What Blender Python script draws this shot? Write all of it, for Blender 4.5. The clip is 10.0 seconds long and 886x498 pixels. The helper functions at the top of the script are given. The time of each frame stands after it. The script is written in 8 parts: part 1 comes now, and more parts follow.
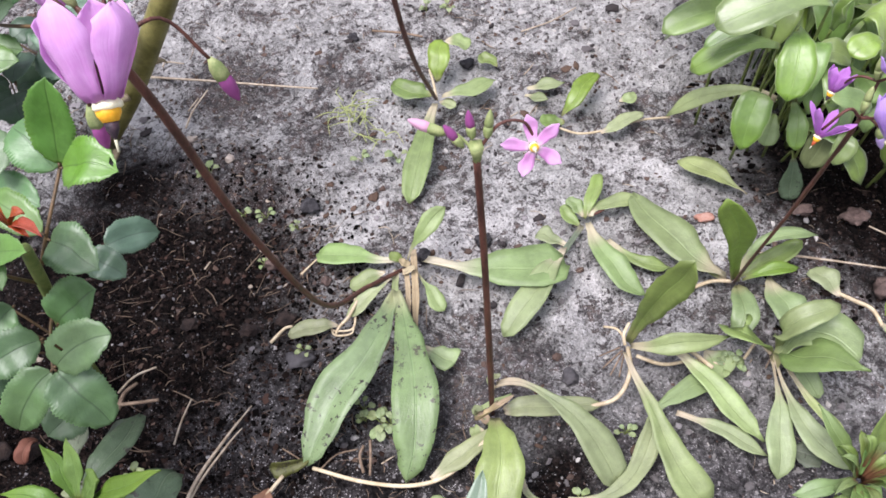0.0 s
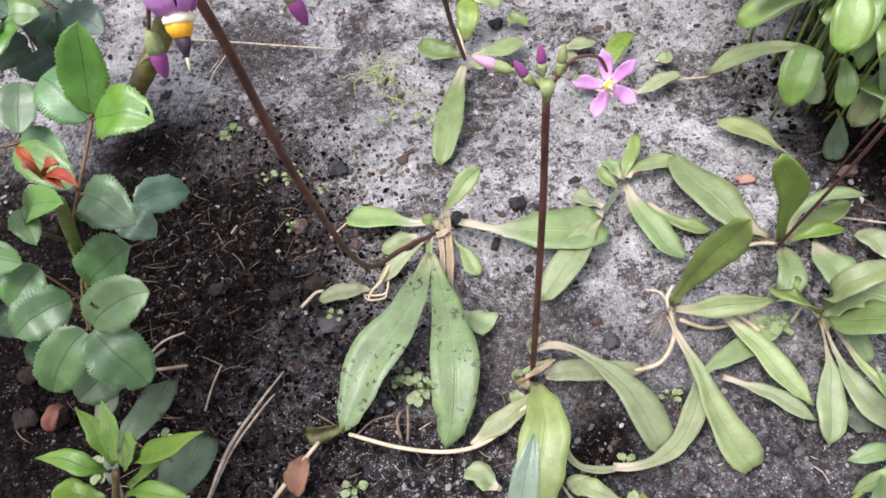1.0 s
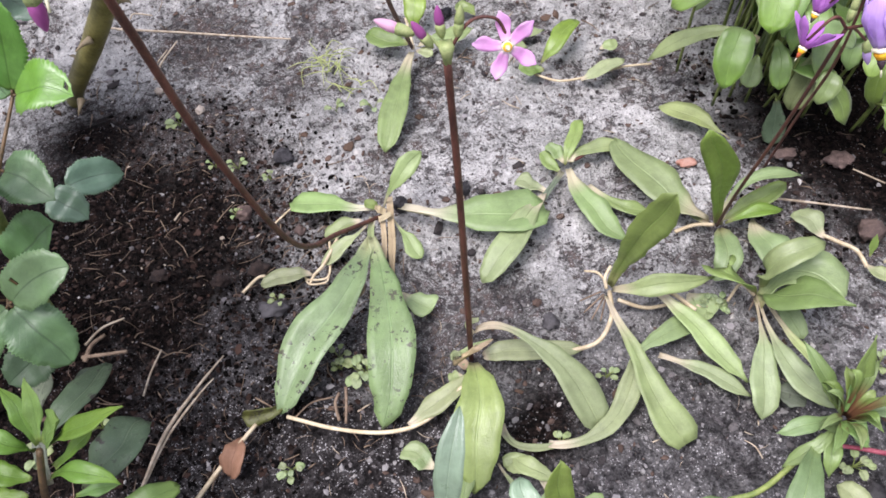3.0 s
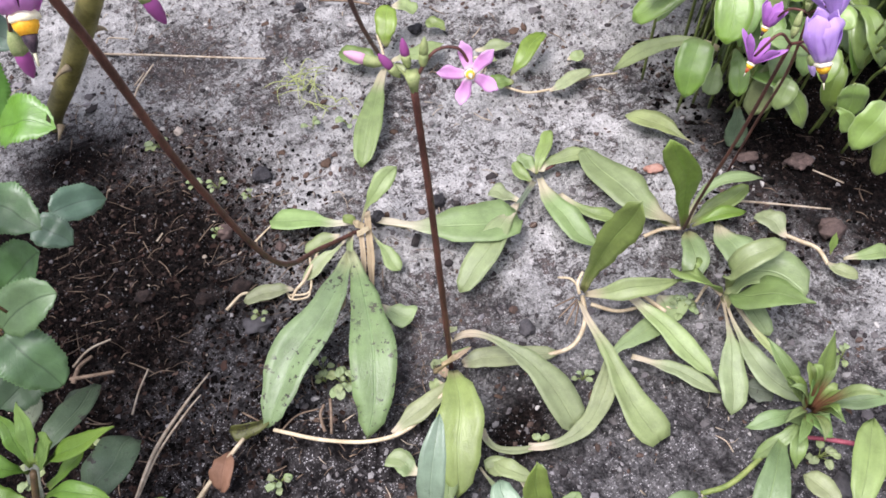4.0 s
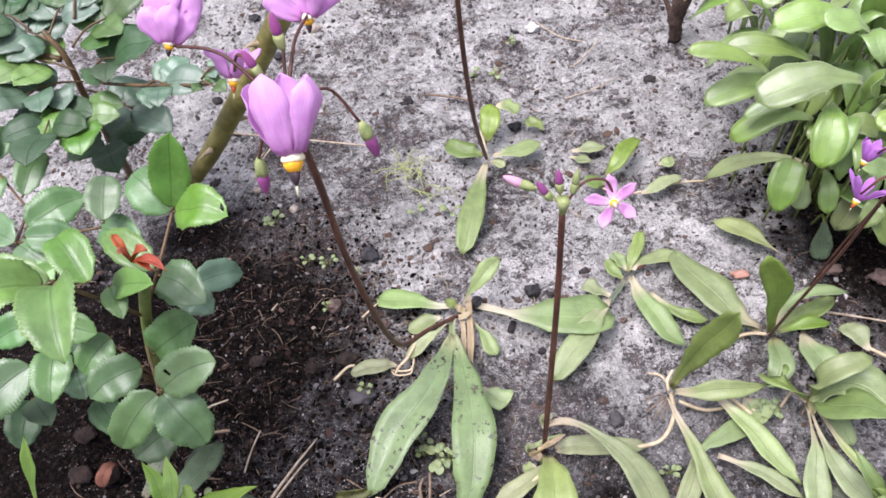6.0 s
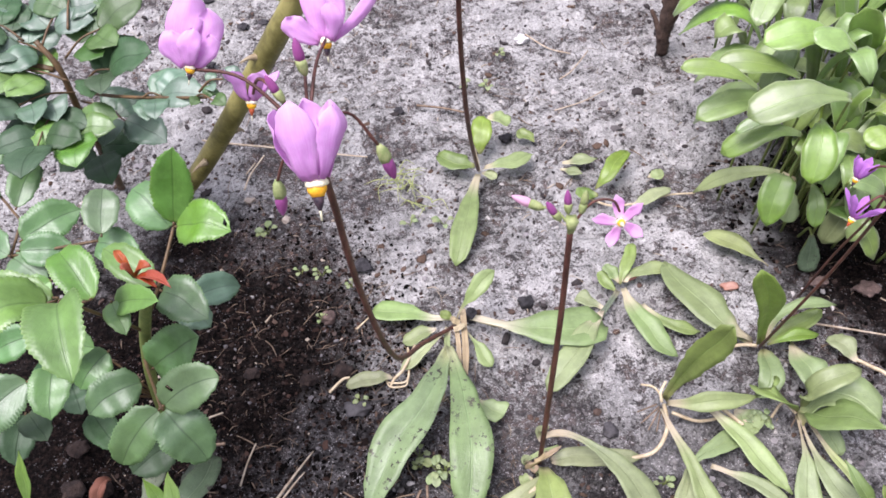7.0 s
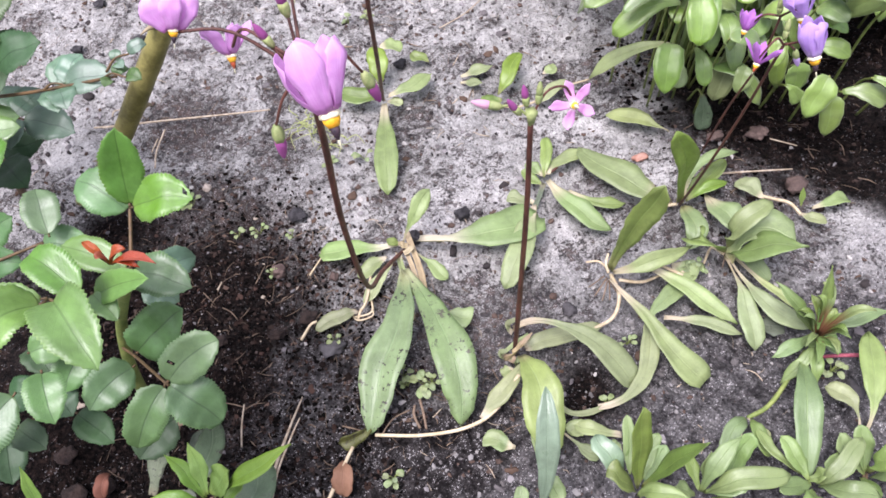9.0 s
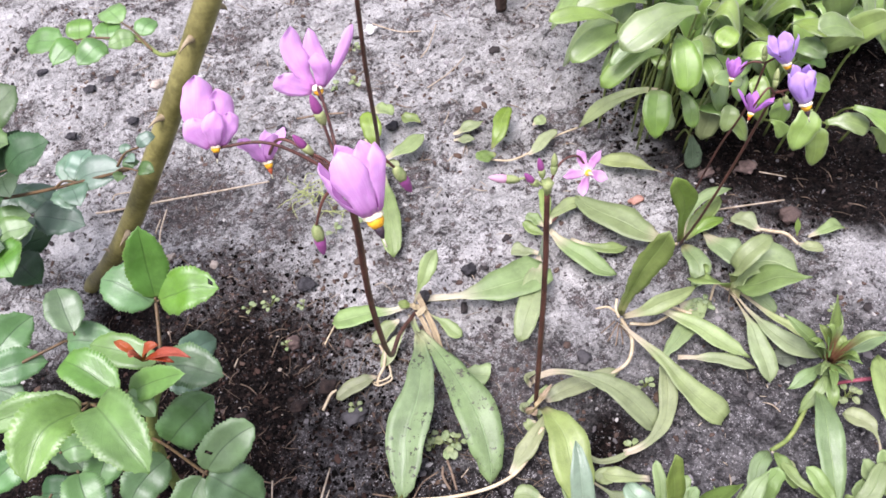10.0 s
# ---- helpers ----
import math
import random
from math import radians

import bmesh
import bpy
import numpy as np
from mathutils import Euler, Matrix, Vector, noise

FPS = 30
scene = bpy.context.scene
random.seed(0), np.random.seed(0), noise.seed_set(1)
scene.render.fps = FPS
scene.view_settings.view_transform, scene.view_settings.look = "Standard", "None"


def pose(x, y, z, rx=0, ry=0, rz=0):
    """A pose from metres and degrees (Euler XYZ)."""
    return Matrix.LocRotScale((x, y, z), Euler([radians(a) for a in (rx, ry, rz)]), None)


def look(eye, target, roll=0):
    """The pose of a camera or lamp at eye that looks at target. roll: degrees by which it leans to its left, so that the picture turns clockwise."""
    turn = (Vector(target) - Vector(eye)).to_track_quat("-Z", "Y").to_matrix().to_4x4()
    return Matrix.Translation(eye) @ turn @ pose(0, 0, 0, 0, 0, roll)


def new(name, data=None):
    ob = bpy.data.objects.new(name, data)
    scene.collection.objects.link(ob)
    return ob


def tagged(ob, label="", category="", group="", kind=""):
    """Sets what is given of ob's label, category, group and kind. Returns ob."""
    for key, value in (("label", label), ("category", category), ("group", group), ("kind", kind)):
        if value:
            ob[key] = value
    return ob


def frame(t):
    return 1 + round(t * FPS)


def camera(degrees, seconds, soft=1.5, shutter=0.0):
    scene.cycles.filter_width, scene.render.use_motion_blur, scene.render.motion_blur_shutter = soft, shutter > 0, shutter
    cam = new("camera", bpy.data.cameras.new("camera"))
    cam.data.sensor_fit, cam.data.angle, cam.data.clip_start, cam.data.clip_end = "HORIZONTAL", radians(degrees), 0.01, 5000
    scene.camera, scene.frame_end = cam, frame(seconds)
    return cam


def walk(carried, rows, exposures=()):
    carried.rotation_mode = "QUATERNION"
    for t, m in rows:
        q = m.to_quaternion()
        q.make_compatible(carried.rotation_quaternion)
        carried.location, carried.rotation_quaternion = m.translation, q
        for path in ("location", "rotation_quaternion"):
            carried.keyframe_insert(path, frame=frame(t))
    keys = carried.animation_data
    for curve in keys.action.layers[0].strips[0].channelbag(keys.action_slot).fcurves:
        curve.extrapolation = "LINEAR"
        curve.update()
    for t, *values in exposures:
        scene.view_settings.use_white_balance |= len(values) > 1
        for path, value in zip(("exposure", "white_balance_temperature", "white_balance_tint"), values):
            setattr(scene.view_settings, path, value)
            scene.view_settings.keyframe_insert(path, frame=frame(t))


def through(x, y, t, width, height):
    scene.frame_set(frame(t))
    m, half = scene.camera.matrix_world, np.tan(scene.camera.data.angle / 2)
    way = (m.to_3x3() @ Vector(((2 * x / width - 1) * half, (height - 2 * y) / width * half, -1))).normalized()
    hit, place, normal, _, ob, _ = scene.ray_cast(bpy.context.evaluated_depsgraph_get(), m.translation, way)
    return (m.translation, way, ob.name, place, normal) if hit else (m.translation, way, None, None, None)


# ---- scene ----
cam = camera(57.66, 10.0, soft=1.65)
PATH = [
    (0, (0.0000, 0.0000, 0.4993), (0.0000, 0.2895, 0.0916), -7.25),
    (0.5, (-0.0182, -0.0028, 0.4846), (-0.0189, 0.2826, 0.0740), -7.78),
    (1, (-0.0251, 0.0021, 0.4805), (-0.0274, 0.2814, 0.0657), -7.72),
    (1.5, (-0.0248, 0.0024, 0.4746), (-0.0315, 0.2783, 0.0577), -8.30),
    (2, (-0.0202, -0.0052, 0.4717), (-0.0244, 0.2753, 0.0578), -7.96),
    (2.5, (-0.0182, -0.0087, 0.4706), (-0.0102, 0.2723, 0.0571), -5.82),
    (3, (0.0014, -0.0151, 0.4704), (0.0099, 0.2666, 0.0574), -6.38),
    (3.2, (-0.0006, -0.0136, 0.4746), (0.0161, 0.2654, 0.0600), -5.28),
    (4.3, (0.0157, -0.0327, 0.4871), (0.0328, 0.2512, 0.0759), -7.15),
    (4.5, (0.0235, -0.0478, 0.4692), (0.0371, 0.2370, 0.0585), -7.33),
    (5, (0.0075, -0.0304, 0.4964), (0.0213, 0.2647, 0.0930), -6.58),
    (5.5, (-0.0146, -0.0334, 0.5152), (-0.0036, 0.2819, 0.1273), -5.65),
    (5.7, (-0.0232, -0.0291, 0.5259), (-0.0197, 0.2879, 0.1392), -6.17),
    (6.8, (-0.0508, -0.0305, 0.5387), (-0.0588, 0.2913, 0.1561), -5.58),
    (7, (-0.0490, -0.0253, 0.5408), (-0.0362, 0.2936, 0.1560), -3.90),
    (7.5, (-0.0657, -0.0147, 0.5484), (-0.0135, 0.2758, 0.1448), -5.84),
    (8, (-0.0748, -0.0284, 0.5648), (-0.0252, 0.2622, 0.1609), -7.05),
    (8.5, (-0.0809, -0.0347, 0.5454), (-0.0126, 0.2479, 0.1386), -5.27),
    (9, (-0.1015, -0.0383, 0.5546), (-0.0238, 0.2346, 0.1429), -5.92),
    (9.5, (-0.1068, -0.0265, 0.5726), (-0.0062, 0.2471, 0.1664), -5.28),
    (10, (-0.1173, -0.0224, 0.5757), (-0.0211, 0.2629, 0.1765), -8.47),
]
EXPOSURES = ((0.0, 1.31, 6150, 20), (4.5, 1.35, 6150, 20), (7.0, 1.41, 6150, 24), (10.0, 1.49, 6150, 23))
walk(cam, [(t, look(eye, target, roll)) for t, eye, target, roll in PATH], EXPOSURES)

# ---- light: a bright, evenly overcast day ----
SKY_STRENGTH, SUN_STRENGTH = 0.075, 1.9
world = bpy.data.worlds.new("overcast_sky")
world.use_nodes = True
scene.world = world
wn, wl = world.node_tree.nodes, world.node_tree.links
wn.clear()
sky = wn.new("ShaderNodeTexSky")
sky.sky_type, sky.sun_disc = "NISHITA", False
sky.sun_elevation, sky.sun_rotation = radians(71), radians(-117)
sky.air_density, sky.dust_density, sky.ozone_density = 1.0, 4.0, 1.5
soften = wn.new("ShaderNodeMixRGB")
soften.inputs[0].default_value = 0.6
soften.inputs[2].default_value = (6.2, 6.3, 6.6, 1)
bg = wn.new("ShaderNodeBackground")
bg.inputs[1].default_value = SKY_STRENGTH
wout = wn.new("ShaderNodeOutputWorld")
wl.new(sky.outputs[0], soften.inputs[1])
# an overcast sky is some three times brighter overhead than at the horizon
sky_at = wn.new("ShaderNodeSeparateXYZ")
wl.new(wn.new("ShaderNodeTexCoord").outputs["Generated"], sky_at.inputs[0])
rise = wn.new("ShaderNodeMapRange")
rise.inputs[1].default_value, rise.inputs[2].default_value = 0.05, 0.95
rise.inputs[3].default_value, rise.inputs[4].default_value = 0.48, 1.36
wl.new(sky_at.outputs[2], rise.inputs[0])
overcast = wn.new("ShaderNodeMixRGB")
overcast.blend_type = "MULTIPLY"
overcast.inputs[0].default_value = 1.0
wl.new(soften.outputs[0], overcast.inputs[1])
wl.new(rise.outputs[0], overcast.inputs[2])
wl.new(overcast.outputs[0], bg.inputs[0])
wl.new(bg.outputs[0], wout.inputs[0])
sun = new("sun", bpy.data.lights.new("sun", "SUN"))
sun.data.energy, sun.data.angle, sun.data.color = SUN_STRENGTH, radians(30), (1.0, 0.975, 0.94)
sun.matrix_world = look((-0.4, -0.2, 1.3), (0, 0, 0))


# ---- materials ----
class Nodes:
    """A node material and short ways to wire it."""

    def __init__(self, name):
        self.m = bpy.data.materials.new(name)
        self.m.use_nodes = True
        self.n, self.l = self.m.node_tree.nodes, self.m.node_tree.links
        self.n.clear()
        self.out = self.n.new("ShaderNodeOutputMaterial")

    def add(self, kind, **settings):
        node = self.n.new(kind)
        for key, value in settings.items():
            setattr(node, key, value)
        return node

    def put(self, socket, value):
        if isinstance(value, bpy.types.NodeSocket):
            self.l.new(value, socket)
        elif isinstance(value, tuple) and len(value) == 3 and socket.type == "RGBA":
            socket.default_value = (*value, 1)
        else:
            socket.default_value = value

    def math(self, op, a, b=0.0, c=0.0):
        node = self.add("ShaderNodeMath", operation=op)
        for socket, value in zip(node.inputs, (a, b, c)):
            self.put(socket, value)
        return node.outputs[0]

    def mix(self, f, a, b, how="MIX"):
        node = self.add("ShaderNodeMixRGB", blend_type=how)
        for socket, value in zip(node.inputs, (f, a, b)):
            self.put(socket, value)
        return node.outputs[0]

    def ramp(self, f, lo, hi):
        node = self.add("ShaderNodeMapRange", interpolation_type="SMOOTHSTEP")
        self.put(node.inputs[0], f)
        node.inputs[1].default_value, node.inputs[2].default_value = lo, hi
        return node.outputs[0]

    def noise(self, where, scale, detail=3.0, rough=0.55, warp=0.0):
        node = self.add("ShaderNodeTexNoise")
        self.put(node.inputs["Vector"], where)
        node.inputs["Scale"].default_value, node.inputs["Detail"].default_value = scale, detail
        node.inputs["Roughness"].default_value, node.inputs["Distortion"].default_value = rough, warp
        return node.outputs[0]

    def cells(self, where, scale, out="Distance"):
        node = self.add("ShaderNodeTexVoronoi")
        self.put(node.inputs["Vector"], where)
        node.inputs["Scale"].default_value = scale
        return node.outputs[out]

    def bump(self, height, strength, distance):
        node = self.add("ShaderNodeBump")
        self.put(node.inputs["Height"], height)
        node.inputs["Strength"].default_value, node.inputs["Distance"].default_value = strength, distance
        return node.outputs[0]

    def surface(self, colour, rough=0.6, bump=None, through=0.0, through_colour=None, spec=0.4, fuzz=0.0, ior=1.5):
        p = self.add("ShaderNodeBsdfPrincipled")
        self.put(p.inputs["Base Color"], colour)
        self.put(p.inputs["Roughness"], rough)
        p.inputs["Specular IOR Level"].default_value = spec
        p.inputs["IOR"].default_value = ior
        p.inputs["Sheen Weight"].default_value = fuzz
        if bump is not None:
            self.l.new(bump, p.inputs["Normal"])
        last = p.outputs[0]
        if through:
            t = self.add("ShaderNodeBsdfTranslucent")
            self.put(t.inputs[0], through_colour if through_colour is not None else colour)
            m = self.add("ShaderNodeMixShader")
            m.inputs[0].default_value = through
            self.l.new(last, m.inputs[1])
            self.l.new(t.outputs[0], m.inputs[2])
            last = m.outputs[0]
        self.l.new(last, self.out.inputs[0])
        return self.m


def leaf_material(name, colour, base, tip=None, rough=0.45, through=0.22, veins=0.5, dirt=0.0, base_len=0.3, margin=None, vary=0.25, spec=0.5, vein_count=9.0, fuzz=0.0, folds=0.45, rib_dark=False, relief=1.0, ior=1.5, ribs=0.12, swell=0.6):
    """A leaf: pale stalk end, light midrib, slanting side veins, mottled blade; UV runs across (u) and along (v)."""
    k = Nodes(name)
    uv = k.add("ShaderNodeUVMap", uv_map="UVMap").outputs[0]
    sep = k.add("ShaderNodeSeparateXYZ")
    k.put(sep.inputs[0], uv)
    u, v = sep.outputs[0], sep.outputs[1]
    where = k.add("ShaderNodeTexCoord").outputs["Object"]
    info = k.add("ShaderNodeObjectInfo").outputs["Random"]
    across = k.math("ABSOLUTE", k.math("SUBTRACT", u, 0.5))
    big = k.noise(where, 60, 4, 0.6)
    fine = k.noise(where, 900, 3, 0.6)
    grain_at = k.add("ShaderNodeCombineXYZ")
    k.put(grain_at.inputs[0], k.math("MULTIPLY_ADD", u, 9.0, info))
    k.put(grain_at.inputs[1], k.math("MULTIPLY", v, 1.7))
    k.put(grain_at.inputs[2], k.math("MULTIPLY", info, 31.0))
    fold = k.noise(grain_at.outputs[0], 1.0, 3, 0.55)
    dark = tuple(c * 0.8 for c in colour)
    light = tuple(min(1, c * 1.16 + 0.01) for c in colour)
    col = k.mix(k.ramp(k.math("MULTIPLY_ADD", fold, 0.18, k.math("MULTIPLY", big, 0.82)), 0.3, 0.7), dark, light)
    col = k.mix(k.math("MULTIPLY", k.ramp(k.noise(where, 210, 3, 0.6), 0.45, 0.75), 0.35), col, tuple(min(1, c * 1.25 + 0.02) for c in colour))
    if tip:
        col = k.mix(k.ramp(v, 0.55, 1.0), col, tip)
    hue = k.add("ShaderNodeHueSaturation")
    k.put(hue.inputs["Hue"], k.math("MULTIPLY_ADD", info, 0.03, 0.485))
    k.put(hue.inputs["Saturation"], k.math("MULTIPLY_ADD", k.math("FRACT", k.math("MULTIPLY", info, 7.3)), vary, 1.0 - vary / 2))
    k.put(hue.inputs["Value"], k.math("MULTIPLY_ADD", k.math("FRACT", k.math("MULTIPLY", info, 13.7)), vary * 1.3, 1.0 - vary * 0.65))
    k.put(hue.inputs["Color"], col)
    col = hue.outputs[0]
    side = k.math("FRACT", k.math("MULTIPLY_ADD", across, -vein_count * 0.9, k.math("MULTIPLY_ADD", big, 0.35, k.math("MULTIPLY", v, vein_count))))
    rib = k.ramp(k.math("ABSOLUTE", k.math("SUBTRACT", side, 0.5)), 0.1, 0.0)
    mid = k.ramp(across, 0.034, 0.006)
    lines = k.math("MAXIMUM", k.math("MULTIPLY", rib, ribs), mid)
    col = k.mix(k.math("MULTIPLY", lines, veins), col, tuple(c * 0.35 if rib_dark else min(1, c * 1.5 + 0.07) for c in colour))
    if margin:
        col = k.mix(k.ramp(across, 0.462, 0.497), col, margin)
    stalk = k.ramp(k.math("MULTIPLY_ADD", fine, 0.08, v), base_len + 0.1, base_len * 0.45)
    col = k.mix(stalk, col, base)
    if dirt:
        spots = k.math("MULTIPLY", k.ramp(k.noise(where, 210, 4, 0.66, 0.15), 0.57, 0.61), k.ramp(k.noise(where, 40, 2), 0.4, 0.56))
        col = k.mix(k.math("MULTIPLY", spots, dirt), col, (0.035, 0.026, 0.022))
        smear = k.math("MULTIPLY", k.ramp(k.noise(where, 130, 5, 0.72, 0.3), 0.6, 0.64), k.ramp(k.noise(where, 28, 2), 0.45, 0.6))
        col = k.mix(k.math("MULTIPLY", smear, 0.85 * dirt), col, (0.06, 0.043, 0.034))
        dust = k.ramp(k.noise(where, 1500, 2), 0.62, 0.72)
        col = k.mix(k.math("MULTIPLY", dust, 0.25 * dirt), col, (0.4, 0.38, 0.36))
    height = k.math("ADD", k.math("MULTIPLY", lines, -0.3), k.math("MULTIPLY_ADD", big, swell, k.math("MULTIPLY_ADD", fold, folds * 0.4, k.math("MULTIPLY", fine, 0.2))))
    lit = k.mix(1.0, col, (1.15, 1.25, 0.55), "MULTIPLY")
    wax = k.math("MULTIPLY_ADD", k.noise(where, 85, 3, 0.6), 0.3, k.math("MULTIPLY_ADD", fine, 0.2, rough - 0.25))
    return k.surface(col, wax, k.bump(height, 0.85, 0.0016 * relief), through, lit, spec, fuzz, ior)


def plain_material(name, a, b, scale=200.0, rough=0.6, bump=0.3, through=0.0, stretch=(1, 1, 1), spec=0.35, vary=0.2, dist=0.0006):
    """Two mottled tones with grain, for stalks, straw, bark, pebbles and petals."""
    k = Nodes(name)
    where = k.add("ShaderNodeTexCoord").outputs["Object"]
    map_ = k.add("ShaderNodeMapping")
    k.put(map_.inputs[0], where)
    map_.inputs["Scale"].default_value = stretch
    info = k.add("ShaderNodeObjectInfo").outputs["Random"]
    n1, n2 = k.noise(map_.outputs[0], scale, 4, 0.6), k.noise(map_.outputs[0], scale * 7, 3, 0.6)
    col = k.mix(k.ramp(k.math("MULTIPLY_ADD", n2, 0.35, k.math("MULTIPLY", n1, 0.8)), 0.4, 0.75), a, b)
    hue = k.add("ShaderNodeHueSaturation")
    k.put(hue.inputs["Value"], k.math("MULTIPLY_ADD", info, vary, 1.0 - vary / 2))
    k.put(hue.inputs["Color"], col)
    return k.surface(hue.outputs[0], k.math("MULTIPLY_ADD", n2, 0.2, rough - 0.1), k.bump(k.math("ADD", n1, n2), bump, dist), through, None, spec)


def petal_material(name, a, b, pale):
    """Satin petal with lengthwise streaks, paler towards its collar."""
    k = Nodes(name)
    sep = k.add("ShaderNodeSeparateXYZ")
    k.put(sep.inputs[0], k.add("ShaderNodeUVMap", uv_map="UVMap").outputs[0])
    where = k.add("ShaderNodeCombineXYZ")
    k.put(where.inputs[0], k.math("MULTIPLY", sep.outputs[0], 26.0))
    k.put(where.inputs[1], k.math("MULTIPLY", sep.outputs[1], 1.6))
    streak = k.noise(where.outputs[0], 1.0, 3, 0.6)
    mott = k.noise(k.add("ShaderNodeTexCoord").outputs["Object"], 260, 3)
    col = k.mix(k.ramp(k.math("MULTIPLY_ADD", mott, 0.5, k.math("MULTIPLY", streak, 0.5)), 0.3, 0.8), a, b)
    col = k.mix(k.math("MULTIPLY", k.ramp(sep.outputs[1], 0.22, 0.0), 0.75), col, pale)
    col = k.mix(k.math("MULTIPLY", k.ramp(sep.outputs[1], 0.35, 1.0), 0.45), col, tuple(min(1, c * 1.12 + 0.12) for c in b))
    return k.surface(col, 0.45, k.bump(streak, 0.25, 0.0007), 0.42, col, 0.35, 0.1)


def soil_material():
    """Grey sandy soil: dusty pale crusts, brown crumbly zones, quartz grains, charcoal damp and peaty moist patches,
    with shade under rose and clump painted in.
    """
    k = Nodes("sandy_soil")
    where = k.add("ShaderNodeTexCoord").outputs["Object"]
    n_big, n_mid, n_clod = k.noise(where, 7, 4, 0.6), k.noise(where, 30, 5, 0.62, 0.5), k.noise(where, 95, 5, 0.65, 0.7)
    n_fine, n_grain = k.noise(where, 300, 4, 0.65), k.noise(where, 620, 3, 0.65)
    tone = k.add("ShaderNodeSeparateXYZ")
    k.put(tone.inputs[0], k.cells(where, 1250, "Color"))
    spread = k.add("ShaderNodeSeparateXYZ")
    k.put(spread.inputs[0], where)

    def patch(x, y, rx, ry, lo, hi, rough=0.55):
        dx = k.math("DIVIDE", k.math("SUBTRACT", spread.outputs[0], x), rx)
        dy = k.math("DIVIDE", k.math("SUBTRACT", spread.outputs[1], y), ry)
        d = k.math("SQRT", k.math("ADD", k.math("MULTIPLY", dx, dx), k.math("MULTIPLY", dy, dy)))
        d = k.math("ADD", d, k.math("MULTIPLY_ADD", n_mid, rough, k.math("MULTIPLY_ADD", n_big, rough * 1.4, -rough * 1.2)))
        return k.ramp(d, hi, lo)

    # moist soil, plus shade below the rose and the clump painted as patches
    moist_shade = [patch(-0.22, 0.345, 0.13, 0.115, 0.6, 1.15), patch(-0.36, 0.2, 0.17, 0.15, 0.8, 1.15), patch(-0.42, 0.27, 0.16, 0.2, 0.8, 1.15), patch(0.33, 0.385, 0.1, 0.1, 0.6, 1.15), patch(-0.255, 0.46, 0.06, 0.05, 0.3, 1.1), patch(0.47, 0.31, 0.19, 0.12, 0.8, 1.1), patch(0.055, 0.165, 0.04, 0.04, 0.3, 1.1), patch(0.45, 0.48, 0.16, 0.12, 0.8, 1.1)]
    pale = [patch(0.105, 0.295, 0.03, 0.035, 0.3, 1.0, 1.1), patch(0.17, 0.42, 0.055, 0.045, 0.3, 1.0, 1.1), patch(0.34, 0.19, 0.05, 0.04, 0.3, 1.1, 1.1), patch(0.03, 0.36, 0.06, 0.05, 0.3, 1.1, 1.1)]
    crumbly = [patch(-0.22, 0.42, 0.13, 0.11, 0.5, 1.2), patch(-0.12, 0.36, 0.05, 0.05, 0.4, 1.2), patch(-0.17, 0.56, 0.08, 0.08, 0.2, 1.1), patch(-0.1, 0.5, 0.04, 0.05, 0.2, 1.1), patch(0.215, 0.46, 0.03, 0.06, 0.2, 1.1), patch(0.3, 0.3, 0.1, 0.08, 0.5, 1.2), patch(0.0, 0.24, 0.09, 0.07, 0.4, 1.1)]
    # dusty crust with soft lighter and darker clouds
    cloud = k.math("MULTIPLY_ADD", n_mid, 0.45, k.math("MULTIPLY_ADD", n_clod, 0.35, k.math("MULTIPLY", n_big, 0.25)))
    col = k.mix(k.ramp(cloud, 0.42, 0.64), (0.28, 0.275, 0.26), (0.56, 0.55, 0.525))
    col = k.mix(k.math("MULTIPLY", k.ramp(n_fine, 0.47, 0.66), 0.5), col, (0.63, 0.62, 0.595))
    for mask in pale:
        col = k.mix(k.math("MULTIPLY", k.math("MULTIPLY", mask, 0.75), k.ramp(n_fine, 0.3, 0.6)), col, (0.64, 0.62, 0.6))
    # brown and black crumbs, sparse on the crust and gathered in loose drifts
    drift = k.ramp(k.noise(where, 17, 5, 0.72, 0.9), 0.42, 0.66)
    for mask in crumbly:
        drift = k.math("MAXIMUM", drift, k.math("MULTIPLY", mask, 0.95))
    coarse = k.ramp(k.math("MULTIPLY_ADD", drift, 0.17, k.noise(where, 165, 5, 0.68, 0.4)), 0.61, 0.67)
    small = k.ramp(k.math("MULTIPLY_ADD", drift, 0.15, n_grain), 0.59, 0.66)
    brown = k.mix(k.ramp(n_clod, 0.4, 0.62), (0.036, 0.032, 0.033), (0.115, 0.083, 0.072))
    col = k.mix(k.math("MULTIPLY", drift, 0.12), col, (0.11, 0.09, 0.08))
    for mask in (patch(-0.2, 0.46, 0.06, 0.05, 0.4, 1.1), patch(-0.14, 0.43, 0.045, 0.035, 0.4, 1.1), patch(-0.17, 0.56, 0.05, 0.05, 0.4, 1.1)):
        col = k.mix(k.math("MULTIPLY", k.math("MULTIPLY", mask, k.ramp(n_clod, 0.44, 0.56)), 0.6), col, (0.085, 0.057, 0.05))
    col = k.mix(k.math("MULTIPLY", small, 0.7), col, (0.085, 0.074, 0.069))
    col = k.mix(k.math("MULTIPLY", coarse, 0.85), col, brown)
    crumb = k.math("MAXIMUM", coarse, small)
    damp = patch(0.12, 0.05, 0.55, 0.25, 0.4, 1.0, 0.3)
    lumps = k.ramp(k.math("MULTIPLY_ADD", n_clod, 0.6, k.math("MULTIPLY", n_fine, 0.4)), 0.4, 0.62)
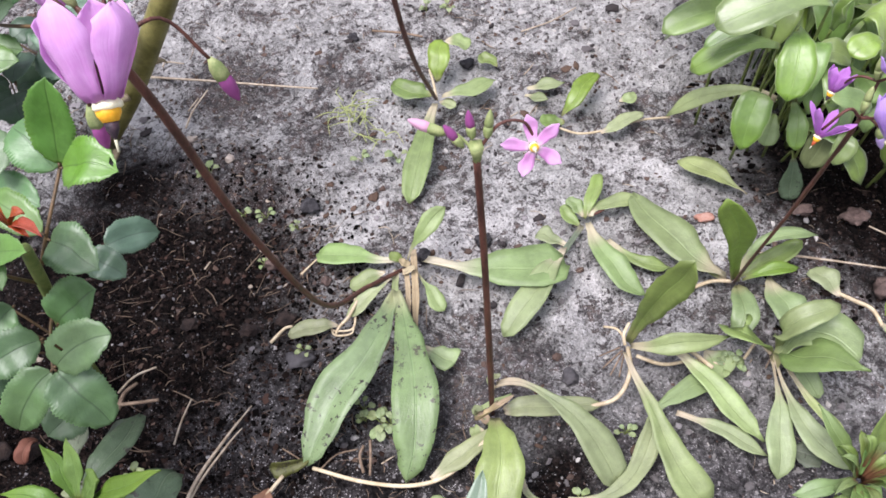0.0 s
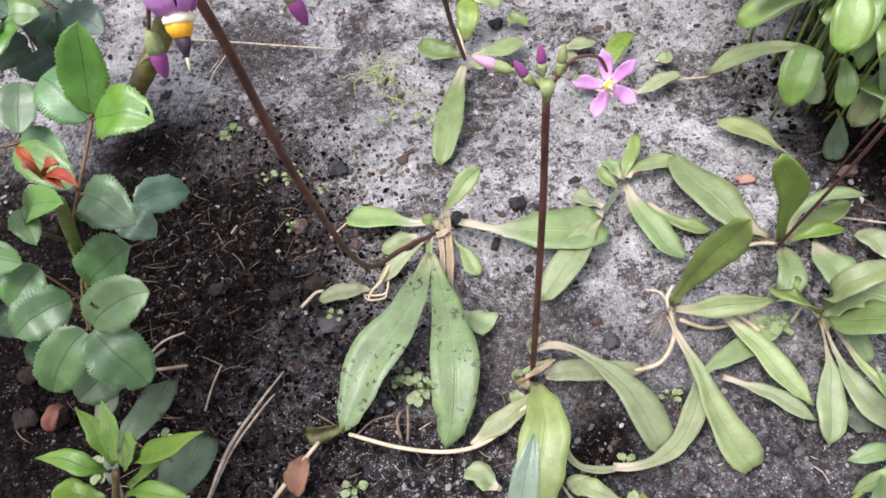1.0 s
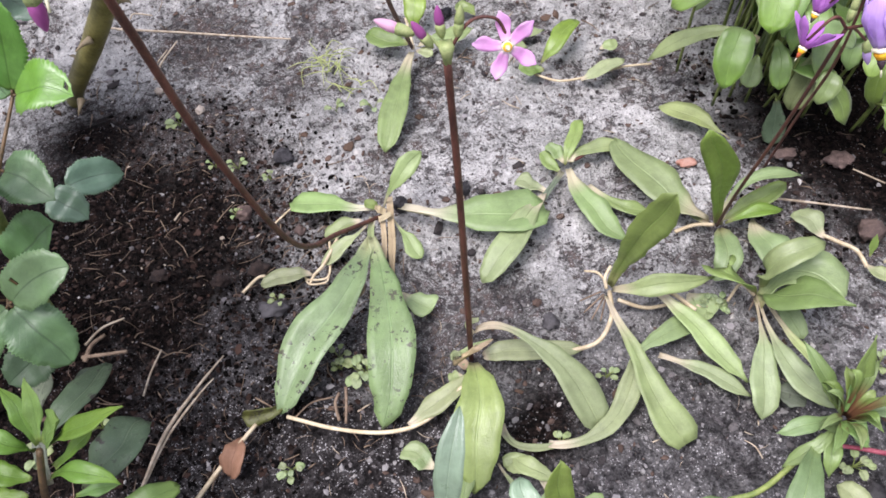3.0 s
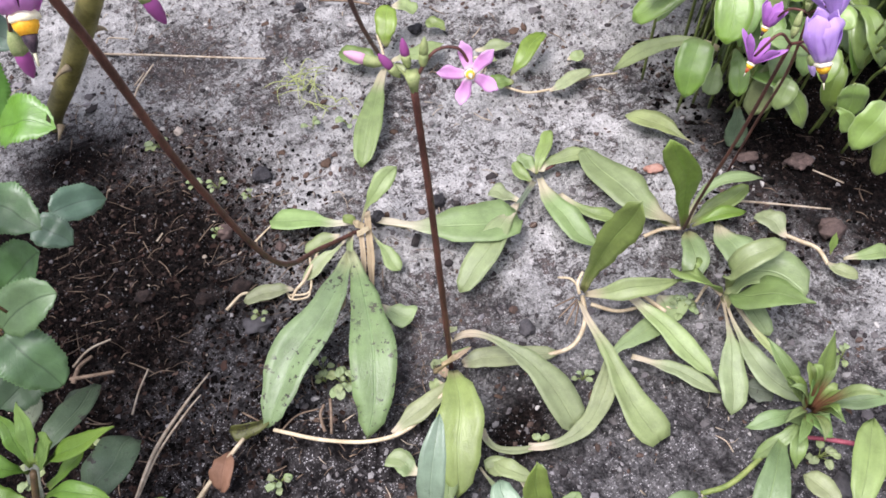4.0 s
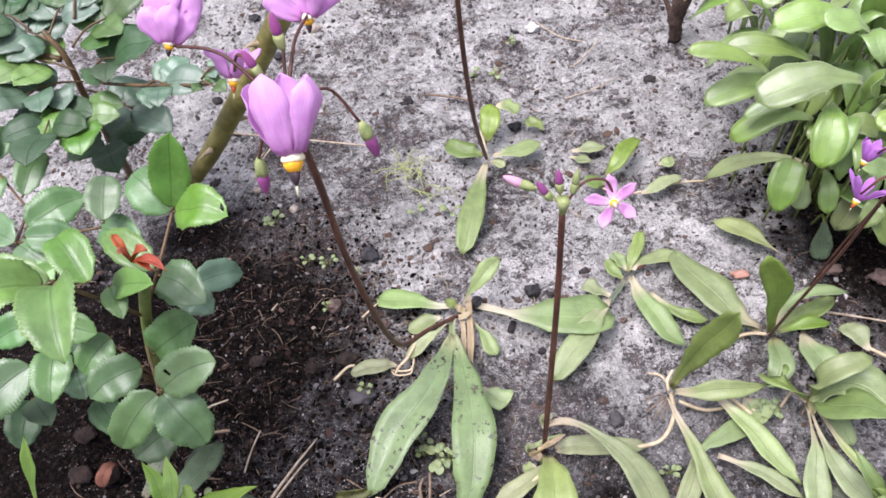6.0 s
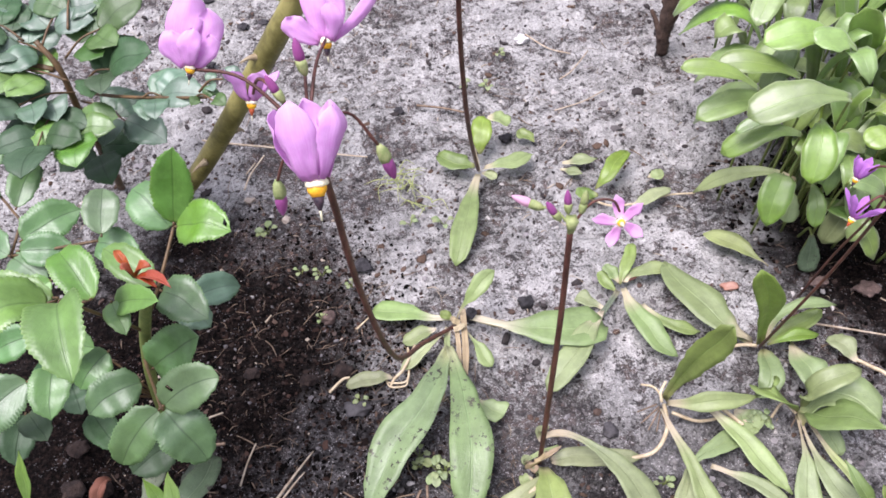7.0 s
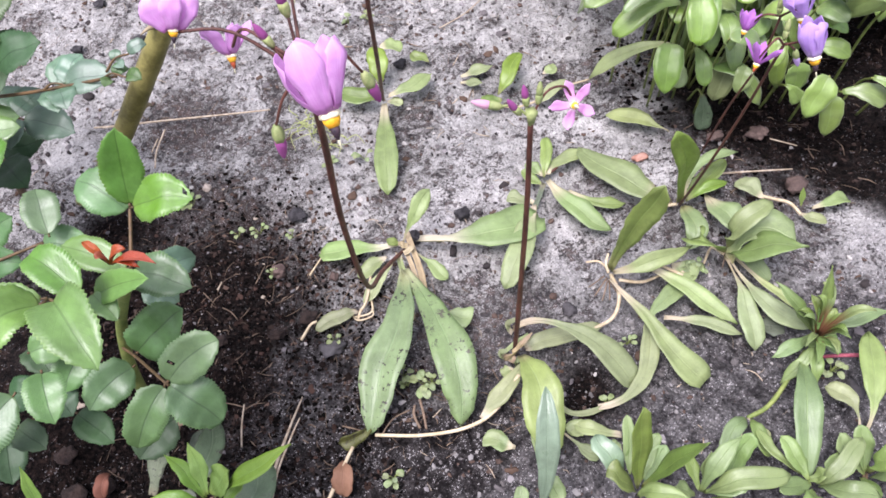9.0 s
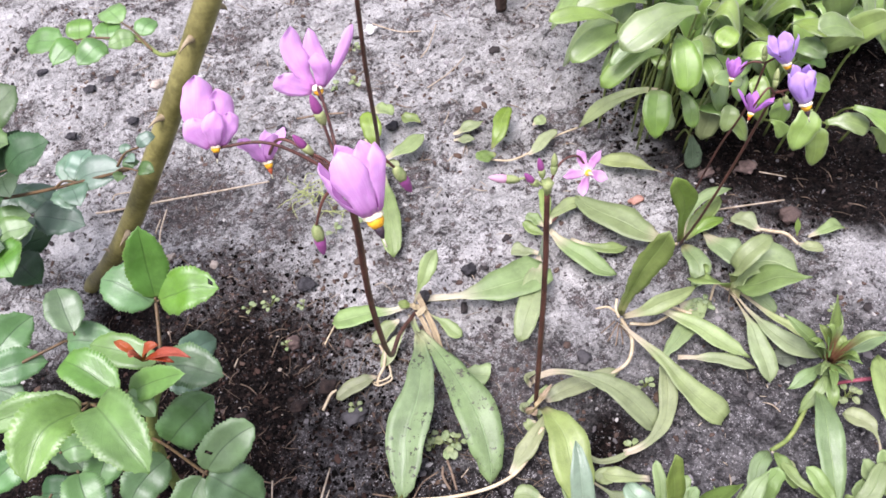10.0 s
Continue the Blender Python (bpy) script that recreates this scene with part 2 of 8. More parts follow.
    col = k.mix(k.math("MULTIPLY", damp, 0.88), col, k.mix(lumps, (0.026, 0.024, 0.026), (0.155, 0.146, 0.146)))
    col = k.mix(k.math("MULTIPLY", patch(-0.15, 0.24, 0.11, 0.075, 0.6, 1.15), 0.93), col, k.mix(lumps, (0.02, 0.018, 0.019), (0.125, 0.117, 0.117)))
    col = k.mix(k.math("MULTIPLY", patch(-0.11, 0.165, 0.13, 0.055, 0.6, 1.15), 0.95), col, k.mix(lumps, (0.01, 0.0085, 0.0085), (0.065, 0.058, 0.057)))
    specks = k.math("MULTIPLY", k.ramp(tone.outputs[0], 0.9, 0.94), k.ramp(n_clod, 0.42, 0.58))
    col = k.mix(k.math("MULTIPLY", specks, 0.7), col, (0.7, 0.68, 0.67))
    # near-black peat tone, which also paints the shade under the plants
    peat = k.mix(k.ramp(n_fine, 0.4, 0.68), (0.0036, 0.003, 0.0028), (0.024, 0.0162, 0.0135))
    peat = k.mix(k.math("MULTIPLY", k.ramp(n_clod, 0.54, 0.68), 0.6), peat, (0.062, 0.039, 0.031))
    for mask in moist_shade:
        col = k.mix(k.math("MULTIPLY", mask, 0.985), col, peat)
    sparks = k.math("MULTIPLY", k.ramp(tone.outputs[2], 0.955, 0.965), k.ramp(n_clod, 0.45, 0.6))
    col = k.mix(k.math("MULTIPLY", sparks, 0.7), col, (0.32, 0.31, 0.31))
    height = k.math("ADD", k.math("MULTIPLY_ADD", n_clod, 2.0, n_fine), k.math("ADD", k.math("MULTIPLY", crumb, 0.7), k.math("MULTIPLY", n_grain, 0.35)))
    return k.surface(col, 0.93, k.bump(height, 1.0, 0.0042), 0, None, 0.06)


def crumb_material(name, tones):
    """Loose crumbs and grains: a tone for each one."""
    k = Nodes(name)
    r = k.add("ShaderNodeNewGeometry").outputs["Random Per Island"]
    ramp = k.add("ShaderNodeValToRGB")
    ramp.color_ramp.interpolation = "CONSTANT"
    while len(ramp.color_ramp.elements) < len(tones):
        ramp.color_ramp.elements.new(0.5)
    at = 0.0
    for el, (share, c) in zip(ramp.color_ramp.elements, tones):
        el.position, el.color = at, (*c, 1)
        at += share
    k.put(ramp.inputs[0], r)
    where = k.add("ShaderNodeTexCoord").outputs["Object"]
    n = k.noise(where, 700, 4, 0.65)
    col = k.mix(0.3, ramp.outputs[0], k.mix(n, (0.02, 0.02, 0.02), (0.6, 0.58, 0.57)), "SOFT_LIGHT")
    return k.surface(col, 0.92, k.bump(n, 0.7, 0.0012), 0, None, 0.05)


M = {
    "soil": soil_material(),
    "crumb": crumb_material("soil_crumbs", [(0.1, (0.045, 0.04, 0.04)), (0.3, (0.14, 0.13, 0.127)), (0.36, (0.26, 0.25, 0.24)), (0.2, (0.11, 0.078, 0.064)), (0.04, (0.46, 0.44, 0.41))]),
    "lump": crumb_material("soil_lumps", [(0.3, (0.05, 0.044, 0.043)), (0.3, (0.15, 0.138, 0.138)), (0.25, (0.27, 0.255, 0.255)), (0.12, (0.11, 0.075, 0.056)), (0.03, (0.42, 0.4, 0.38))]),
    "fleck": crumb_material("bark_flecks", [(0.5, (0.032, 0.02, 0.016)), (0.32, (0.07, 0.043, 0.034)), (0.13, (0.13, 0.09, 0.07)), (0.05, (0.4, 0.34, 0.27))]),
    "peat": crumb_material("peat_crumbs", [(0.46, (0.004, 0.0034, 0.003)), (0.32, (0.014, 0.01, 0.0085)), (0.15, (0.045, 0.032, 0.027)), (0.04, (0.095, 0.073, 0.064)), (0.02, (0.17, 0.16, 0.16)), (0.01, (0.4, 0.38, 0.36))]),
    "leaf": leaf_material("primrose_leaf", (0.2604, 0.3441, 0.1302), (0.58, 0.52, 0.36), rough=0.45, through=0.28, spec=0.7, veins=0.22, dirt=0.08, folds=0.25),
    "leaf_stalked": leaf_material("stalked_leaf", (0.26, 0.345, 0.13), (0.62, 0.57, 0.44), rough=0.45, through=0.28, spec=0.7, veins=0.22, dirt=0.08, folds=0.2, base_len=0.46),
    "leaf_arching": leaf_material("limp_stalked_leaf", (0.31, 0.37, 0.165), (0.66, 0.57, 0.43), through=0.3, rough=0.46, spec=0.7, veins=0.15, dirt=0.1, folds=0.2, base_len=0.42),
    "leaf_dirty": leaf_material("soiled_leaf", (0.195, 0.305, 0.12), (0.42, 0.44, 0.24), rough=0.4, spec=0.7, veins=0.25, dirt=1.0, folds=0.3, base_len=0.12),
    "leaf_fresh": leaf_material("fresh_leaf", (0.25, 0.36, 0.075), (0.36, 0.38, 0.15), through=0.42, spec=0.9, rough=0.38, veins=0.35, base_len=0.15, ior=1.55),
    "leaf_pale": leaf_material("pale_limp_leaf", (0.3208, 0.3767, 0.1721), (0.62, 0.54, 0.4), through=0.3, rough=0.46, spec=0.7, veins=0.22, dirt=0.15, base_len=0.22),
    "leaf_lance": leaf_material("lance_leaf", (0.1814, 0.2651, 0.0837), (0.26, 0.34, 0.1), tip=(0.225, 0.32, 0.11), spec=0.8, rough=0.42, veins=0.45, base_len=0.1),
    "leaf_heart": leaf_material("red_based_leaf", (0.19, 0.27, 0.075), (0.22, 0.1, 0.05), spec=0.7, rough=0.42, veins=0.4, base_len=0.45, through=0.3),
    "leaf_lance_dark": leaf_material("dark_lance_leaf", (0.115, 0.215, 0.03), (0.17, 0.24, 0.05), tip=(0.16, 0.27, 0.04), spec=0.6, rough=0.42, veins=0.4, base_len=0.1, through=0.3),
    "leaf_mud": leaf_material("muddy_leaf", (0.085, 0.13, 0.065), (0.11, 0.13, 0.06), rough=0.5, spec=0.5, veins=0.35, dirt=0.9, base_len=0.1),
    "leaf_clump": leaf_material("clump_leaf", (0.215, 0.345, 0.055), (0.23, 0.34, 0.08), rough=0.47, veins=0.18, base_len=0.2, margin=(0.34, 0.44, 0.18), vary=0.35, fuzz=0.22, through=0.32, folds=0.05, spec=1.0, relief=0.5, ior=1.68),
    "leaf_yellow": leaf_material("yellowing_leaf", (0.2604, 0.3395, 0.1256), (0.42, 0.41, 0.2), rough=0.4, veins=0.25, dirt=0.12, base_len=0.1, through=0.3, spec=0.8),
    "leaf_dark": leaf_material("dark_curled_leaf", (0.13, 0.135, 0.04), (0.3, 0.3, 0.15), rough=0.45, veins=0.2, dirt=0.8, base_len=0.1),
    "leaf_grey": leaf_material("spent_leaf", (0.12, 0.15, 0.095), (0.2, 0.19, 0.12), rough=0.6, veins=0.3, dirt=0.7, base_len=0.15),
    "rose": leaf_material("rose_leaf", (0.098, 0.205, 0.06), (0.12, 0.21, 0.07), rough=0.48, veins=0.5, through=0.2, vary=0.3, spec=1.0, margin=(0.13, 0.245, 0.085), rib_dark=True, base_len=0.02, vein_count=8, folds=0.0, ribs=0.2, swell=0.14, relief=0.45, ior=1.55),
    "rose_young": leaf_material("young_rose_leaf", (0.132, 0.285, 0.048), (0.2, 0.31, 0.07), rough=0.45, veins=0.35, through=0.28, vary=0.25, spec=1.0, margin=(0.2, 0.34, 0.09), rib_dark=True, base_len=0.02, vein_count=8, folds=0.0, ribs=0.2, swell=0.14, relief=0.45, ior=1.55),
    "rose_bright": leaf_material("bright_rose_leaf", (0.14, 0.31, 0.03), (0.2, 0.34, 0.07), rough=0.42, veins=0.4, through=0.5, vary=0.12, spec=0.7, margin=(0.22, 0.37, 0.09), rib_dark=True, base_len=0.02, vein_count=8, folds=0.0, ribs=0.2, swell=0.14, relief=0.45, ior=1.55),
    "rose_blue": leaf_material("bluish_rose_leaf", (0.085, 0.165, 0.092), (0.1, 0.16, 0.08), rough=0.48, veins=0.4, through=0.16, vary=0.3, spec=1.0, margin=(0.14, 0.24, 0.14), rib_dark=True, base_len=0.02, vein_count=8, folds=0.0, ribs=0.2, swell=0.14, relief=0.45, ior=1.55),
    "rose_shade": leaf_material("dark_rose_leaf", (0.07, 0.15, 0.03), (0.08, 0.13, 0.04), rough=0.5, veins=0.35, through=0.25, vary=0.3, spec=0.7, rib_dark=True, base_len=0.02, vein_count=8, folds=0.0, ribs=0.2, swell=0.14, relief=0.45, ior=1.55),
    # darker green leaves; for low leaflets the colour includes the shade they stand in
    "rose_dark_shaded": leaf_material("dark_shaded_rose_leaf", (0.042, 0.095, 0.034), (0.07, 0.11, 0.05), rough=0.5, veins=0.4, rib_dark=True, relief=0.6, base_len=0.02, through=0.12, vary=0.3, spec=0.35, vein_count=8, folds=0.0, ior=1.55),
    "leaf_blue": leaf_material("bluish_leaf", (0.23, 0.32, 0.2), (0.28, 0.36, 0.16), rough=0.34, veins=0.4, base_len=0.1, spec=1.0),
    "rose_red": leaf_material("red_rose_shoot", (0.34, 0.085, 0.025), (0.3, 0.16, 0.03), rough=0.35, veins=0.5, base_len=0.2, through=0.25),
    "weed": leaf_material("seedling_leaf", (0.29, 0.36, 0.165), (0.34, 0.4, 0.17), rough=0.5, veins=0.3, base_len=0.1),
    "scrap": leaf_material("dry_leaf_scrap", (0.42, 0.33, 0.2), (0.5, 0.4, 0.26), rough=0.7, veins=0.3, base_len=0.1, through=0.15),
    "dead": leaf_material("dead_leaf", (0.2, 0.088, 0.045), (0.18, 0.09, 0.05), rough=0.7, veins=0.3, base_len=0.05, through=0.1),
    "stalk": plain_material("reddish_flower_stalk", (0.045, 0.017, 0.013), (0.13, 0.05, 0.035), 220, 0.5, 0.4, stretch=(1, 1, 0.25)),
    "petiole": plain_material("pale_petiole", (0.42, 0.33, 0.2), (0.62, 0.53, 0.36), 160, 0.55, 0.4),
    "green_stem": plain_material("green_stem", (0.12, 0.17, 0.04), (0.23, 0.27, 0.08), 160, 0.5, 0.3),
    "rosy_stem": plain_material("rosy_stem", (0.22, 0.035, 0.06), (0.4, 0.12, 0.15), 160, 0.45, 0.3),
    "rachis": plain_material("rose_rachis", (0.07, 0.05, 0.025), (0.15, 0.09, 0.04), 160, 0.5, 0.3),
    "cane": plain_material("rose_cane", (0.125, 0.112, 0.032), (0.27, 0.245, 0.08), 45, 0.42, 0.35, spec=0.5, dist=0.0012),
    "thorn": plain_material("thorn", (0.2, 0.15, 0.08), (0.33, 0.27, 0.17), 160, 0.5, 0.3),
    "straw": plain_material("dry_straw", (0.3, 0.23, 0.155), (0.54, 0.46, 0.35), 190, 0.7, 0.5),
    "fibre": plain_material("dry_root_fibre", (0.1, 0.068, 0.045), (0.26, 0.19, 0.13), 190, 0.75, 0.5),
    "bark": plain_material("bark", (0.05, 0.032, 0.025), (0.14, 0.09, 0.065), 90, 0.85, 0.9, dist=0.003),
    "chip": plain_material("brown_chip", (0.07, 0.047, 0.04), (0.15, 0.105, 0.088), 110, 0.8, 0.7, dist=0.002, vary=0.6),
    "pebble": plain_material("pebble", (0.28, 0.25, 0.235), (0.5, 0.46, 0.43), 90, 0.7, 0.5, vary=0.5, dist=0.001),
    "pebble_light": plain_material("pale_pebble", (0.28, 0.235, 0.19), (0.47, 0.4, 0.33), 90, 0.7, 0.5, vary=0.5, dist=0.001),
    "pebble_dark": plain_material("dark_stone", (0.04, 0.037, 0.038), (0.085, 0.08, 0.082), 70, 0.75, 0.5, vary=0.3, dist=0.001),
    "clod": plain_material("charred_clod", (0.02, 0.019, 0.021), (0.07, 0.066, 0.07), 130, 0.9, 1.0, vary=0.4, dist=0.002),
    "peat_clod": plain_material("peat_clod", (0.014, 0.009, 0.008), (0.055, 0.036, 0.028), 130, 0.9, 1.0, vary=0.4, dist=0.002),
    "wisp": plain_material("grass_wisp", (0.3, 0.36, 0.12), (0.45, 0.48, 0.2), 160, 0.55, 0.3),
    "white_pebble": plain_material("white_pebble", (0.7, 0.68, 0.66), (0.85, 0.83, 0.81), 90, 0.5, 0.3, dist=0.001),
    "brick_bit": plain_material("brick_crumb", (0.34, 0.16, 0.11), (0.46, 0.28, 0.22), 130, 0.85, 0.6, dist=0.001),
    "petal": petal_material("mauve_petal", (0.68, 0.33, 0.67), (0.82, 0.52, 0.82), (0.62, 0.24, 0.58)),
    "petal_pink": petal_material("pink_petal", (0.76, 0.34, 0.68), (0.84, 0.54, 0.81), (0.86, 0.74, 0.78)),
    "petal_small": petal_material("deep_violet_petal", (0.46, 0.15, 0.55), (0.6, 0.27, 0.68), (0.42, 0.1, 0.42)),
    "bud_pink": petal_material("pale_pink_bud", (0.7, 0.36, 0.55), (0.82, 0.6, 0.72), (0.76, 0.48, 0.62)),
    "petal_violet": petal_material("violet_petal", (0.5, 0.3, 0.7), (0.64, 0.45, 0.82), (0.7, 0.55, 0.85)),
    "petal_deep": petal_material("magenta_bud", (0.34, 0.07, 0.27), (0.5, 0.2, 0.43), (0.4, 0.1, 0.32)),
    "collar": plain_material("cream_collar", (0.72, 0.66, 0.4), (0.86, 0.82, 0.66), 300, 0.5, 0.2, spec=0.3),
    "yellow": plain_material("yellow_tube", (0.75, 0.33, 0.01), (0.86, 0.5, 0.03), 300, 0.5, 0.2),
    "cone": plain_material("dark_anthers", (0.015, 0.01, 0.018), (0.07, 0.04, 0.05), 400, 0.5, 0.4),
    "red_cone": plain_material("red_anthers", (0.3, 0.05, 0.02), (0.45, 0.1, 0.03), 400, 0.5, 0.4),
    "style": plain_material("pale_style", (0.5, 0.5, 0.3), (0.65, 0.62, 0.45), 400, 0.5, 0.2),
    "calyx": plain_material("green_calyx", (0.2, 0.26, 0.09), (0.34, 0.38, 0.16), 300, 0.5, 0.3),
}


# ---- building blocks ----
def thing(name, at, label, category, group=""):
    return tagged(moved(new(name), at), label, category, group)


def moved(ob, at):
    ob.location = at
    return ob


def part(name, verts, faces, material, parent=None, label="", uv=None, smooth=True):
    """One mesh object from world-space points, under its thing or part."""
    root = parent
    origin = Vector((0, 0, 0))
    while root is not None:
        origin += root.location
        root = root.parent
    me = bpy.data.meshes.new(name)
    me.from_pydata([tuple(Vector(v) - origin) for v in verts], [], faces)
    if uv is not None:
        layer = me.uv_layers.new(name="UVMap")
        flat = np.array(uv, "f")[[i for f in faces for i in f]]
        layer.data.foreach_set("uv", flat.ravel())
    if smooth:
        me.polygons.foreach_set("use_smooth", [True] * len(me.polygons))
    me.materials.append(M[material])
    ob = new(name, me)
    if parent is not None:
        ob.parent = parent
    return tagged(ob, label) if label else ob


PROFILES = {
    "spoon": ((0, 0.13), (0.18, 0.13), (0.34, 0.24), (0.55, 0.75), (0.74, 1.0), (0.88, 0.84), (0.96, 0.5), (1, 0.04)),
    "long": ((0, 0.2), (0.1, 0.32), (0.3, 0.68), (0.55, 1.0), (0.75, 0.9), (0.9, 0.58), (0.97, 0.27), (1, 0.03)),
    "lance": ((0, 0.22), (0.2, 0.42), (0.5, 1.0), (0.7, 0.86), (0.87, 0.48), (1, 0.03)),
    "blunt": ((0, 0.2), (0.2, 0.34), (0.5, 0.74), (0.8, 1.0), (0.93, 0.93), (0.985, 0.55), (1, 0.25)),
    "flare": ((0, 0.2), (0.3, 0.17), (0.48, 0.26), (0.66, 0.62), (0.84, 1.0), (0.94, 0.96), (0.985, 0.62), (1, 0.3)),
    "oval": ((0, 0.12), (0.14, 0.42), (0.38, 0.88), (0.6, 1.0), (0.8, 0.92), (0.92, 0.7), (0.98, 0.4), (1, 0.1)),
    "paddle": ((0, 0.2), (0.25, 0.23), (0.42, 0.42), (0.62, 0.8), (0.82, 1.0), (0.94, 0.9), (0.99, 0.6), (1, 0.3)),
    "wedge": ((0, 0.18), (0.3, 0.19), (0.5, 0.4), (0.72, 0.74), (0.9, 1.0), (0.97, 0.95), (0.995, 0.75), (1, 0.6)),
    "petiole": ((0, 0.9), (0.3, 0.85), (0.7, 1.0), (1, 0.6)),
    "strap": ((0, 0.35), (0.25, 0.4), (0.5, 0.75), (0.75, 1.0), (0.9, 0.7), (1, 0.05)),
    "rose": ((0, 0.14), (0.06, 0.5), (0.2, 0.86), (0.42, 1.0), (0.64, 0.92), (0.82, 0.66), (0.93, 0.34), (1, 0.02)),
    "round": ((0, 0.15), (0.06, 0.55), (0.22, 0.9), (0.5, 1.0), (0.75, 0.86), (0.9, 0.56), (0.97, 0.3), (1, 0.06)),
    "tongue": ((0, 0.22), (0.2, 0.4), (0.45, 0.78), (0.68, 1.0), (0.84, 0.92), (0.94, 0.68), (0.985, 0.36), (1, 0.1)),
    "petal": ((0, 0.42), (0.2, 0.66), (0.55, 1.0), (0.8, 0.86), (0.93, 0.52), (1, 0.08)),
    "narrow_petal": ((0, 0.55), (0.3, 0.75), (0.65, 1.0), (0.86, 0.72), (1, 0.1)),
}


def width_at(kind, v):
    xs, ys = zip(*PROFILES[kind])
    i = max(0, min(len(xs) - 2, sum(1 for x in xs if x <= v) - 1))
    f = (v - xs[i]) / (xs[i + 1] - xs[i])
    f = f * f * (3 - 2 * f) if i not in (0, len(xs) - 2) else f ** (0.6 if i else 1)
    return ys[i] + (ys[i + 1] - ys[i]) * f


def blade(parent, base, mid, tip, width, kind="spoon", material="leaf", name="leaf", face=(0, 0, 1), cup=0.3, wave=0.13, roll=0.0, teeth=0, thick=0.0005, label="", rows=16, twist=0.0, sway=0.35, holes=()):
    """A leaf or petal: midrib through three points, outline after its kind, folded a little along the midrib, wavy at the edge, with real thickness."""
    b, m, t = Vector(base), Vector(mid), Vector(tip)
    c = 2 * m - (b + t) / 2
    n = max(rows, 2 * teeth)
    cols = (-1.0, -0.62, -0.24, 0.0, 0.24, 0.62, 1.0)
    seed = Vector((b.x * 91 + t.y * 37, b.y * 83, t.x * 57 + b.z * 29))
    length = (m - b).length + (t - m).length
    top, low, uv = [], [], []
    for i in range(n + 1):
        v = i / n
        p = (1 - v) ** 2 * b + 2 * v * (1 - v) * c + v * v * t
        d = (2 * (1 - v) * (c - b) + 2 * v * (t - c)).normalized()
        f = Vector(face)
        f = (f - d * f.dot(d)).normalized()
        s = d.cross(f).normalized()
        turn = Matrix.Rotation(radians(roll + twist * v), 3, d)
        s, f = turn @ s, turn @ f
        w = width * width_at(kind, v) / 2
        p = p + s * (sway * width * v * noise.noise(seed + Vector((v * 2.4, 5.1, 1.3)))) + f * (0.12 * width * math.sin(math.pi * v) * noise.noise(seed + Vector((v * 3.0, 2.2, 8.3))))
        for a in cols:
            edge = abs(a)
            grow = 1.0 + 0.07 * noise.noise(seed + Vector((v * 7, a * 2, 0))) + 0.03 * noise.noise(seed + Vector((v * 23, a * 3, 4)))
            if teeth and edge == 1.0 and 0.05 < v < 0.97:
                grow += 0.055 if i % 2 else -0.025
            lift = cup * w * edge ** 1.15 * 0.8 + wave * width * edge * noise.noise(seed + Vector((v * 3.2, a * 1.1, 3.7))) + (0.008 if teeth else 0.03) * width * noise.noise(seed + Vector((v * 5, a * 2, 9)))
            q = p + s * (w * a * grow) + f * lift
            top.append(q)
            low.append(q - f * thick * (0.35 if edge == 1.0 else 1.0 + 1.2 * (a == 0.0)))
            uv.append((a / 2 + 0.5, v))
    k, count = len(cols), len(top)
    faces = []
    for i in range(n):
        for j in range(k - 1):
            if (i, j) in holes:
                continue
            q = i * k + j
            faces.append((q, q + 1, q + k + 1, q + k))
            faces.append((count + q, count + q + k, count + q + k + 1, count + q + 1))
    rim = [i * k for i in range(n + 1)] + [n * k + j for j in range(1, k)] + [i * k + k - 1 for i in range(n - 1, -1, -1)] + [j for j in range(k - 2, 0, -1)]
    for a, e in zip(rim, rim[1:] + rim[:1]):
        faces.append((a, e, count + e, count + a))
    return part(name, top + low, faces, material, parent, label, uv + uv)


def spline(points, steps):
    """Catmull-Rom through the points."""
    p = [Vector(q) for q in points]
    p = [2 * p[0] - p[1]] + p + [2 * p[-1] - p[-2]]
    out = []
    for i in range(1, len(p) - 2):
        for s in range(steps):
            t = s / steps
            out.append(0.5 * (2 * p[i] + (p[i + 1] - p[i - 1]) * t + (2 * p[i - 1] - 5 * p[i] + 4 * p[i + 1] - p[i + 2]) * t * t + (3 * p[i] - p[i - 1] - 3 * p[i + 1] + p[i + 2]) * t**3))
    return out + [p[-2]]


def tube_mesh(points, radii, sides=8, steps=6, rough=0.06):
    line = spline(points, steps)
    verts, faces = [], []
    side = None
    for i, q in enumerate(line):
        d = (line[min(i + 1, len(line) - 1)] - line[max(i - 1, 0)]).normalized()
        side = (side - d * side.dot(d)).normalized() if side else d.orthogonal().normalized()
        up = d.cross(side)
        f = i / (len(line) - 1) * (len(radii) - 1)
        a = min(int(f), len(radii) - 2)
        r = radii[a] + (radii[a + 1] - radii[a]) * (f - a)
        for j in range(sides):
            an = 2 * math.pi * j / sides
            rr = r * (1 + rough * noise.noise(q * 300 + Vector((j, 0, 0))))
            verts.append(q + side * math.cos(an) * rr + up * math.sin(an) * rr)
    for i in range(len(line) - 1):
        for j in range(sides):
            a, b = i * sides + j, i * sides + (j + 1) % sides
            faces.append((a, b, b + sides, a + sides))
    faces.append(tuple(range(sides))[::-1])
    faces.append(tuple(range(len(verts) - sides, len(verts))))
    return verts, faces


def tube(name, points, radii, material, parent=None, label="", sides=8, steps=6, rough=0.06):
    verts, faces = tube_mesh(points, radii, sides, steps, rough)
    return part(name, verts, faces, material, parent, label)


def axes_for(axis):
    z = Vector(axis).normalized()
    x = z.orthogonal().normalized()
    return x, z.cross(x), z


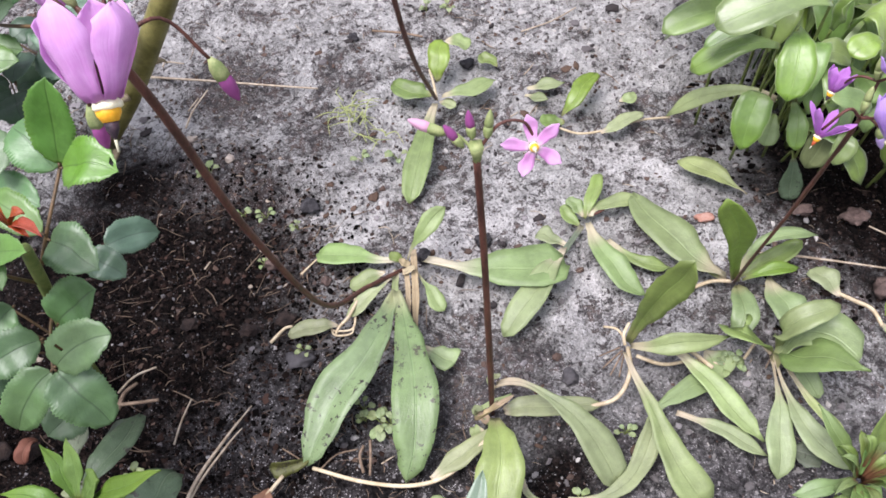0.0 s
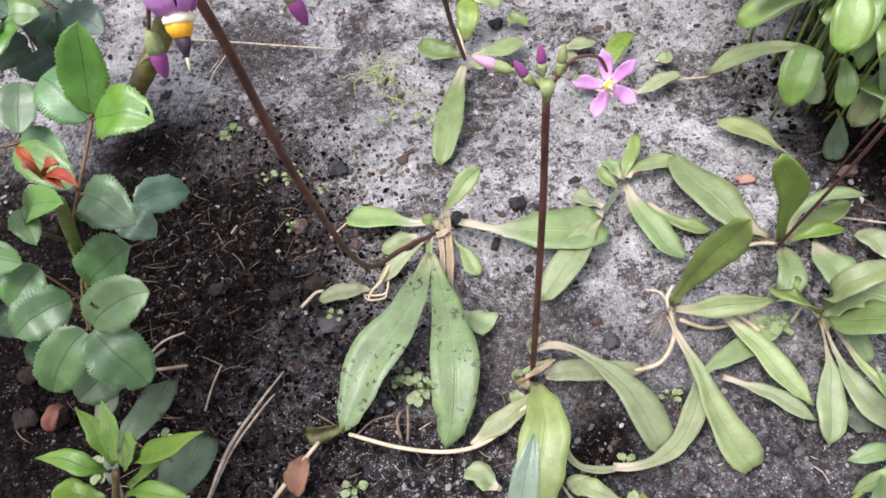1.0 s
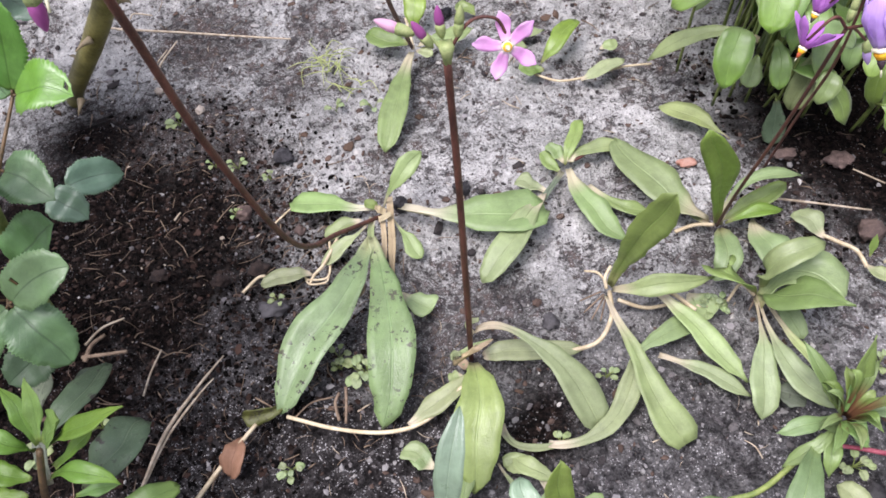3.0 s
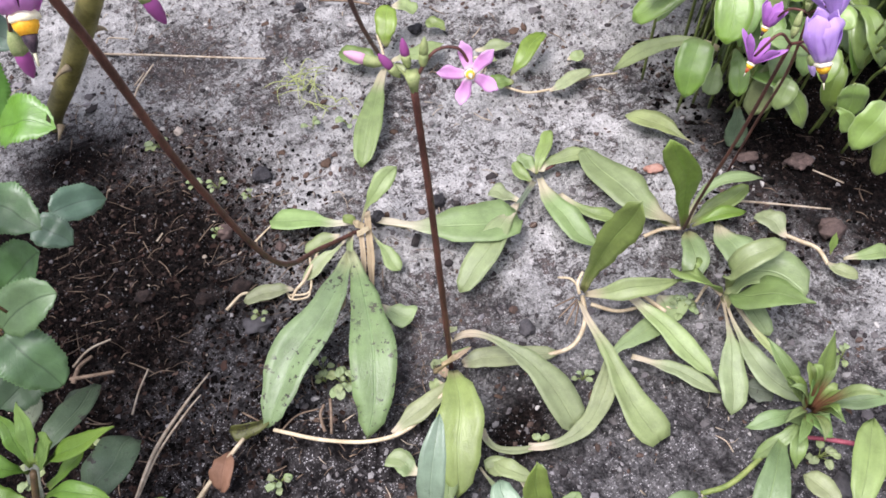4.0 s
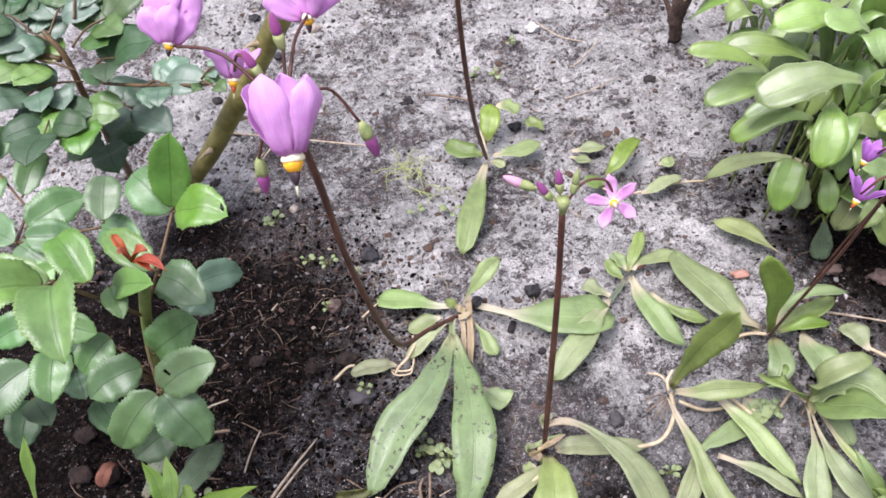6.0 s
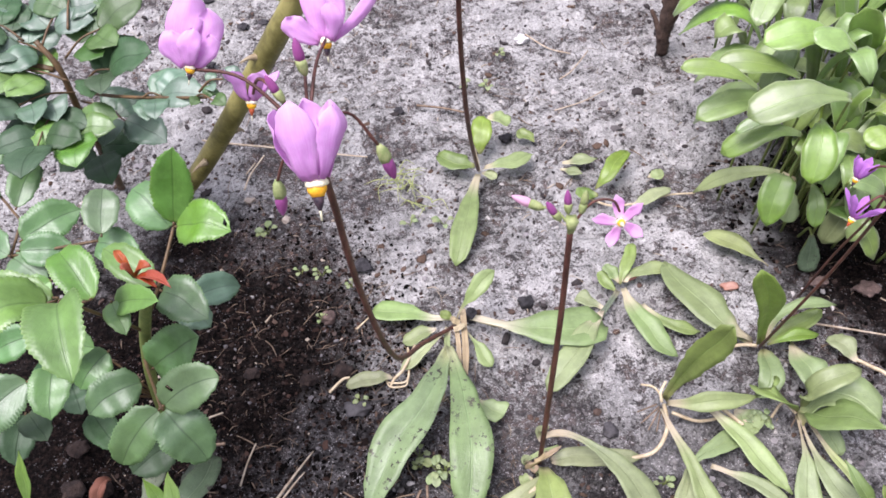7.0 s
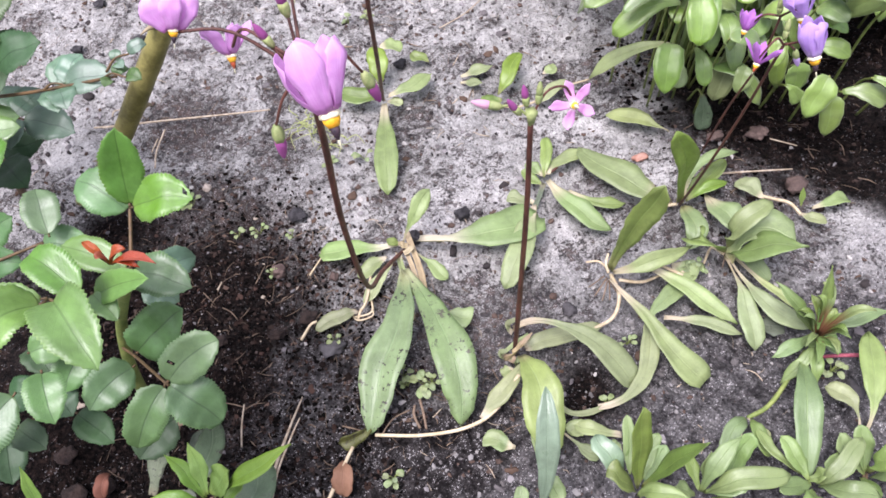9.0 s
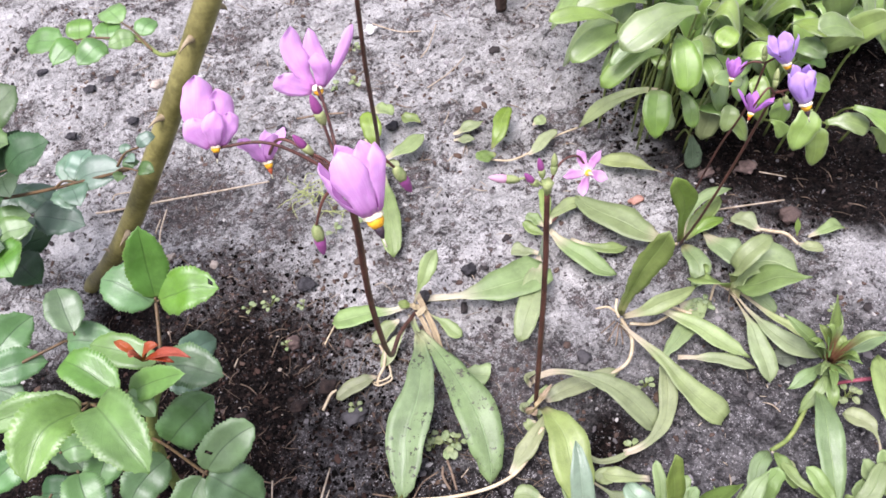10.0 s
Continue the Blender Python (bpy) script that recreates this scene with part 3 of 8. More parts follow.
def lathe(name, at, axis, rings, material, parent, label="", sides=12, wobble=0.0):
    """A turned form: rings of (distance along the axis, radius)."""
    x, y, z = axes_for(axis)
    verts, faces = [], []
    for i, (h, r) in enumerate(rings):
        for j in range(sides):
            a = 2 * math.pi * j / sides
            rr = r * (1 + wobble * math.cos(5 * a))
            verts.append(Vector(at) + z * h + (x * math.cos(a) + y * math.sin(a)) * rr)
    for i in range(len(rings) - 1):
        for j in range(sides):
            a, b = i * sides + j, i * sides + (j + 1) % sides
            faces.append((a, b, b + sides, a + sides))
    faces.append(tuple(range(sides))[::-1])
    faces.append(tuple(range(len(verts) - sides, len(verts))))
    return part(name, verts, faces, material, parent, label)


def shooting_star(plant, at, axis, size=0.022, spread=0.35, petal="petal", kind="petal", wide=0.5, turn=0.0, cone="cone", flare=0.0, star=False, label="", nose=1.0, wild=0.12, petals=()):
    """A nodding flower: swept-back petals on a cream and yellow collar, with a dark pointed beak. axis: the way the petals point."""
    x, y, z = axes_for(axis)
    o, s = Vector(at), size
    e = s * nose
    flower = lathe("flower", o, -z, ((-0.06 * s, 0.11 * e), (0.0, 0.16 * e), (0.045 * e, 0.165 * e), (0.065 * e, 0.13 * e)), "collar", plant, label, 15, 0.08)
    lathe("tube", o, -z, ((0.05 * e, 0.14 * e), (0.12 * e, 0.135 * e), (0.2 * e, 0.09 * e)), "yellow", flower, "orange-yellow tube", 10)
    lathe("beak", o, -z, ((0.19 * e, 0.085 * e), (0.29 * e, 0.07 * e), (0.4 * e, 0.02 * e)), cone, flower, "dark pointed beak", 10)
    tube("style", (o - z * 0.38 * e, o - z * 0.54 * e), (0.022 * e, 0.016 * e), "style", flower, "", 5, 2)
    for r, u, near, w in petals:
        # a wind-blown flower: each petal reaches aside, up and towards the bed's edge by its own share
        reach = Vector((r, 0.55 * u - 0.8 * near, 0.83 * u + 0.6 * near)) * s
        side = reach - z * reach.dot(z)
        b = o + side.normalized() * 0.1 * s
        m = o + reach * 0.5 + side.normalized() * 0.14 * s
        blade(flower, b, m, o + reach, w * s, kind, petal, "petal", face=Vector((0.35 * r, -0.8, 0.45)), cup=-0.35, wave=wild, sway=wild, thick=0.0003, rows=12)
    for i in range(0 if petals else 5):
        a = radians(turn) + 2 * math.pi * i / 5 + 0.12 * math.sin(7 * i + s * 900)
        out = x * math.cos(a) + y * math.sin(a)
        if star:
            b, m, t = o + out * 0.16 * s, o + out * 0.55 * s + z * 0.1 * s, o + out * s + z * (0.05 + flare) * s
            f = -z
        else:
            b = o + out * 0.15 * s + z * 0.02 * s
            m = o + out * (0.26 + spread * 0.55) * s + z * 0.52 * s
            t = o + out * (0.2 + spread * (0.85 + flare)) * s + z * (1.0 - 0.12 * ((i * 3) % 5) / 4) * s
            f = out
        blade(flower, b, m, t, wide * s, kind, petal, "petal", face=f, cup=-0.55 if not star else 0.15, wave=wild, sway=wild, thick=0.0003, rows=12, twist=150 * wild * math.sin(3 * i + 1))
    return flower


def bud(plant, at, axis, size, colour="petal_deep", label=""):
    """A closed bud: green cup and coloured tip."""
    z, o, s = Vector(axis).normalized(), Vector(at), size
    b = lathe("bud", o, z, ((-0.05 * s, 0.05 * s), (0.12 * s, 0.13 * s), (0.3 * s, 0.15 * s), (0.42 * s, 0.135 * s)), "calyx", plant, label, 10, 0.1)
    lathe("bud_tip", o, z, ((0.34 * s, 0.125 * s), (0.58 * s, 0.145 * s), (0.8 * s, 0.11 * s), (0.95 * s, 0.05 * s), (1.0 * s, 0.015 * s)), colour, b, "furled magenta tip", 10, 0.08)
    return b


# ---- ground ----
def spaced(lo, hi, step, far):
    """Even steps over the near stretch, then ever wider ones out to the horizon."""
    near = list(np.arange(lo, hi + step / 2, step))
    out, g, d = [], step, 0.0
    while d < far:
        g *= 1.35
        d += g
        out.append(d)
    return np.array([lo - d for d in reversed(out)] + near + [hi + d for d in out])


def relief(x, y):
    """Height of the bed: gentle swells, crumbly tilth and a few hollows."""
    p = Vector((x, y, 0))
    h = 0.0045 * noise.noise(p * 7) + 0.0028 * noise.noise(p * 22 + Vector((5, 1, 0))) + 0.0055 * abs(noise.noise(p * 40)) + 0.0038 * noise.noise(p * 85 + Vector((3, 2, 1))) + 0.0015 * noise.noise(p * 190 + Vector((0, 7, 2)))
    for cx, cy, r, d in HOLLOWS:
        q = ((x - cx) ** 2 + (y - cy) ** 2) / (r * r)
        if q < 4:
            h -= d * math.exp(-2.2 * q) * (1 + 0.6 * noise.noise(p * 90))
    return h - 0.004


HOLLOWS = ((-0.17, 0.32, 0.07, 0.008), (-0.2, 0.24, 0.06, 0.007), (0.046, 0.166, 0.03, 0.006), (0.16, 0.125, 0.012, 0.008), (0.36, 0.31, 0.08, 0.01), (-0.26, 0.22, 0.07, 0.008))


def build_ground():
    xs, ys = spaced(-0.62, 0.72, 0.0030, 400.0), spaced(-0.08, 1.1, 0.0030, 400.0)
    verts = [(x, y, relief(x, y) if abs(x) < 2 and abs(y) < 2 else -0.002) for y in ys for x in xs]
    w = len(xs)
    faces = [(j * w + i, j * w + i + 1, (j + 1) * w + i + 1, (j + 1) * w + i) for j in range(len(ys) - 1) for i in range(w - 1)]
    return tagged(part("ground", verts, faces, "soil"), "grey sandy garden soil with dark moist patches and painted shade under plants", "soil", kind="structure")


build_ground()


def scatter(name, material, count, where, sizes, label, category, flat=0.75, sink=0.25):
    """Loose crumbs as one mesh: small uneven lumps half bedded in the soil."""
    ico = bmesh.new()
    bmesh.ops.create_icosphere(ico, subdivisions=1, radius=1.0)
    ico.verts.ensure_lookup_table()
    shape = np.array([v.co[:] for v in ico.verts])
    tris = np.array([[v.index for v in f.verts] for f in ico.faces])
    ico.free()
    rng = np.random.default_rng(len(name) * 7 + count)
    verts, faces = [], []
    for _ in range(count):
        x, y = where(rng)
        s = sizes[0] + (sizes[1] - sizes[0]) * rng.random() ** 4
        k = shape * (1 + 0.9 * (rng.random((len(shape), 1)) - 0.5)) * s * (0.5 + 0.9 * rng.random(3))
        k[:, 2] *= flat
        a = rng.random() * 6.28
        k[:, :2] = k[:, :2] @ np.array([[math.cos(a), -math.sin(a)], [math.sin(a), math.cos(a)]])
        z = relief(x, y) + s * flat * (1 - 2 * sink) * 0.7
        faces.append(tris + len(verts) * len(shape))
        verts.append(k + (x, y, z))
    v, f = np.concatenate(verts), np.concatenate(faces)
    me = bpy.data.meshes.new(name)
    me.from_pydata(v.tolist(), [], f.tolist())
    me.materials.append(M[material])
    return tagged(new(name, me), label, category, kind="stuff")


def over_bed(rng):
    while True:
        x, y = -0.45 + 1.0 * rng.random(), 0.02 + 0.95 * rng.random() ** 1.1
        if ((x + 0.21) / 0.13) ** 2 + ((y - 0.28) / 0.18) ** 2 < 1 or x < -0.08 and y < 0.2 or x < -0.3 and y < 0.4 or 0.28 < x and 0.2 < y < 0.55:
            continue
        p = Vector((x, y, 0))
        if noise.noise(p * 16) + 0.7 * noise.noise(p * 45) > 1.1 * rng.random() - 0.45:
            return x, y


def over_peat(rng):
    while True:
        x, y = -0.32 + 0.32 * rng.random(), 0.1 + 0.42 * rng.random()
        if ((x + 0.18) / 0.12) ** 2 + ((y - 0.3) / 0.17) ** 2 < 0.5 + 1.0 * rng.random() ** 1.5:
            return x, y


def under_clump(rng):
    return 0.22 + 0.36 * rng.random(), 0.24 + 0.26 * rng.random()


scatter("soil_crumbs", "crumb", 17000, over_bed, (0.0004, 0.0026), "loose grey and black soil crumbs with white grains", "soil crumbs")
scatter("soil_lumps", "lump", 1500, over_bed, (0.0016, 0.0048), "small grey and brown lumps of dry soil", "soil crumbs", flat=0.6, sink=0.35)
scatter("peat_crumbs", "peat", 14000, over_peat, (0.0003, 0.0021), "loose dark brown crumbs of moist soil", "soil crumbs")
scatter("bark_flecks", "fleck", 1300, over_peat, (0.0005, 0.0030), "flat brown and tan flecks of bark on moist soil", "plant litter", flat=0.3)
scatter("dark_crumbs", "peat", 3500, under_clump, (0.0004, 0.003), "dark crumbs of soil under the leaf clump", "soil crumbs")


# ---- plants of the bed ----
plant = thing("primrose_plant", (-0.0288, 0.3422, -0.0000), "flat rosette of soiled green leaves with a tall dark flower stalk", "plant", "flowering rosettes in the bed")
blade(plant, (-0.0291, 0.3400, 0.0120), (-0.0592, 0.3467, 0.0120), (-0.0941, 0.3602, 0.0070), 0.0215, "paddle", "leaf_stalked")
blade(plant, (-0.0142, 0.3402, 0.0100), (0.0308, 0.3186, 0.0200), (0.0865, 0.3209, 0.0120), 0.0380, "paddle", "leaf_stalked", cup=0.2)
blade(plant, (-0.0270, 0.3407, 0.0120), (-0.0148, 0.3436, 0.0350), (0.0063, 0.3574, 0.0450), 0.0145, "spoon", "leaf", twist=40)
blade(plant, (-0.0296, 0.3395, 0.0120), (-0.0346, 0.3418, 0.0150), (-0.0395, 0.3442, 0.0180), 0.0086, "oval", "leaf_fresh")
blade(plant, (-0.0441, 0.3337, 0.0100), (-0.0579, 0.3311, 0.0075), (-0.0718, 0.3285, 0.0050), 0.0146, "oval", "leaf_pale")
blade(plant, (-0.0404, 0.3266, 0.0120), (-0.0532, 0.3149, 0.0120), (-0.0754, 0.3039, 0.0050), 0.0126, "spoon", "leaf_pale")
blade(plant, (-0.0230, 0.3339, 0.0100), (-0.0119, 0.3124, 0.0100), (-0.0032, 0.2977, 0.0050), 0.0133, "spoon", "leaf")
blade(plant, (-0.0361, 0.3077, 0.0220), (-0.0666, 0.2415, 0.0300), (-0.1069, 0.1974, 0.0100), 0.0315, "long", "leaf_dirty", cup=0.32, wave=0.18, rows=22)
blade(plant, (-0.0361, 0.3063, 0.0240), (-0.0301, 0.2281, 0.0340), (-0.0385, 0.1727, 0.0100), 0.0300, "long", "leaf_dirty", cup=0.3, wave=0.2, rows=22)
blade(plant, (-0.0998, 0.2013, 0.0100), (-0.1124, 0.1935, 0.0140), (-0.1260, 0.1940, 0.0120), 0.0136, "strap", "leaf_dark", roll=-50, cup=0.7, wave=0.25)
blade(plant, (-0.0807, 0.2951, 0.0060), (-0.0956, 0.2944, 0.0100), (-0.1169, 0.2928, 0.0050), 0.0130, "oval", "leaf_pale")
blade(plant, (-0.0217, 0.2664, 0.0120), (-0.0128, 0.2581, 0.0110), (-0.0039, 0.2498, 0.0100), 0.0194, "blunt", "leaf")
blade(plant, (-0.0221, 0.3460, 0.0160), (-0.0230, 0.3137, 0.0140), (-0.0256, 0.2855, 0.0060), 0.0055, "petiole", "scrap", name='petiole')
blade(plant, (-0.0286, 0.3296, 0.0150), (-0.0293, 0.3051, 0.0140), (-0.0335, 0.2818, 0.0080), 0.0043, "petiole", "scrap", name='petiole')
blade(plant, (-0.0348, 0.3283, 0.0180), (-0.0379, 0.3070, 0.0200), (-0.0378, 0.2865, 0.0160), 0.0054, "petiole", "leaf_pale", name='petiole')
blade(plant, (-0.0254, 0.3308, 0.0180), (-0.0291, 0.3319, 0.0200), (-0.0328, 0.3330, 0.0220), 0.0068, "petiole", "scrap", name='bract')
blade(plant, (-0.0310, 0.3258, 0.0180), (-0.0264, 0.3260, 0.0190), (-0.0217, 0.3263, 0.0200), 0.0059, "petiole", "scrap", name='bract')
blade(plant, (-0.0473, 0.2615, 0.0300), (-0.0510, 0.2568, 0.0290), (-0.0547, 0.2520, 0.0280), 0.0062, "oval", "dead", name='dry_scrap', cup=0.6)
blade(plant, (-0.0432, 0.2674, 0.0300), (-0.0454, 0.2624, 0.0300), (-0.0476, 0.2573, 0.0300), 0.0045, "oval", "scrap", name='dry_scrap', cup=0.6)
tube("petiole", ((-0.0620, 0.3215, 0.0080), (-0.0721, 0.3008, 0.0090), (-0.0799, 0.2946, 0.0060), (-0.0832, 0.2894, 0.0040)), (0.0012, 0.0012, 0.001), "petiole", plant)
tube("petiole", ((-0.0679, 0.3206, 0.0070), (-0.0682, 0.3021, 0.0060), (-0.0714, 0.2922, 0.0040), (-0.0837, 0.2921, 0.0050), (-0.0866, 0.2956, 0.0060)), (0.0009, 0.0009, 0.0007), "petiole", plant)
tube("petiole", ((-0.0867, 0.2953, 0.0050), (-0.0831, 0.2883, 0.0050), (-0.0721, 0.2874, 0.0060), (-0.0696, 0.2936, 0.0050)), (0.0007, 0.0008, 0.0006), "petiole", plant)
tube("flower_stalk", ((-0.0285, 0.3333, 0.0120), (-0.0538, 0.2993, 0.0450), (-0.0725, 0.2540, 0.1000), (-0.0810, 0.2160, 0.2200), (-0.0815, 0.1900, 0.3200), (-0.0832, 0.1800, 0.3592)), (0.0016, 0.0017, 0.0017, 0.0016, 0.0014), "stalk", plant, "slender dark red-brown stalk")
HUB = Vector((-0.0832, 0.1800, 0.3592))
shooting_star(plant, (-0.0804, 0.1575, 0.3597), (-0.03, 0.62, 0.74), 0.0265, 0.29, wide=0.5, turn=54, flare=-0.2, nose=0.88, wild=0.16, label="large mauve flower with swept-back petals")
shooting_star(plant, (-0.1207, 0.2030, 0.3747), (0.2778, 0.5000, 0.7952), 0.0175, 0.36, wide=0.58, turn=20, nose=0.68, wild=0.25, petals=((0.16, 1.45, -0.1, 0.7), (0.5, 1.05, -0.15, 0.55), (0.5, 0.55, 0.15, 0.4), (-0.2, 0.7, 0.2, 0.55), (0.2, 0.7, 0.3, 0.45)), label="mauve flower with swept-back petals")
shooting_star(plant, (-0.0762, 0.2225, 0.3662), (0.0178, 0.5500, 0.7952), 0.0220, 0.6, wide=0.42, turn=-10, nose=0.65, wild=0.3, petals=((-0.62, 0.42, 0.05, 0.42), (-0.08, 1.15, -0.1, 0.44), (1.0, 0.8, 0.0, 0.24), (0.2, 0.6, 0.25, 0.36), (0.22, 1.0, -0.15, 0.36)), label="mauve flower with thin spread petals")
shooting_star(plant, (-0.1052, 0.2075, 0.3537), (0.0978, 0.5500, 0.6952), 0.0115, 0.65, "petal", "narrow_petal", wide=0.55, turn=30, flare=0.2, nose=1.1, wild=0.3, cone="red_cone", label="small pink flower with open petals")
tube("flower_stem", (HUB, (-0.0822, 0.1700, 0.3672), (-0.0807, 0.1600, 0.3607)), (0.0008, 0.0006, 0.0006), "stalk", plant, sides=6)
tube("flower_stem", (HUB, (-0.1022, 0.1950, 0.3732), (-0.1207, 0.2030, 0.3737)), (0.0008, 0.0006, 0.0006), "stalk", plant, sides=6)
tube("flower_stem", (HUB, (-0.0792, 0.2000, 0.3712), (-0.0762, 0.2220, 0.3672)), (0.0008, 0.0006, 0.0006), "stalk", plant, sides=6)
tube("flower_stem", (HUB, (-0.0972, 0.1980, 0.3702), (-0.1052, 0.2090, 0.3537)), (0.0008, 0.0006, 0.0006), "stalk", plant, sides=6)
tube("flower_stem", (HUB, (-0.0702, 0.1900, 0.3592), (-0.0607, 0.1890, 0.3432)), (0.0008, 0.0006, 0.0006), "stalk", plant, sides=6)
tube("flower_stem", (HUB, (-0.0922, 0.1810, 0.3512), (-0.0982, 0.1820, 0.3372)), (0.0008, 0.0006, 0.0006), "stalk", plant, sides=6)
tube("flower_stem", (HUB, (-0.0827, 0.1880, 0.3652), (-0.0822, 0.1950, 0.3732)), (0.0008, 0.0006, 0.0006), "stalk", plant, sides=6)
tube("flower_stem", (HUB, (-0.0862, 0.1850, 0.3642), (-0.0902, 0.1890, 0.3672)), (0.0008, 0.0006, 0.0006), "stalk", plant, sides=6)
bud(plant, (-0.0607, 0.1890, 0.3432), (0.25, -0.1, -0.9), 0.016, label="drooping bud with a magenta tip")
bud(plant, (-0.0982, 0.1820, 0.3372), (-0.05, -0.1, -0.95), 0.016, label="drooping green and pink bud")
bud(plant, (-0.0822, 0.1950, 0.3732), (-0.1, 0.2, 1), 0.013, label="upright magenta bud")
bud(plant, (-0.0902, 0.1890, 0.3672), (-0.4022, 0.2000, 0.8952), 0.011, label="upright magenta bud")

plant = thing("primrose_plant", (0.0199, 0.2225, 0.0000), "limp rosette with a dark stalk and one open pink flower", "plant", "flowering rosettes in the bed")
blade(plant, (0.0190, 0.2058, 0.0180), (0.0185, 0.1676, 0.0300), (0.0100, 0.1278, 0.0080), 0.0302, "long", "leaf_yellow", cup=0.42, rows=20)
blade(plant, (0.0236, 0.2303, 0.0140), (0.0552, 0.2080, 0.0340), (0.0896, 0.1577, 0.0060), 0.0225, "flare", "leaf_arching", cup=0.3, rows=22)
blade(plant, (0.0262, 0.2126, 0.0100), (0.0430, 0.2114, 0.0140), (0.0900, 0.2096, 0.0060), 0.0147, "oval", "leaf_pale")
blade(plant, (0.0302, 0.1678, 0.0080), (0.0409, 0.1523, 0.0080), (0.0730, 0.1522, 0.0060), 0.0049, "petiole", "leaf_pale", name='petiole')
blade(plant, (0.0560, 0.1516, 0.0070), (0.0943, 0.1583, 0.0100), (0.1250, 0.2045, 0.0140), 0.0144, "strap", "leaf_pale", rows=20)
blade(plant, (0.1213, 0.1972, 0.0140), (0.1363, 0.2078, 0.0160), (0.1647, 0.2161, 0.0080), 0.0154, "blunt", "leaf_yellow")
tube("petiole", ((-0.1002, 0.1933, 0.0050), (-0.0699, 0.1804, 0.0060), (-0.0393, 0.1729, 0.0080), (-0.0148, 0.1760, 0.0100), (0.0117, 0.1926, 0.0160)), (0.0013, 0.0013, 0.0014, 0.0016), "petiole", plant, "long pale leaf stalk")
blade(plant, (-0.0253, 0.1749, 0.0090), (-0.0068, 0.1842, 0.0140), (0.0220, 0.2025, 0.0160), 0.0141, "lance", "leaf_pale")
blade(plant, (0.0217, 0.2273, 0.0140), (0.0194, 0.2314, 0.0220), (0.0263, 0.2304, 0.0280), 0.0049, "petiole", "leaf_pale", name='petiole')
blade(plant, (0.0081, 0.2162, 0.0080), (0.0172, 0.2169, 0.0160), (0.0324, 0.2225, 0.0140), 0.0038, "petiole", "leaf_pale", name='petiole')
blade(plant, (0.0113, 0.2142, 0.0030), (0.0074, 0.2161, 0.0100), (0.0124, 0.2158, 0.0140), 0.0053, "petiole", "leaf_pale", name='petiole')
blade(plant, (0.0115, 0.2031, 0.0080), (0.0070, 0.2028, 0.0060), (0.0025, 0.2024, 0.0040), 0.0100, "oval", "leaf")
blade(plant, (0.0234, 0.2119, 0.0240), (0.0135, 0.2045, 0.0300), (0.0074, 0.2055, 0.0180), 0.0058, "petiole", "scrap", name='dry_scrap', cup=0.8, twist=90)
blade(plant, (0.0331, 0.2172, 0.0240), (0.0262, 0.2130, 0.0250), (0.0194, 0.2088, 0.0260), 0.0037, "oval", "scrap", name='dry_scrap', cup=0.6)
blade(plant, (0.0110, 0.2168, 0.0060), (0.0120, 0.2113, 0.0080), (0.0130, 0.2059, 0.0100), 0.0072, "oval", "scrap", name='dry_scrap', cup=0.7)
tube("flower_stalk", ((0.0185, 0.2165, -0.0020), (0.0185, 0.2130, 0.0500), (0.0183, 0.2090, 0.1200), (0.0180, 0.2050, 0.2000), (0.0170, 0.2030, 0.2720)), (0.0016, 0.0019, 0.0017, 0.0015), "stalk", plant, "slender dark red-brown stalk")
HUB = Vector((0.0170, 0.2030, 0.2720))
lathe("bract_cup", HUB, (0, 0, 1), ((-0.004, 0.0014), (0.001, 0.0022), (0.005, 0.003)), "calyx", plant, "green cup of small bracts", 9, 0.2)
shooting_star(plant, (0.0385, 0.2010, 0.2740), (0.05, 0.75, -0.45), 0.0125, 0.5, "petal_pink", "narrow_petal", wide=0.46, turn=18, star=True, cone="style", label="open pink star-shaped flower")
tube("flower_stem", (HUB, (0.0260, 0.2060, 0.2830), (0.0350, 0.2060, 0.2830), (0.0390, 0.2040, 0.2760)), (0.0007, 0.0006, 0.0006), "stalk", plant, sides=6)
bud(plant, (0.0120, 0.2040, 0.2760), (-0.4, 0.1, 0.7), 0.0125, label="upright bud with a magenta tip")
bud(plant, (0.0160, 0.2060, 0.2780), (-0.05, 0.2, 0.9), 0.0120, label="upright bud with a magenta tip")
bud(plant, (0.0215, 0.2050, 0.2780), (0.15, 0.2, 0.9), 0.0120, "calyx", "upright green bud")
bud(plant, (0.0060, 0.2120, 0.2760), (-0.7, 0.35, 0.15), 0.0150, "bud_pink", "half-open pink bud")
tube("flower_stem", (HUB, (0.0110, 0.2080, 0.2780), (0.0060, 0.2120, 0.2765)), (0.0007, 0.0006), "calyx", plant, sides=6)

plant = thing("primrose_plant", (0.1104, 0.3656, 0.0000), "small flat rosette of green leaves on pale sand", "plant", "flowering rosettes in the bed")
blade(plant, (0.1087, 0.3586, 0.0100), (0.1171, 0.3739, 0.0180), (0.1280, 0.3974, 0.0140), 0.0107, "oval", "leaf_fresh")
blade(plant, (0.1082, 0.3603, 0.0100), (0.1044, 0.3685, 0.0130), (0.1007, 0.3767, 0.0160), 0.0109, "oval", "leaf")
blade(plant, (0.1045, 0.3525, 0.0090), (0.0979, 0.3616, 0.0105), (0.0913, 0.3706, 0.0120), 0.0107, "oval", "leaf_fresh")
blade(plant, (0.1103, 0.3545, 0.0100), (0.1176, 0.3140, 0.0140), (0.1364, 0.2868, 0.0060), 0.0202, "long", "leaf")
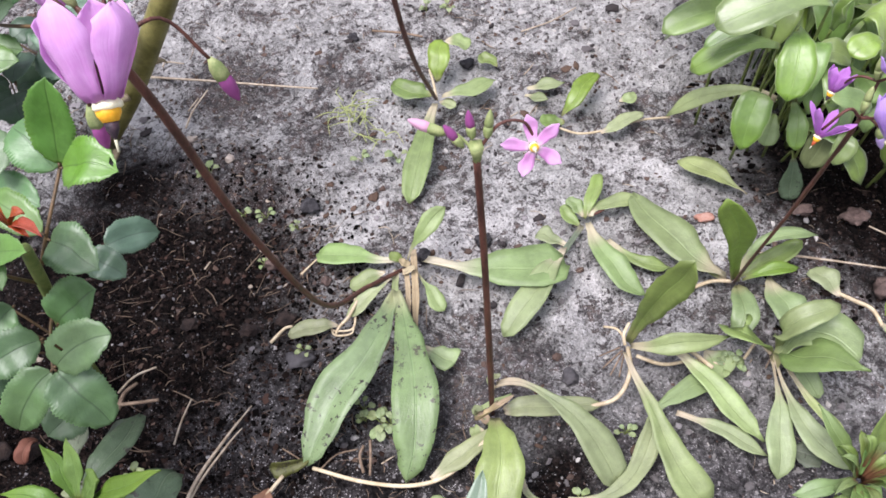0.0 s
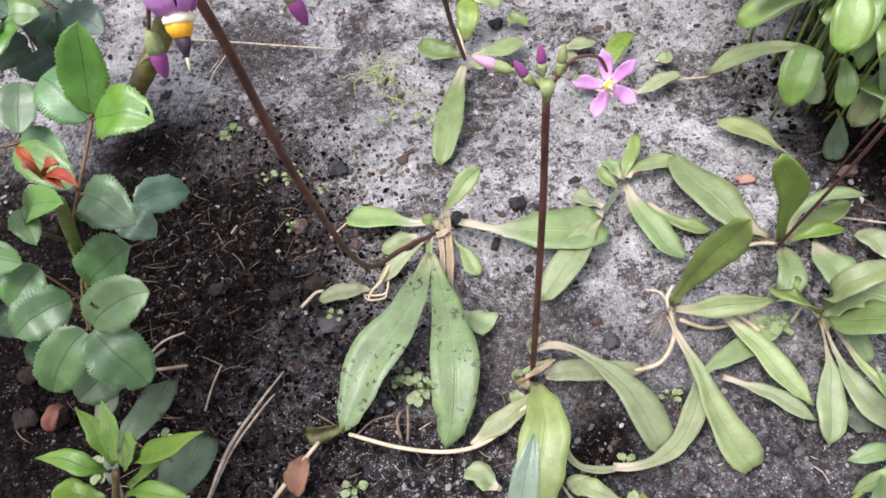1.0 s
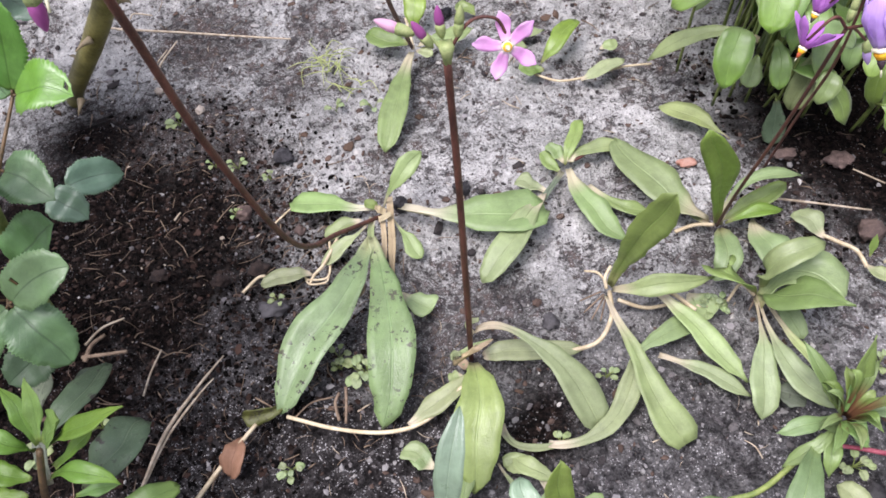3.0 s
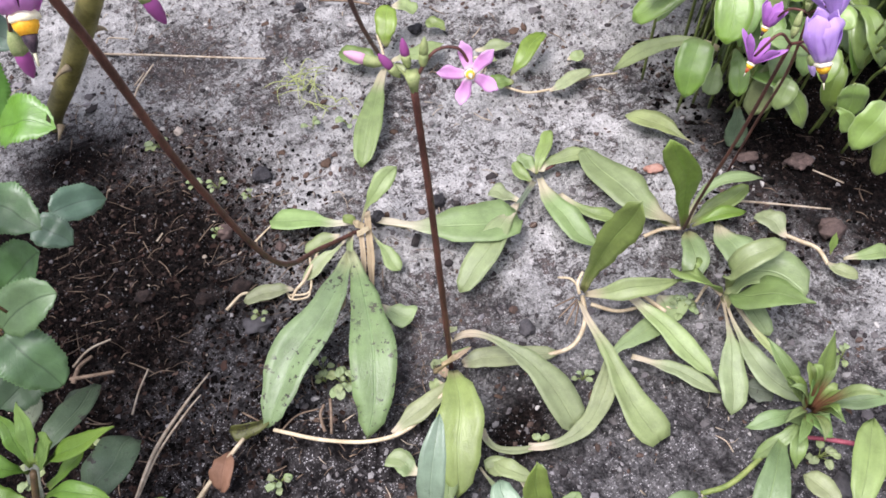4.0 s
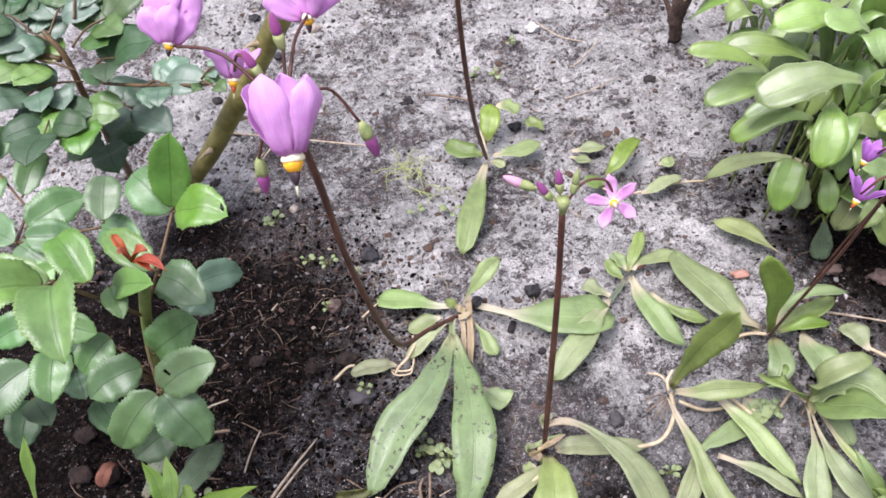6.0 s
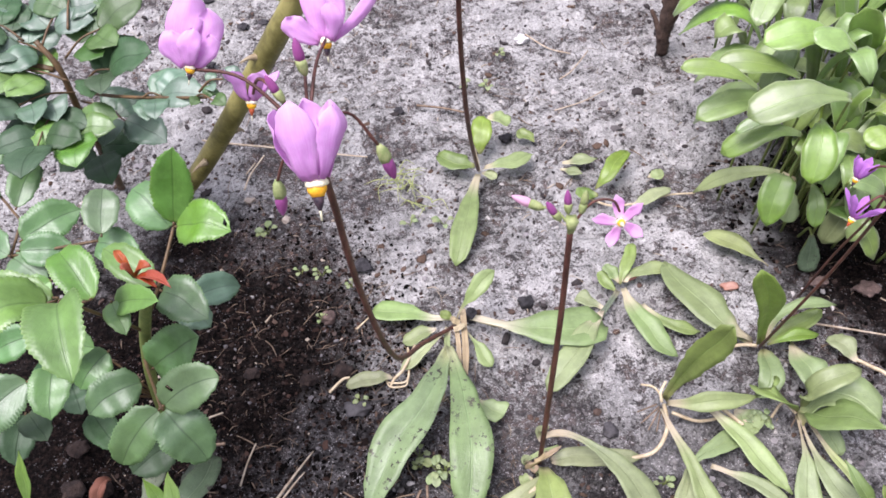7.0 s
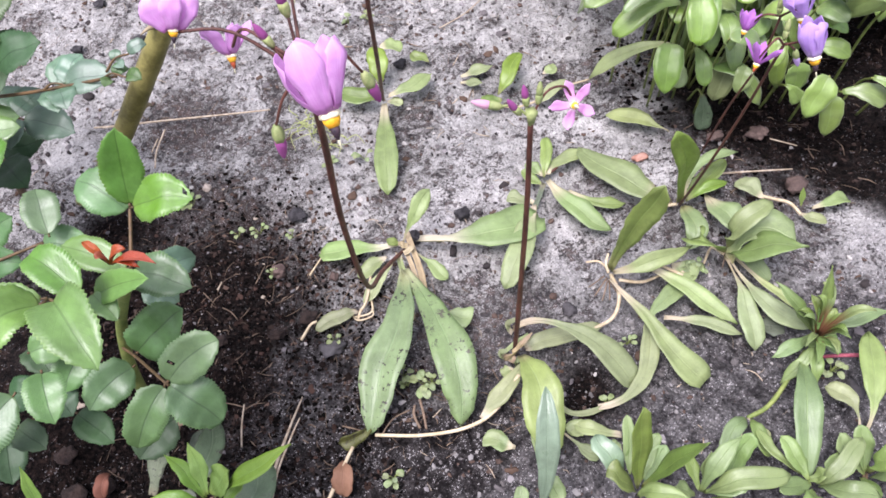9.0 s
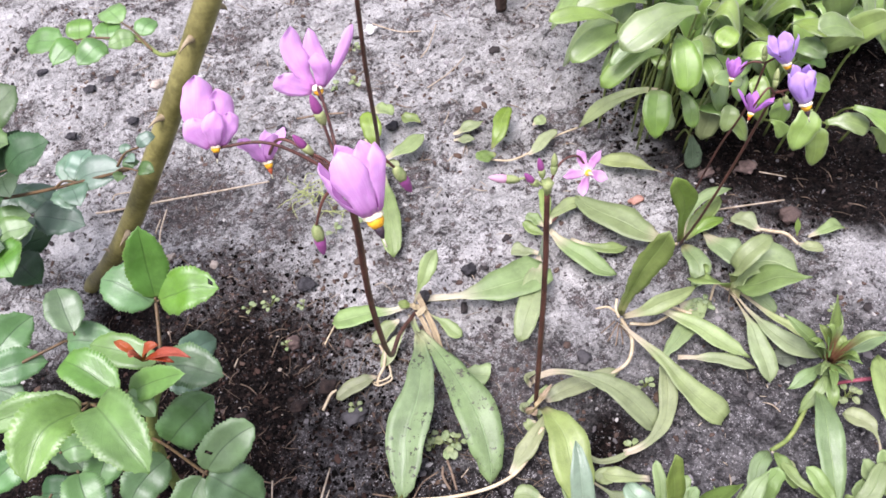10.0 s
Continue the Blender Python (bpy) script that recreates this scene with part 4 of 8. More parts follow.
blade(plant, (0.1057, 0.3526, 0.0100), (0.0904, 0.3348, 0.0090), (0.0793, 0.3195, 0.0080), 0.0050, "petiole", "leaf_grey", name='petiole')
blade(plant, (0.0898, 0.3359, 0.0090), (0.0607, 0.2981, 0.0180), (0.0327, 0.2725, 0.0050), 0.0207, "oval", "leaf_pale")
blade(plant, (0.1127, 0.3589, 0.0120), (0.1262, 0.3676, 0.0140), (0.1577, 0.3649, 0.0100), 0.0137, "strap", "leaf")
blade(plant, (0.1221, 0.3383, 0.0080), (0.1378, 0.3138, 0.0120), (0.1606, 0.3068, 0.0080), 0.0128, "strap", "leaf")
blade(plant, (0.0916, 0.3395, 0.0060), (0.0817, 0.3468, 0.0055), (0.0717, 0.3541, 0.0050), 0.0149, "blunt", "leaf_pale")
tube("petiole", ((0.1126, 0.3612, 0.0100), (0.1209, 0.3620, 0.0120), (0.1315, 0.3702, 0.0100)), (0.0012, 0.001), "stalk", plant)
blade(plant, (0.1972, 0.2962, 0.0080), (0.1669, 0.3175, 0.0220), (0.1560, 0.3757, 0.0120), 0.0316, "long", "leaf")

plant = thing("primrose_plant", (0.1187, 0.2551, 0.0000), "uprooted-looking rosette with bare roots and limp leaves", "plant", "flowering rosettes in the bed")
blade(plant, (0.1157, 0.2505, 0.0120), (0.1266, 0.2472, 0.0700), (0.1397, 0.2382, 0.1187), 0.0200, "tongue", "leaf_fresh", face=(-0.1, -0.5, 0.85), cup=0.5, wave=0.2, teeth=6)
blade(plant, (0.1125, 0.2423, 0.0120), (0.1172, 0.1938, 0.0220), (0.1346, 0.1401, 0.0050), 0.0235, "wedge", "leaf_arching", cup=0.22, rows=22)
blade(plant, (0.1168, 0.2473, 0.0120), (0.1389, 0.2341, 0.0320), (0.1798, 0.2397, 0.0260), 0.0145, "lance", "leaf", roll=35)
blade(plant, (0.1436, 0.2419, 0.0100), (0.1561, 0.2159, 0.0180), (0.1831, 0.1724, 0.0080), 0.0166, "strap", "leaf_arching", rows=20)
blade(plant, (0.1351, 0.1982, 0.0080), (0.1562, 0.1837, 0.0120), (0.1835, 0.1651, 0.0060), 0.0126, "strap", "leaf_arching")
blade(plant, (0.1656, 0.2390, 0.0080), (0.1707, 0.2294, 0.0070), (0.1758, 0.2197, 0.0060), 0.0222, "oval", "leaf")
tube("petiole", ((0.1152, 0.2474, 0.0100), (0.1112, 0.2267, 0.0140), (0.0996, 0.2132, 0.0080), (0.0793, 0.2103, 0.0060)), (0.0016, 0.0015, 0.0014), "petiole", plant)
tube("petiole", ((0.1196, 0.2415, 0.0080), (0.1362, 0.2332, 0.0070), (0.1570, 0.2338, 0.0060), (0.1760, 0.2286, 0.0050)), (0.0014, 0.0012, 0.001), "petiole", plant)
tube("petiole", ((0.1350, 0.2438, 0.0090), (0.1520, 0.2400, 0.0120), (0.1655, 0.2240, 0.0120)), (0.0014, 0.0015), "petiole", plant)
tube("petiole", ((0.1149, 0.2519, 0.0120), (0.1098, 0.2590, 0.0160), (0.1027, 0.2656, 0.0100)), (0.001, 0.0008), "petiole", plant)
tube("petiole", ((0.1128, 0.2476, 0.0140), (0.1125, 0.2526, 0.0200), (0.1176, 0.2593, 0.0220)), (0.0012, 0.001), "petiole", plant)
tube("root", ((0.1111, 0.2459, 0.0100), (0.0972, 0.2374, 0.0060), (0.0985, 0.2400, 0.0010)), (0.0007, 0.0004), "fibre", plant, sides=5)
tube("root", ((0.1106, 0.2438, 0.0100), (0.1007, 0.2318, 0.0060), (0.1020, 0.2344, 0.0010)), (0.0007, 0.0004), "fibre", plant, sides=5)
tube("root", ((0.1116, 0.2429, 0.0090), (0.1058, 0.2298, 0.0060), (0.1071, 0.2324, 0.0010)), (0.0007, 0.0004), "fibre", plant, sides=5)
tube("root", ((0.1098, 0.2482, 0.0100), (0.0967, 0.2460, 0.0060), (0.0979, 0.2488, 0.0010)), (0.0007, 0.0004), "fibre", plant, sides=5)
tube("root", ((0.1124, 0.2425, 0.0080), (0.1134, 0.2308, 0.0060), (0.1149, 0.2334, 0.0010)), (0.0007, 0.0004), "fibre", plant, sides=5)

plant = thing("primrose_plant", (0.2022, 0.2929, 0.0000), "green rosette with a stalk of small violet flowers", "plant", "flowering rosettes in the bed")
blade(plant, (0.2004, 0.2894, 0.0100), (0.1840, 0.2772, 0.0750), (0.1687, 0.2720, 0.1303), 0.0190, "tongue", "leaf_fresh", face=(-0.2, -0.6, 0.75), cup=0.45, wave=0.18)
blade(plant, (0.2023, 0.2891, 0.0100), (0.2180, 0.2976, 0.0400), (0.2539, 0.2991, 0.0400), 0.0141, "strap", "leaf", roll=-20)
blade(plant, (0.2049, 0.2911, 0.0100), (0.2276, 0.2978, 0.0175), (0.2503, 0.3044, 0.0250), 0.0141, "oval", "leaf_fresh")
blade(plant, (0.2008, 0.2846, 0.0100), (0.1962, 0.2571, 0.0140), (0.1863, 0.2509, 0.0050), 0.0180, "round", "leaf_yellow")
blade(plant, (0.1957, 0.2916, 0.0080), (0.1845, 0.3016, 0.0100), (0.1842, 0.3172, 0.0060), 0.0056, "petiole", "leaf_pale", name='petiole')
blade(plant, (0.2339, 0.3636, 0.0080), (0.2179, 0.3778, 0.0140), (0.1900, 0.4028, 0.0080), 0.0204, "spoon", "leaf_pale")
tube("petiole", ((0.1718, 0.2895, 0.0060), (0.1859, 0.2917, 0.0080), (0.1990, 0.2896, 0.0080)), (0.0014, 0.0014), "petiole", plant)
blade(plant, (0.2060, 0.2885, 0.0100), (0.2251, 0.2864, 0.0220), (0.2462, 0.2890, 0.0140), 0.0116, "lance", "leaf_fresh")
blade(plant, (0.2254, 0.2880, 0.0100), (0.2230, 0.2581, 0.0200), (0.2394, 0.2412, 0.0080), 0.0254, "oval", "leaf")
STALK3 = ((0.1996, 0.2871, 0.0100), (0.1880, 0.2620, 0.0800), (0.1890, 0.2450, 0.1600), (0.1880, 0.2310, 0.2320))
tube("flower_stalk", STALK3, (0.0011, 0.001, 0.0009), "stalk", plant, "slender dark flower stalk")
shooting_star(plant, (0.1930, 0.2120, 0.2370), (-0.08, 0.5, 0.85), 0.0225, 0.08, "petal_violet", wide=0.5, turn=30, label="pale violet flower with long swept-back petals")
shooting_star(plant, (0.1700, 0.2280, 0.2270), (0.45, 0.3, 0.75), 0.0120, 0.7, "petal_small", "narrow_petal", wide=0.42, turn=10, cone="red_cone", flare=0.3, label="small violet flower with a red beak")
for a, b in (((0.1900, 0.2200, 0.2420), (0.1930, 0.2130, 0.2400)), ((0.1800, 0.2300, 0.2400), (0.1710, 0.2290, 0.2300)), ((0.1960, 0.2360, 0.2260), (0.2040, 0.2360, 0.2180))):
    tube("flower_stem", ((0.1880, 0.2310, 0.2320), a, b), (0.0008, 0.0007, 0.0006), "stalk", plant, sides=6)
bud(plant, (0.2040, 0.2360, 0.2180), (0.3, -0.2, -0.9), 0.0130, "petal_violet", "drooping violet bud")
bud(plant, (0.1890, 0.2330, 0.2340), (0.2, 0.3, 0.9), 0.0120, "calyx", "closed green bud")
plant = thing("primrose_plant", (0.2500, 0.3350, 0.0), "thin dark stalk with violet flowers under the leaf clump", "plant", "flowering rosettes in the bed")
tube("flower_stalk", ((0.2500, 0.3350, 0.0), (0.2450, 0.3150, 0.0800), (0.2350, 0.2900, 0.1500), (0.2240, 0.2750, 0.2070)), (0.0009, 0.0009, 0.0008), "stalk", plant, "slender dark flower stalk")
shooting_star(plant, (0.2290, 0.2630, 0.2130), (-0.1, 0.5, 0.85), 0.0190, 0.4, "petal_violet", wide=0.52, turn=55, label="pale violet flower with swept-back petals")
shooting_star(plant, (0.2110, 0.2880, 0.1900), (0.4, 0.3, 0.9), 0.0135, 0.35, "petal_small", "narrow_petal", wide=0.42, turn=0, label="small half-open violet flower")
for a, b in (((0.2270, 0.2690, 0.2150), (0.2290, 0.2640, 0.2160)), ((0.2170, 0.2820, 0.2050), (0.2120, 0.2870, 0.1930))):
    tube("flower_stem", ((0.2240, 0.2750, 0.2070), a, b), (0.0008, 0.0007, 0.0006), "stalk", plant, sides=6)
bud(plant, (0.2230, 0.2760, 0.2080), (-0.1, 0.1, 0.9), 0.0130, "calyx", "closed green bud")


plant = thing("primrose_plant", (0.2139, 0.2367, -0.0000), "limp rosette of broad torn leaves on dark soil", "plant", "flowering rosettes in the bed")
blade(plant, (0.2105, 0.2322, 0.0120), (0.2110, 0.2306, 0.0480), (0.2402, 0.2360, 0.0550), 0.0168, "oval", "leaf_yellow", cup=0.4)
blade(plant, (0.2115, 0.2299, 0.0120), (0.2142, 0.2121, 0.0380), (0.2387, 0.1895, 0.0611), 0.0284, "lance", "leaf_yellow", cup=0.2, wave=0.2)
blade(plant, (0.2048, 0.2216, 0.0120), (0.2251, 0.2287, 0.0350), (0.2512, 0.2098, 0.0350), 0.0329, "blunt", "leaf_yellow", cup=0.25, wave=0.25)
blade(plant, (0.2063, 0.2307, 0.0120), (0.1871, 0.2340, 0.0320), (0.1808, 0.2404, 0.0300), 0.0292, "oval", "leaf_fresh", roll=25)
blade(plant, (0.2048, 0.2267, 0.0120), (0.1959, 0.1857, 0.0160), (0.1848, 0.1487, 0.0050), 0.0187, "spoon", "leaf_arching", rows=18)
blade(plant, (0.2073, 0.2284, 0.0120), (0.2065, 0.1832, 0.0180), (0.2268, 0.1456, 0.0100), 0.0175, "spoon", "leaf_arching", rows=18)
blade(plant, (0.2098, 0.2302, 0.0120), (0.2188, 0.1863, 0.0160), (0.2319, 0.1638, 0.0120), 0.0086, "strap", "leaf_arching")
blade(plant, (0.2135, 0.2287, 0.0100), (0.2216, 0.2147, 0.0140), (0.2245, 0.1964, 0.0060), 0.0144, "oval", "leaf")
blade(plant, (0.1976, 0.1675, 0.0060), (0.2060, 0.1620, 0.0055), (0.2144, 0.1565, 0.0050), 0.0189, "oval", "leaf_grey")
tube("petiole", ((0.2055, 0.2287, 0.0120), (0.1996, 0.2381, 0.0120), (0.1894, 0.2303, 0.0060)), (0.0013, 0.001), "petiole", plant)
tube("root", ((0.2076, 0.2295, 0.0100), (0.2014, 0.2222, 0.0060), (0.2037, 0.2247, 0.0010)), (0.0007, 0.0004), "fibre", plant, sides=5)
tube("root", ((0.2085, 0.2281, 0.0100), (0.2059, 0.2195, 0.0060), (0.2083, 0.2219, 0.0010)), (0.0007, 0.0004), "fibre", plant, sides=5)

plant = thing("seedling_plant", (0.2927, 0.2478, 0.0000), "small limp seedling with pale stalks on dark soil", "plant")
blade(plant, (0.2667, 0.2657, 0.0100), (0.2609, 0.2783, 0.0120), (0.2580, 0.2912, 0.0100), 0.0185, "oval", "leaf_pale")
tube("petiole", ((0.2658, 0.2685, 0.0100), (0.2759, 0.2618, 0.0080), (0.2857, 0.2547, 0.0060), (0.2877, 0.2416, 0.0050)), (0.0014, 0.0015, 0.0014), "petiole", plant)
blade(plant, (0.2879, 0.2428, 0.0060), (0.2921, 0.2336, 0.0080), (0.3046, 0.2301, 0.0040), 0.0119, "oval", "leaf_pale")
blade(plant, (0.2990, 0.2434, 0.0060), (0.3143, 0.2406, 0.0100), (0.3329, 0.2398, 0.0040), 0.0133, "blunt", "leaf")
blade(plant, (0.2925, 0.2490, 0.0050), (0.2938, 0.2529, 0.0125), (0.2951, 0.2567, 0.0200), 0.0054, "lance", "leaf_fresh")

plant = thing("primrose_plant", (0.0112, 0.5154, 0.0000), "small rosette with a tall thin dark stalk", "plant", "flowering rosettes in the bed")
blade(plant, (0.0095, 0.5000, 0.0100), (-0.0069, 0.4498, 0.0160), (-0.0234, 0.3993, 0.0050), 0.0215, "tongue", "leaf", cup=0.2)
blade(plant, (0.0071, 0.5116, 0.0100), (-0.0060, 0.5127, 0.0140), (-0.0272, 0.5273, 0.0120), 0.0212, "oval", "leaf_fresh")
blade(plant, (0.0155, 0.5069, 0.0100), (0.0352, 0.5059, 0.0160), (0.0647, 0.5187, 0.0100), 0.0187, "strap", "leaf")
blade(plant, (0.0142, 0.5240, 0.0120), (0.0175, 0.5358, 0.0260), (0.0249, 0.5544, 0.0300), 0.0204, "oval", "leaf_fresh")
blade(plant, (0.0249, 0.5544, 0.0300), (0.0360, 0.5525, 0.0280), (0.0471, 0.5506, 0.0260), 0.0182, "oval", "leaf")
blade(plant, (0.0130, 0.5029, 0.0090), (0.0196, 0.4989, 0.0085), (0.0262, 0.4950, 0.0080), 0.0112, "oval", "leaf_pale")
blade(plant, (0.0677, 0.5378, 0.0080), (0.0616, 0.5463, 0.0090), (0.0554, 0.5549, 0.0100), 0.0137, "oval", "leaf_fresh")
tube("petiole", ((0.0112, 0.5056, 0.0080), (0.0098, 0.5224, 0.0140), (0.0080, 0.5361, 0.0160)), (0.0012, 0.001), "petiole", plant)
tube("flower_stalk", ((0.0105, 0.5093, 0.0060), (-0.0040, 0.4350, 0.1200), (-0.0120, 0.3950, 0.2200), (-0.0160, 0.3600, 0.3200), (-0.0180, 0.3400, 0.4000)), (0.0017, 0.0018, 0.0016, 0.0014), "stalk", plant, "tall thin dark stalk")

plant = thing("seedling_plant", (0.1103, 0.4803, 0.0000), "sprawling young plant with pale runners", "plant")
blade(plant, (0.1122, 0.4687, 0.0080), (0.1276, 0.4781, 0.0220), (0.1481, 0.5035, 0.0180), 0.0158, "oval", "leaf_fresh")
blade(plant, (0.0892, 0.5058, 0.0080), (0.1056, 0.5059, 0.0090), (0.1221, 0.5060, 0.0100), 0.0139, "lance", "leaf")
blade(plant, (0.0861, 0.4992, 0.0060), (0.0956, 0.4948, 0.0070), (0.1052, 0.4905, 0.0080), 0.0119, "lance", "leaf")
blade(plant, (0.1404, 0.4466, 0.0060), (0.1551, 0.4481, 0.0100), (0.1779, 0.4595, 0.0100), 0.0134, "oval", "leaf_pale")
blade(plant, (0.1133, 0.4615, 0.0080), (0.1030, 0.4618, 0.0100), (0.0927, 0.4620, 0.0120), 0.0160, "oval", "leaf_fresh")
tube("runner", ((0.1058, 0.4603, 0.0050), (0.1237, 0.4493, 0.0050), (0.1485, 0.4491, 0.0060), (0.1753, 0.4555, 0.0050), (0.2003, 0.4548, 0.0050)), (0.001, 0.001, 0.0009), "petiole", plant)
blade(plant, (0.1638, 0.4803, 0.0050), (0.1713, 0.4803, 0.0060), (0.1788, 0.4802, 0.0070), 0.0126, "oval", "leaf_pale")

clump = thing("leaf_clump", (0.3300, 0.5000, 0.0), "dense clump of pale green spoon-shaped leaves over dark soil", "plant")
blade(clump, (0.2400, 0.3830, 0.1480), (0.2320, 0.3620, 0.1506), (0.2241, 0.3411, 0.1292), 0.0240, "tongue", "leaf_clump", face=(-0.35, -0.75, 0.55), wave=0.05, sway=0.1, cup=0.16)
tube("leaf_stalk", ((0.2520, 0.4130, 0.0), (0.2490, 0.4010, 0.0962), (0.2400, 0.3830, 0.1480)), (0.0012, 0.0011, 0.001), "green_stem", clump, sides=6)
blade(clump, (0.2240, 0.3760, 0.1040), (0.2172, 0.3646, 0.0950), (0.2104, 0.3532, 0.0741), 0.0245, "round", "leaf_clump", face=(-0.35, -0.75, 0.55), wave=0.05, sway=0.1, cup=0.22)
tube("leaf_stalk", ((0.2360, 0.4060, 0.0), (0.2330, 0.3940, 0.0676), (0.2240, 0.3760, 0.1040)), (0.0012, 0.0011, 0.001), "green_stem", clump, sides=6)
blade(clump, (0.2560, 0.3840, 0.0800), (0.2546, 0.3699, 0.0793), (0.2532, 0.3558, 0.0626), 0.0145, "tongue", "leaf_clump", face=(-0.35, -0.75, 0.55), wave=0.05, sway=0.1, cup=0.19)
tube("leaf_stalk", ((0.2680, 0.4140, 0.0), (0.2650, 0.4020, 0.0520), (0.2560, 0.3840, 0.0800)), (0.0012, 0.0011, 0.001), "green_stem", clump, sides=6)
blade(clump, (0.2500, 0.3750, 0.1740), (0.2150, 0.3744, 0.1810), (0.1800, 0.3738, 0.1680), 0.0300, "tongue", "leaf_clump", face=(-0.15, -0.3, 0.94), wave=0.05, sway=0.1, cup=0.23)
tube("leaf_stalk", ((0.2620, 0.4050, 0.0), (0.2590, 0.3930, 0.1131), (0.2500, 0.3750, 0.1740)), (0.0012, 0.0011, 0.001), "green_stem", clump, sides=6)
blade(clump, (0.2420, 0.4300, 0.1220), (0.2036, 0.4237, 0.1378), (0.1652, 0.4175, 0.1295), 0.0225, "tongue", "leaf_clump", face=(-0.15, -0.3, 0.94), wave=0.05, sway=0.1, cup=0.23)
tube("leaf_stalk", ((0.2540, 0.4600, 0.0), (0.2510, 0.4480, 0.0793), (0.2420, 0.4300, 0.1220)), (0.0012, 0.0011, 0.001), "green_stem", clump, sides=6)
blade(clump, (0.2350, 0.3900, 0.1300), (0.2081, 0.3937, 0.1310), (0.1812, 0.3974, 0.1119), 0.0205, "tongue", "leaf_clump", face=(-0.15, -0.3, 0.94), wave=0.05, sway=0.1, cup=0.13)
tube("leaf_stalk", ((0.2470, 0.4200, 0.0), (0.2440, 0.4080, 0.0845), (0.2350, 0.3900, 0.1300)), (0.0012, 0.0011, 0.001), "green_stem", clump, sides=6)
blade(clump, (0.2330, 0.3980, 0.1400), (0.2088, 0.3949, 0.1459), (0.1846, 0.3917, 0.1358), 0.0100, "tongue", "leaf_clump", face=(-0.15, -0.3, 0.94), wave=0.05, sway=0.1, cup=0.12)
tube("leaf_stalk", ((0.2450, 0.4280, 0.0), (0.2420, 0.4160, 0.0910), (0.2330, 0.3980, 0.1400)), (0.0012, 0.0011, 0.001), "green_stem", clump, sides=6)
blade(clump, (0.2580, 0.4080, 0.0600), (0.2230, 0.4214, 0.0621), (0.1880, 0.4347, 0.0283), 0.0150, "strap", "leaf_pale", face=(-0.15, -0.3, 0.94), wave=0.05, sway=0.1, cup=0.27)
tube("leaf_stalk", ((0.2700, 0.4380, 0.0), (0.2670, 0.4260, 0.0390), (0.2580, 0.4080, 0.0600)), (0.0012, 0.0011, 0.001), "green_stem", clump, sides=6)
blade(clump, (0.2080, 0.4180, 0.1520), (0.1780, 0.4220, 0.1700), (0.1480, 0.4260, 0.1720), 0.0155, "tongue", "leaf_clump", face=(-0.15, -0.3, 0.94), wave=0.05, sway=0.1, cup=0.17)
tube("leaf_stalk", ((0.2200, 0.4480, 0.0), (0.2170, 0.4360, 0.0988), (0.2080, 0.4180, 0.1520)), (0.0012, 0.0011, 0.001), "green_stem", clump, sides=6)
blade(clump, (0.2430, 0.4300, 0.1500), (0.2122, 0.4350, 0.1630), (0.1815, 0.4400, 0.1600), 0.0215, "tongue", "leaf_clump", face=(-0.15, -0.3, 0.94), wave=0.05, sway=0.1, cup=0.16)
tube("leaf_stalk", ((0.2550, 0.4600, 0.0), (0.2520, 0.4480, 0.0975), (0.2430, 0.4300, 0.1500)), (0.0012, 0.0011, 0.001), "green_stem", clump, sides=6)
blade(clump, (0.2980, 0.3800, 0.0800), (0.2844, 0.3705, 0.0672), (0.2709, 0.3609, 0.0343), 0.0225, "tongue", "leaf_pale", face=(-0.35, -0.75, 0.55), wave=0.05, sway=0.1, cup=0.30)
tube("leaf_stalk", ((0.3100, 0.4100, 0.0), (0.3070, 0.3980, 0.0520), (0.2980, 0.3800, 0.0800)), (0.0012, 0.0011, 0.001), "green_stem", clump, sides=6)
blade(clump, (0.2625, 0.3676, 0.0387), (0.2638, 0.3619, 0.0244), (0.2650, 0.3562, 0.0040), 0.0170, "tongue", "leaf_mud", face=(-0.35, -0.75, 0.55), wave=0.05, sway=0.1, cup=0.20)
tube("leaf_stalk", ((0.2745, 0.3976, 0.0), (0.2715, 0.3856, 0.0252), (0.2625, 0.3676, 0.0387)), (0.0012, 0.0011, 0.001), "green_stem", clump, sides=6)
blade(clump, (0.2790, 0.4430, 0.1650), (0.2460, 0.4420, 0.1790), (0.2130, 0.4410, 0.1750), 0.0270, "tongue", "leaf_clump", face=(-0.15, -0.3, 0.94), wave=0.05, sway=0.1, cup=0.27)
tube("leaf_stalk", ((0.2910, 0.4730, 0.0), (0.2880, 0.4610, 0.1073), (0.2790, 0.4430, 0.1650)), (0.0012, 0.0011, 0.001), "green_stem", clump, sides=6)
blade(clump, (0.2780, 0.4280, 0.1720), (0.2590, 0.4255, 0.1850), (0.2400, 0.4230, 0.1860), 0.0230, "tongue", "leaf_clump", face=(-0.15, -0.3, 0.94), wave=0.05, sway=0.1, cup=0.21)
tube("leaf_stalk", ((0.2900, 0.4580, 0.0), (0.2870, 0.4460, 0.1118), (0.2780, 0.4280, 0.1720)), (0.0012, 0.0011, 0.001), "green_stem", clump, sides=6)
blade(clump, (0.3240, 0.4640, 0.1000), (0.3005, 0.4510, 0.1560), (0.2770, 0.4380, 0.2000), 0.0255, "tongue", "leaf_clump", face=(-0.4, -0.8, 0.2), wave=0.05, sway=0.1, cup=0.24)
tube("leaf_stalk", ((0.3360, 0.4940, 0.0), (0.3330, 0.4820, 0.0650), (0.3240, 0.4640, 0.1000)), (0.0012, 0.0011, 0.001), "green_stem", clump, sides=6)
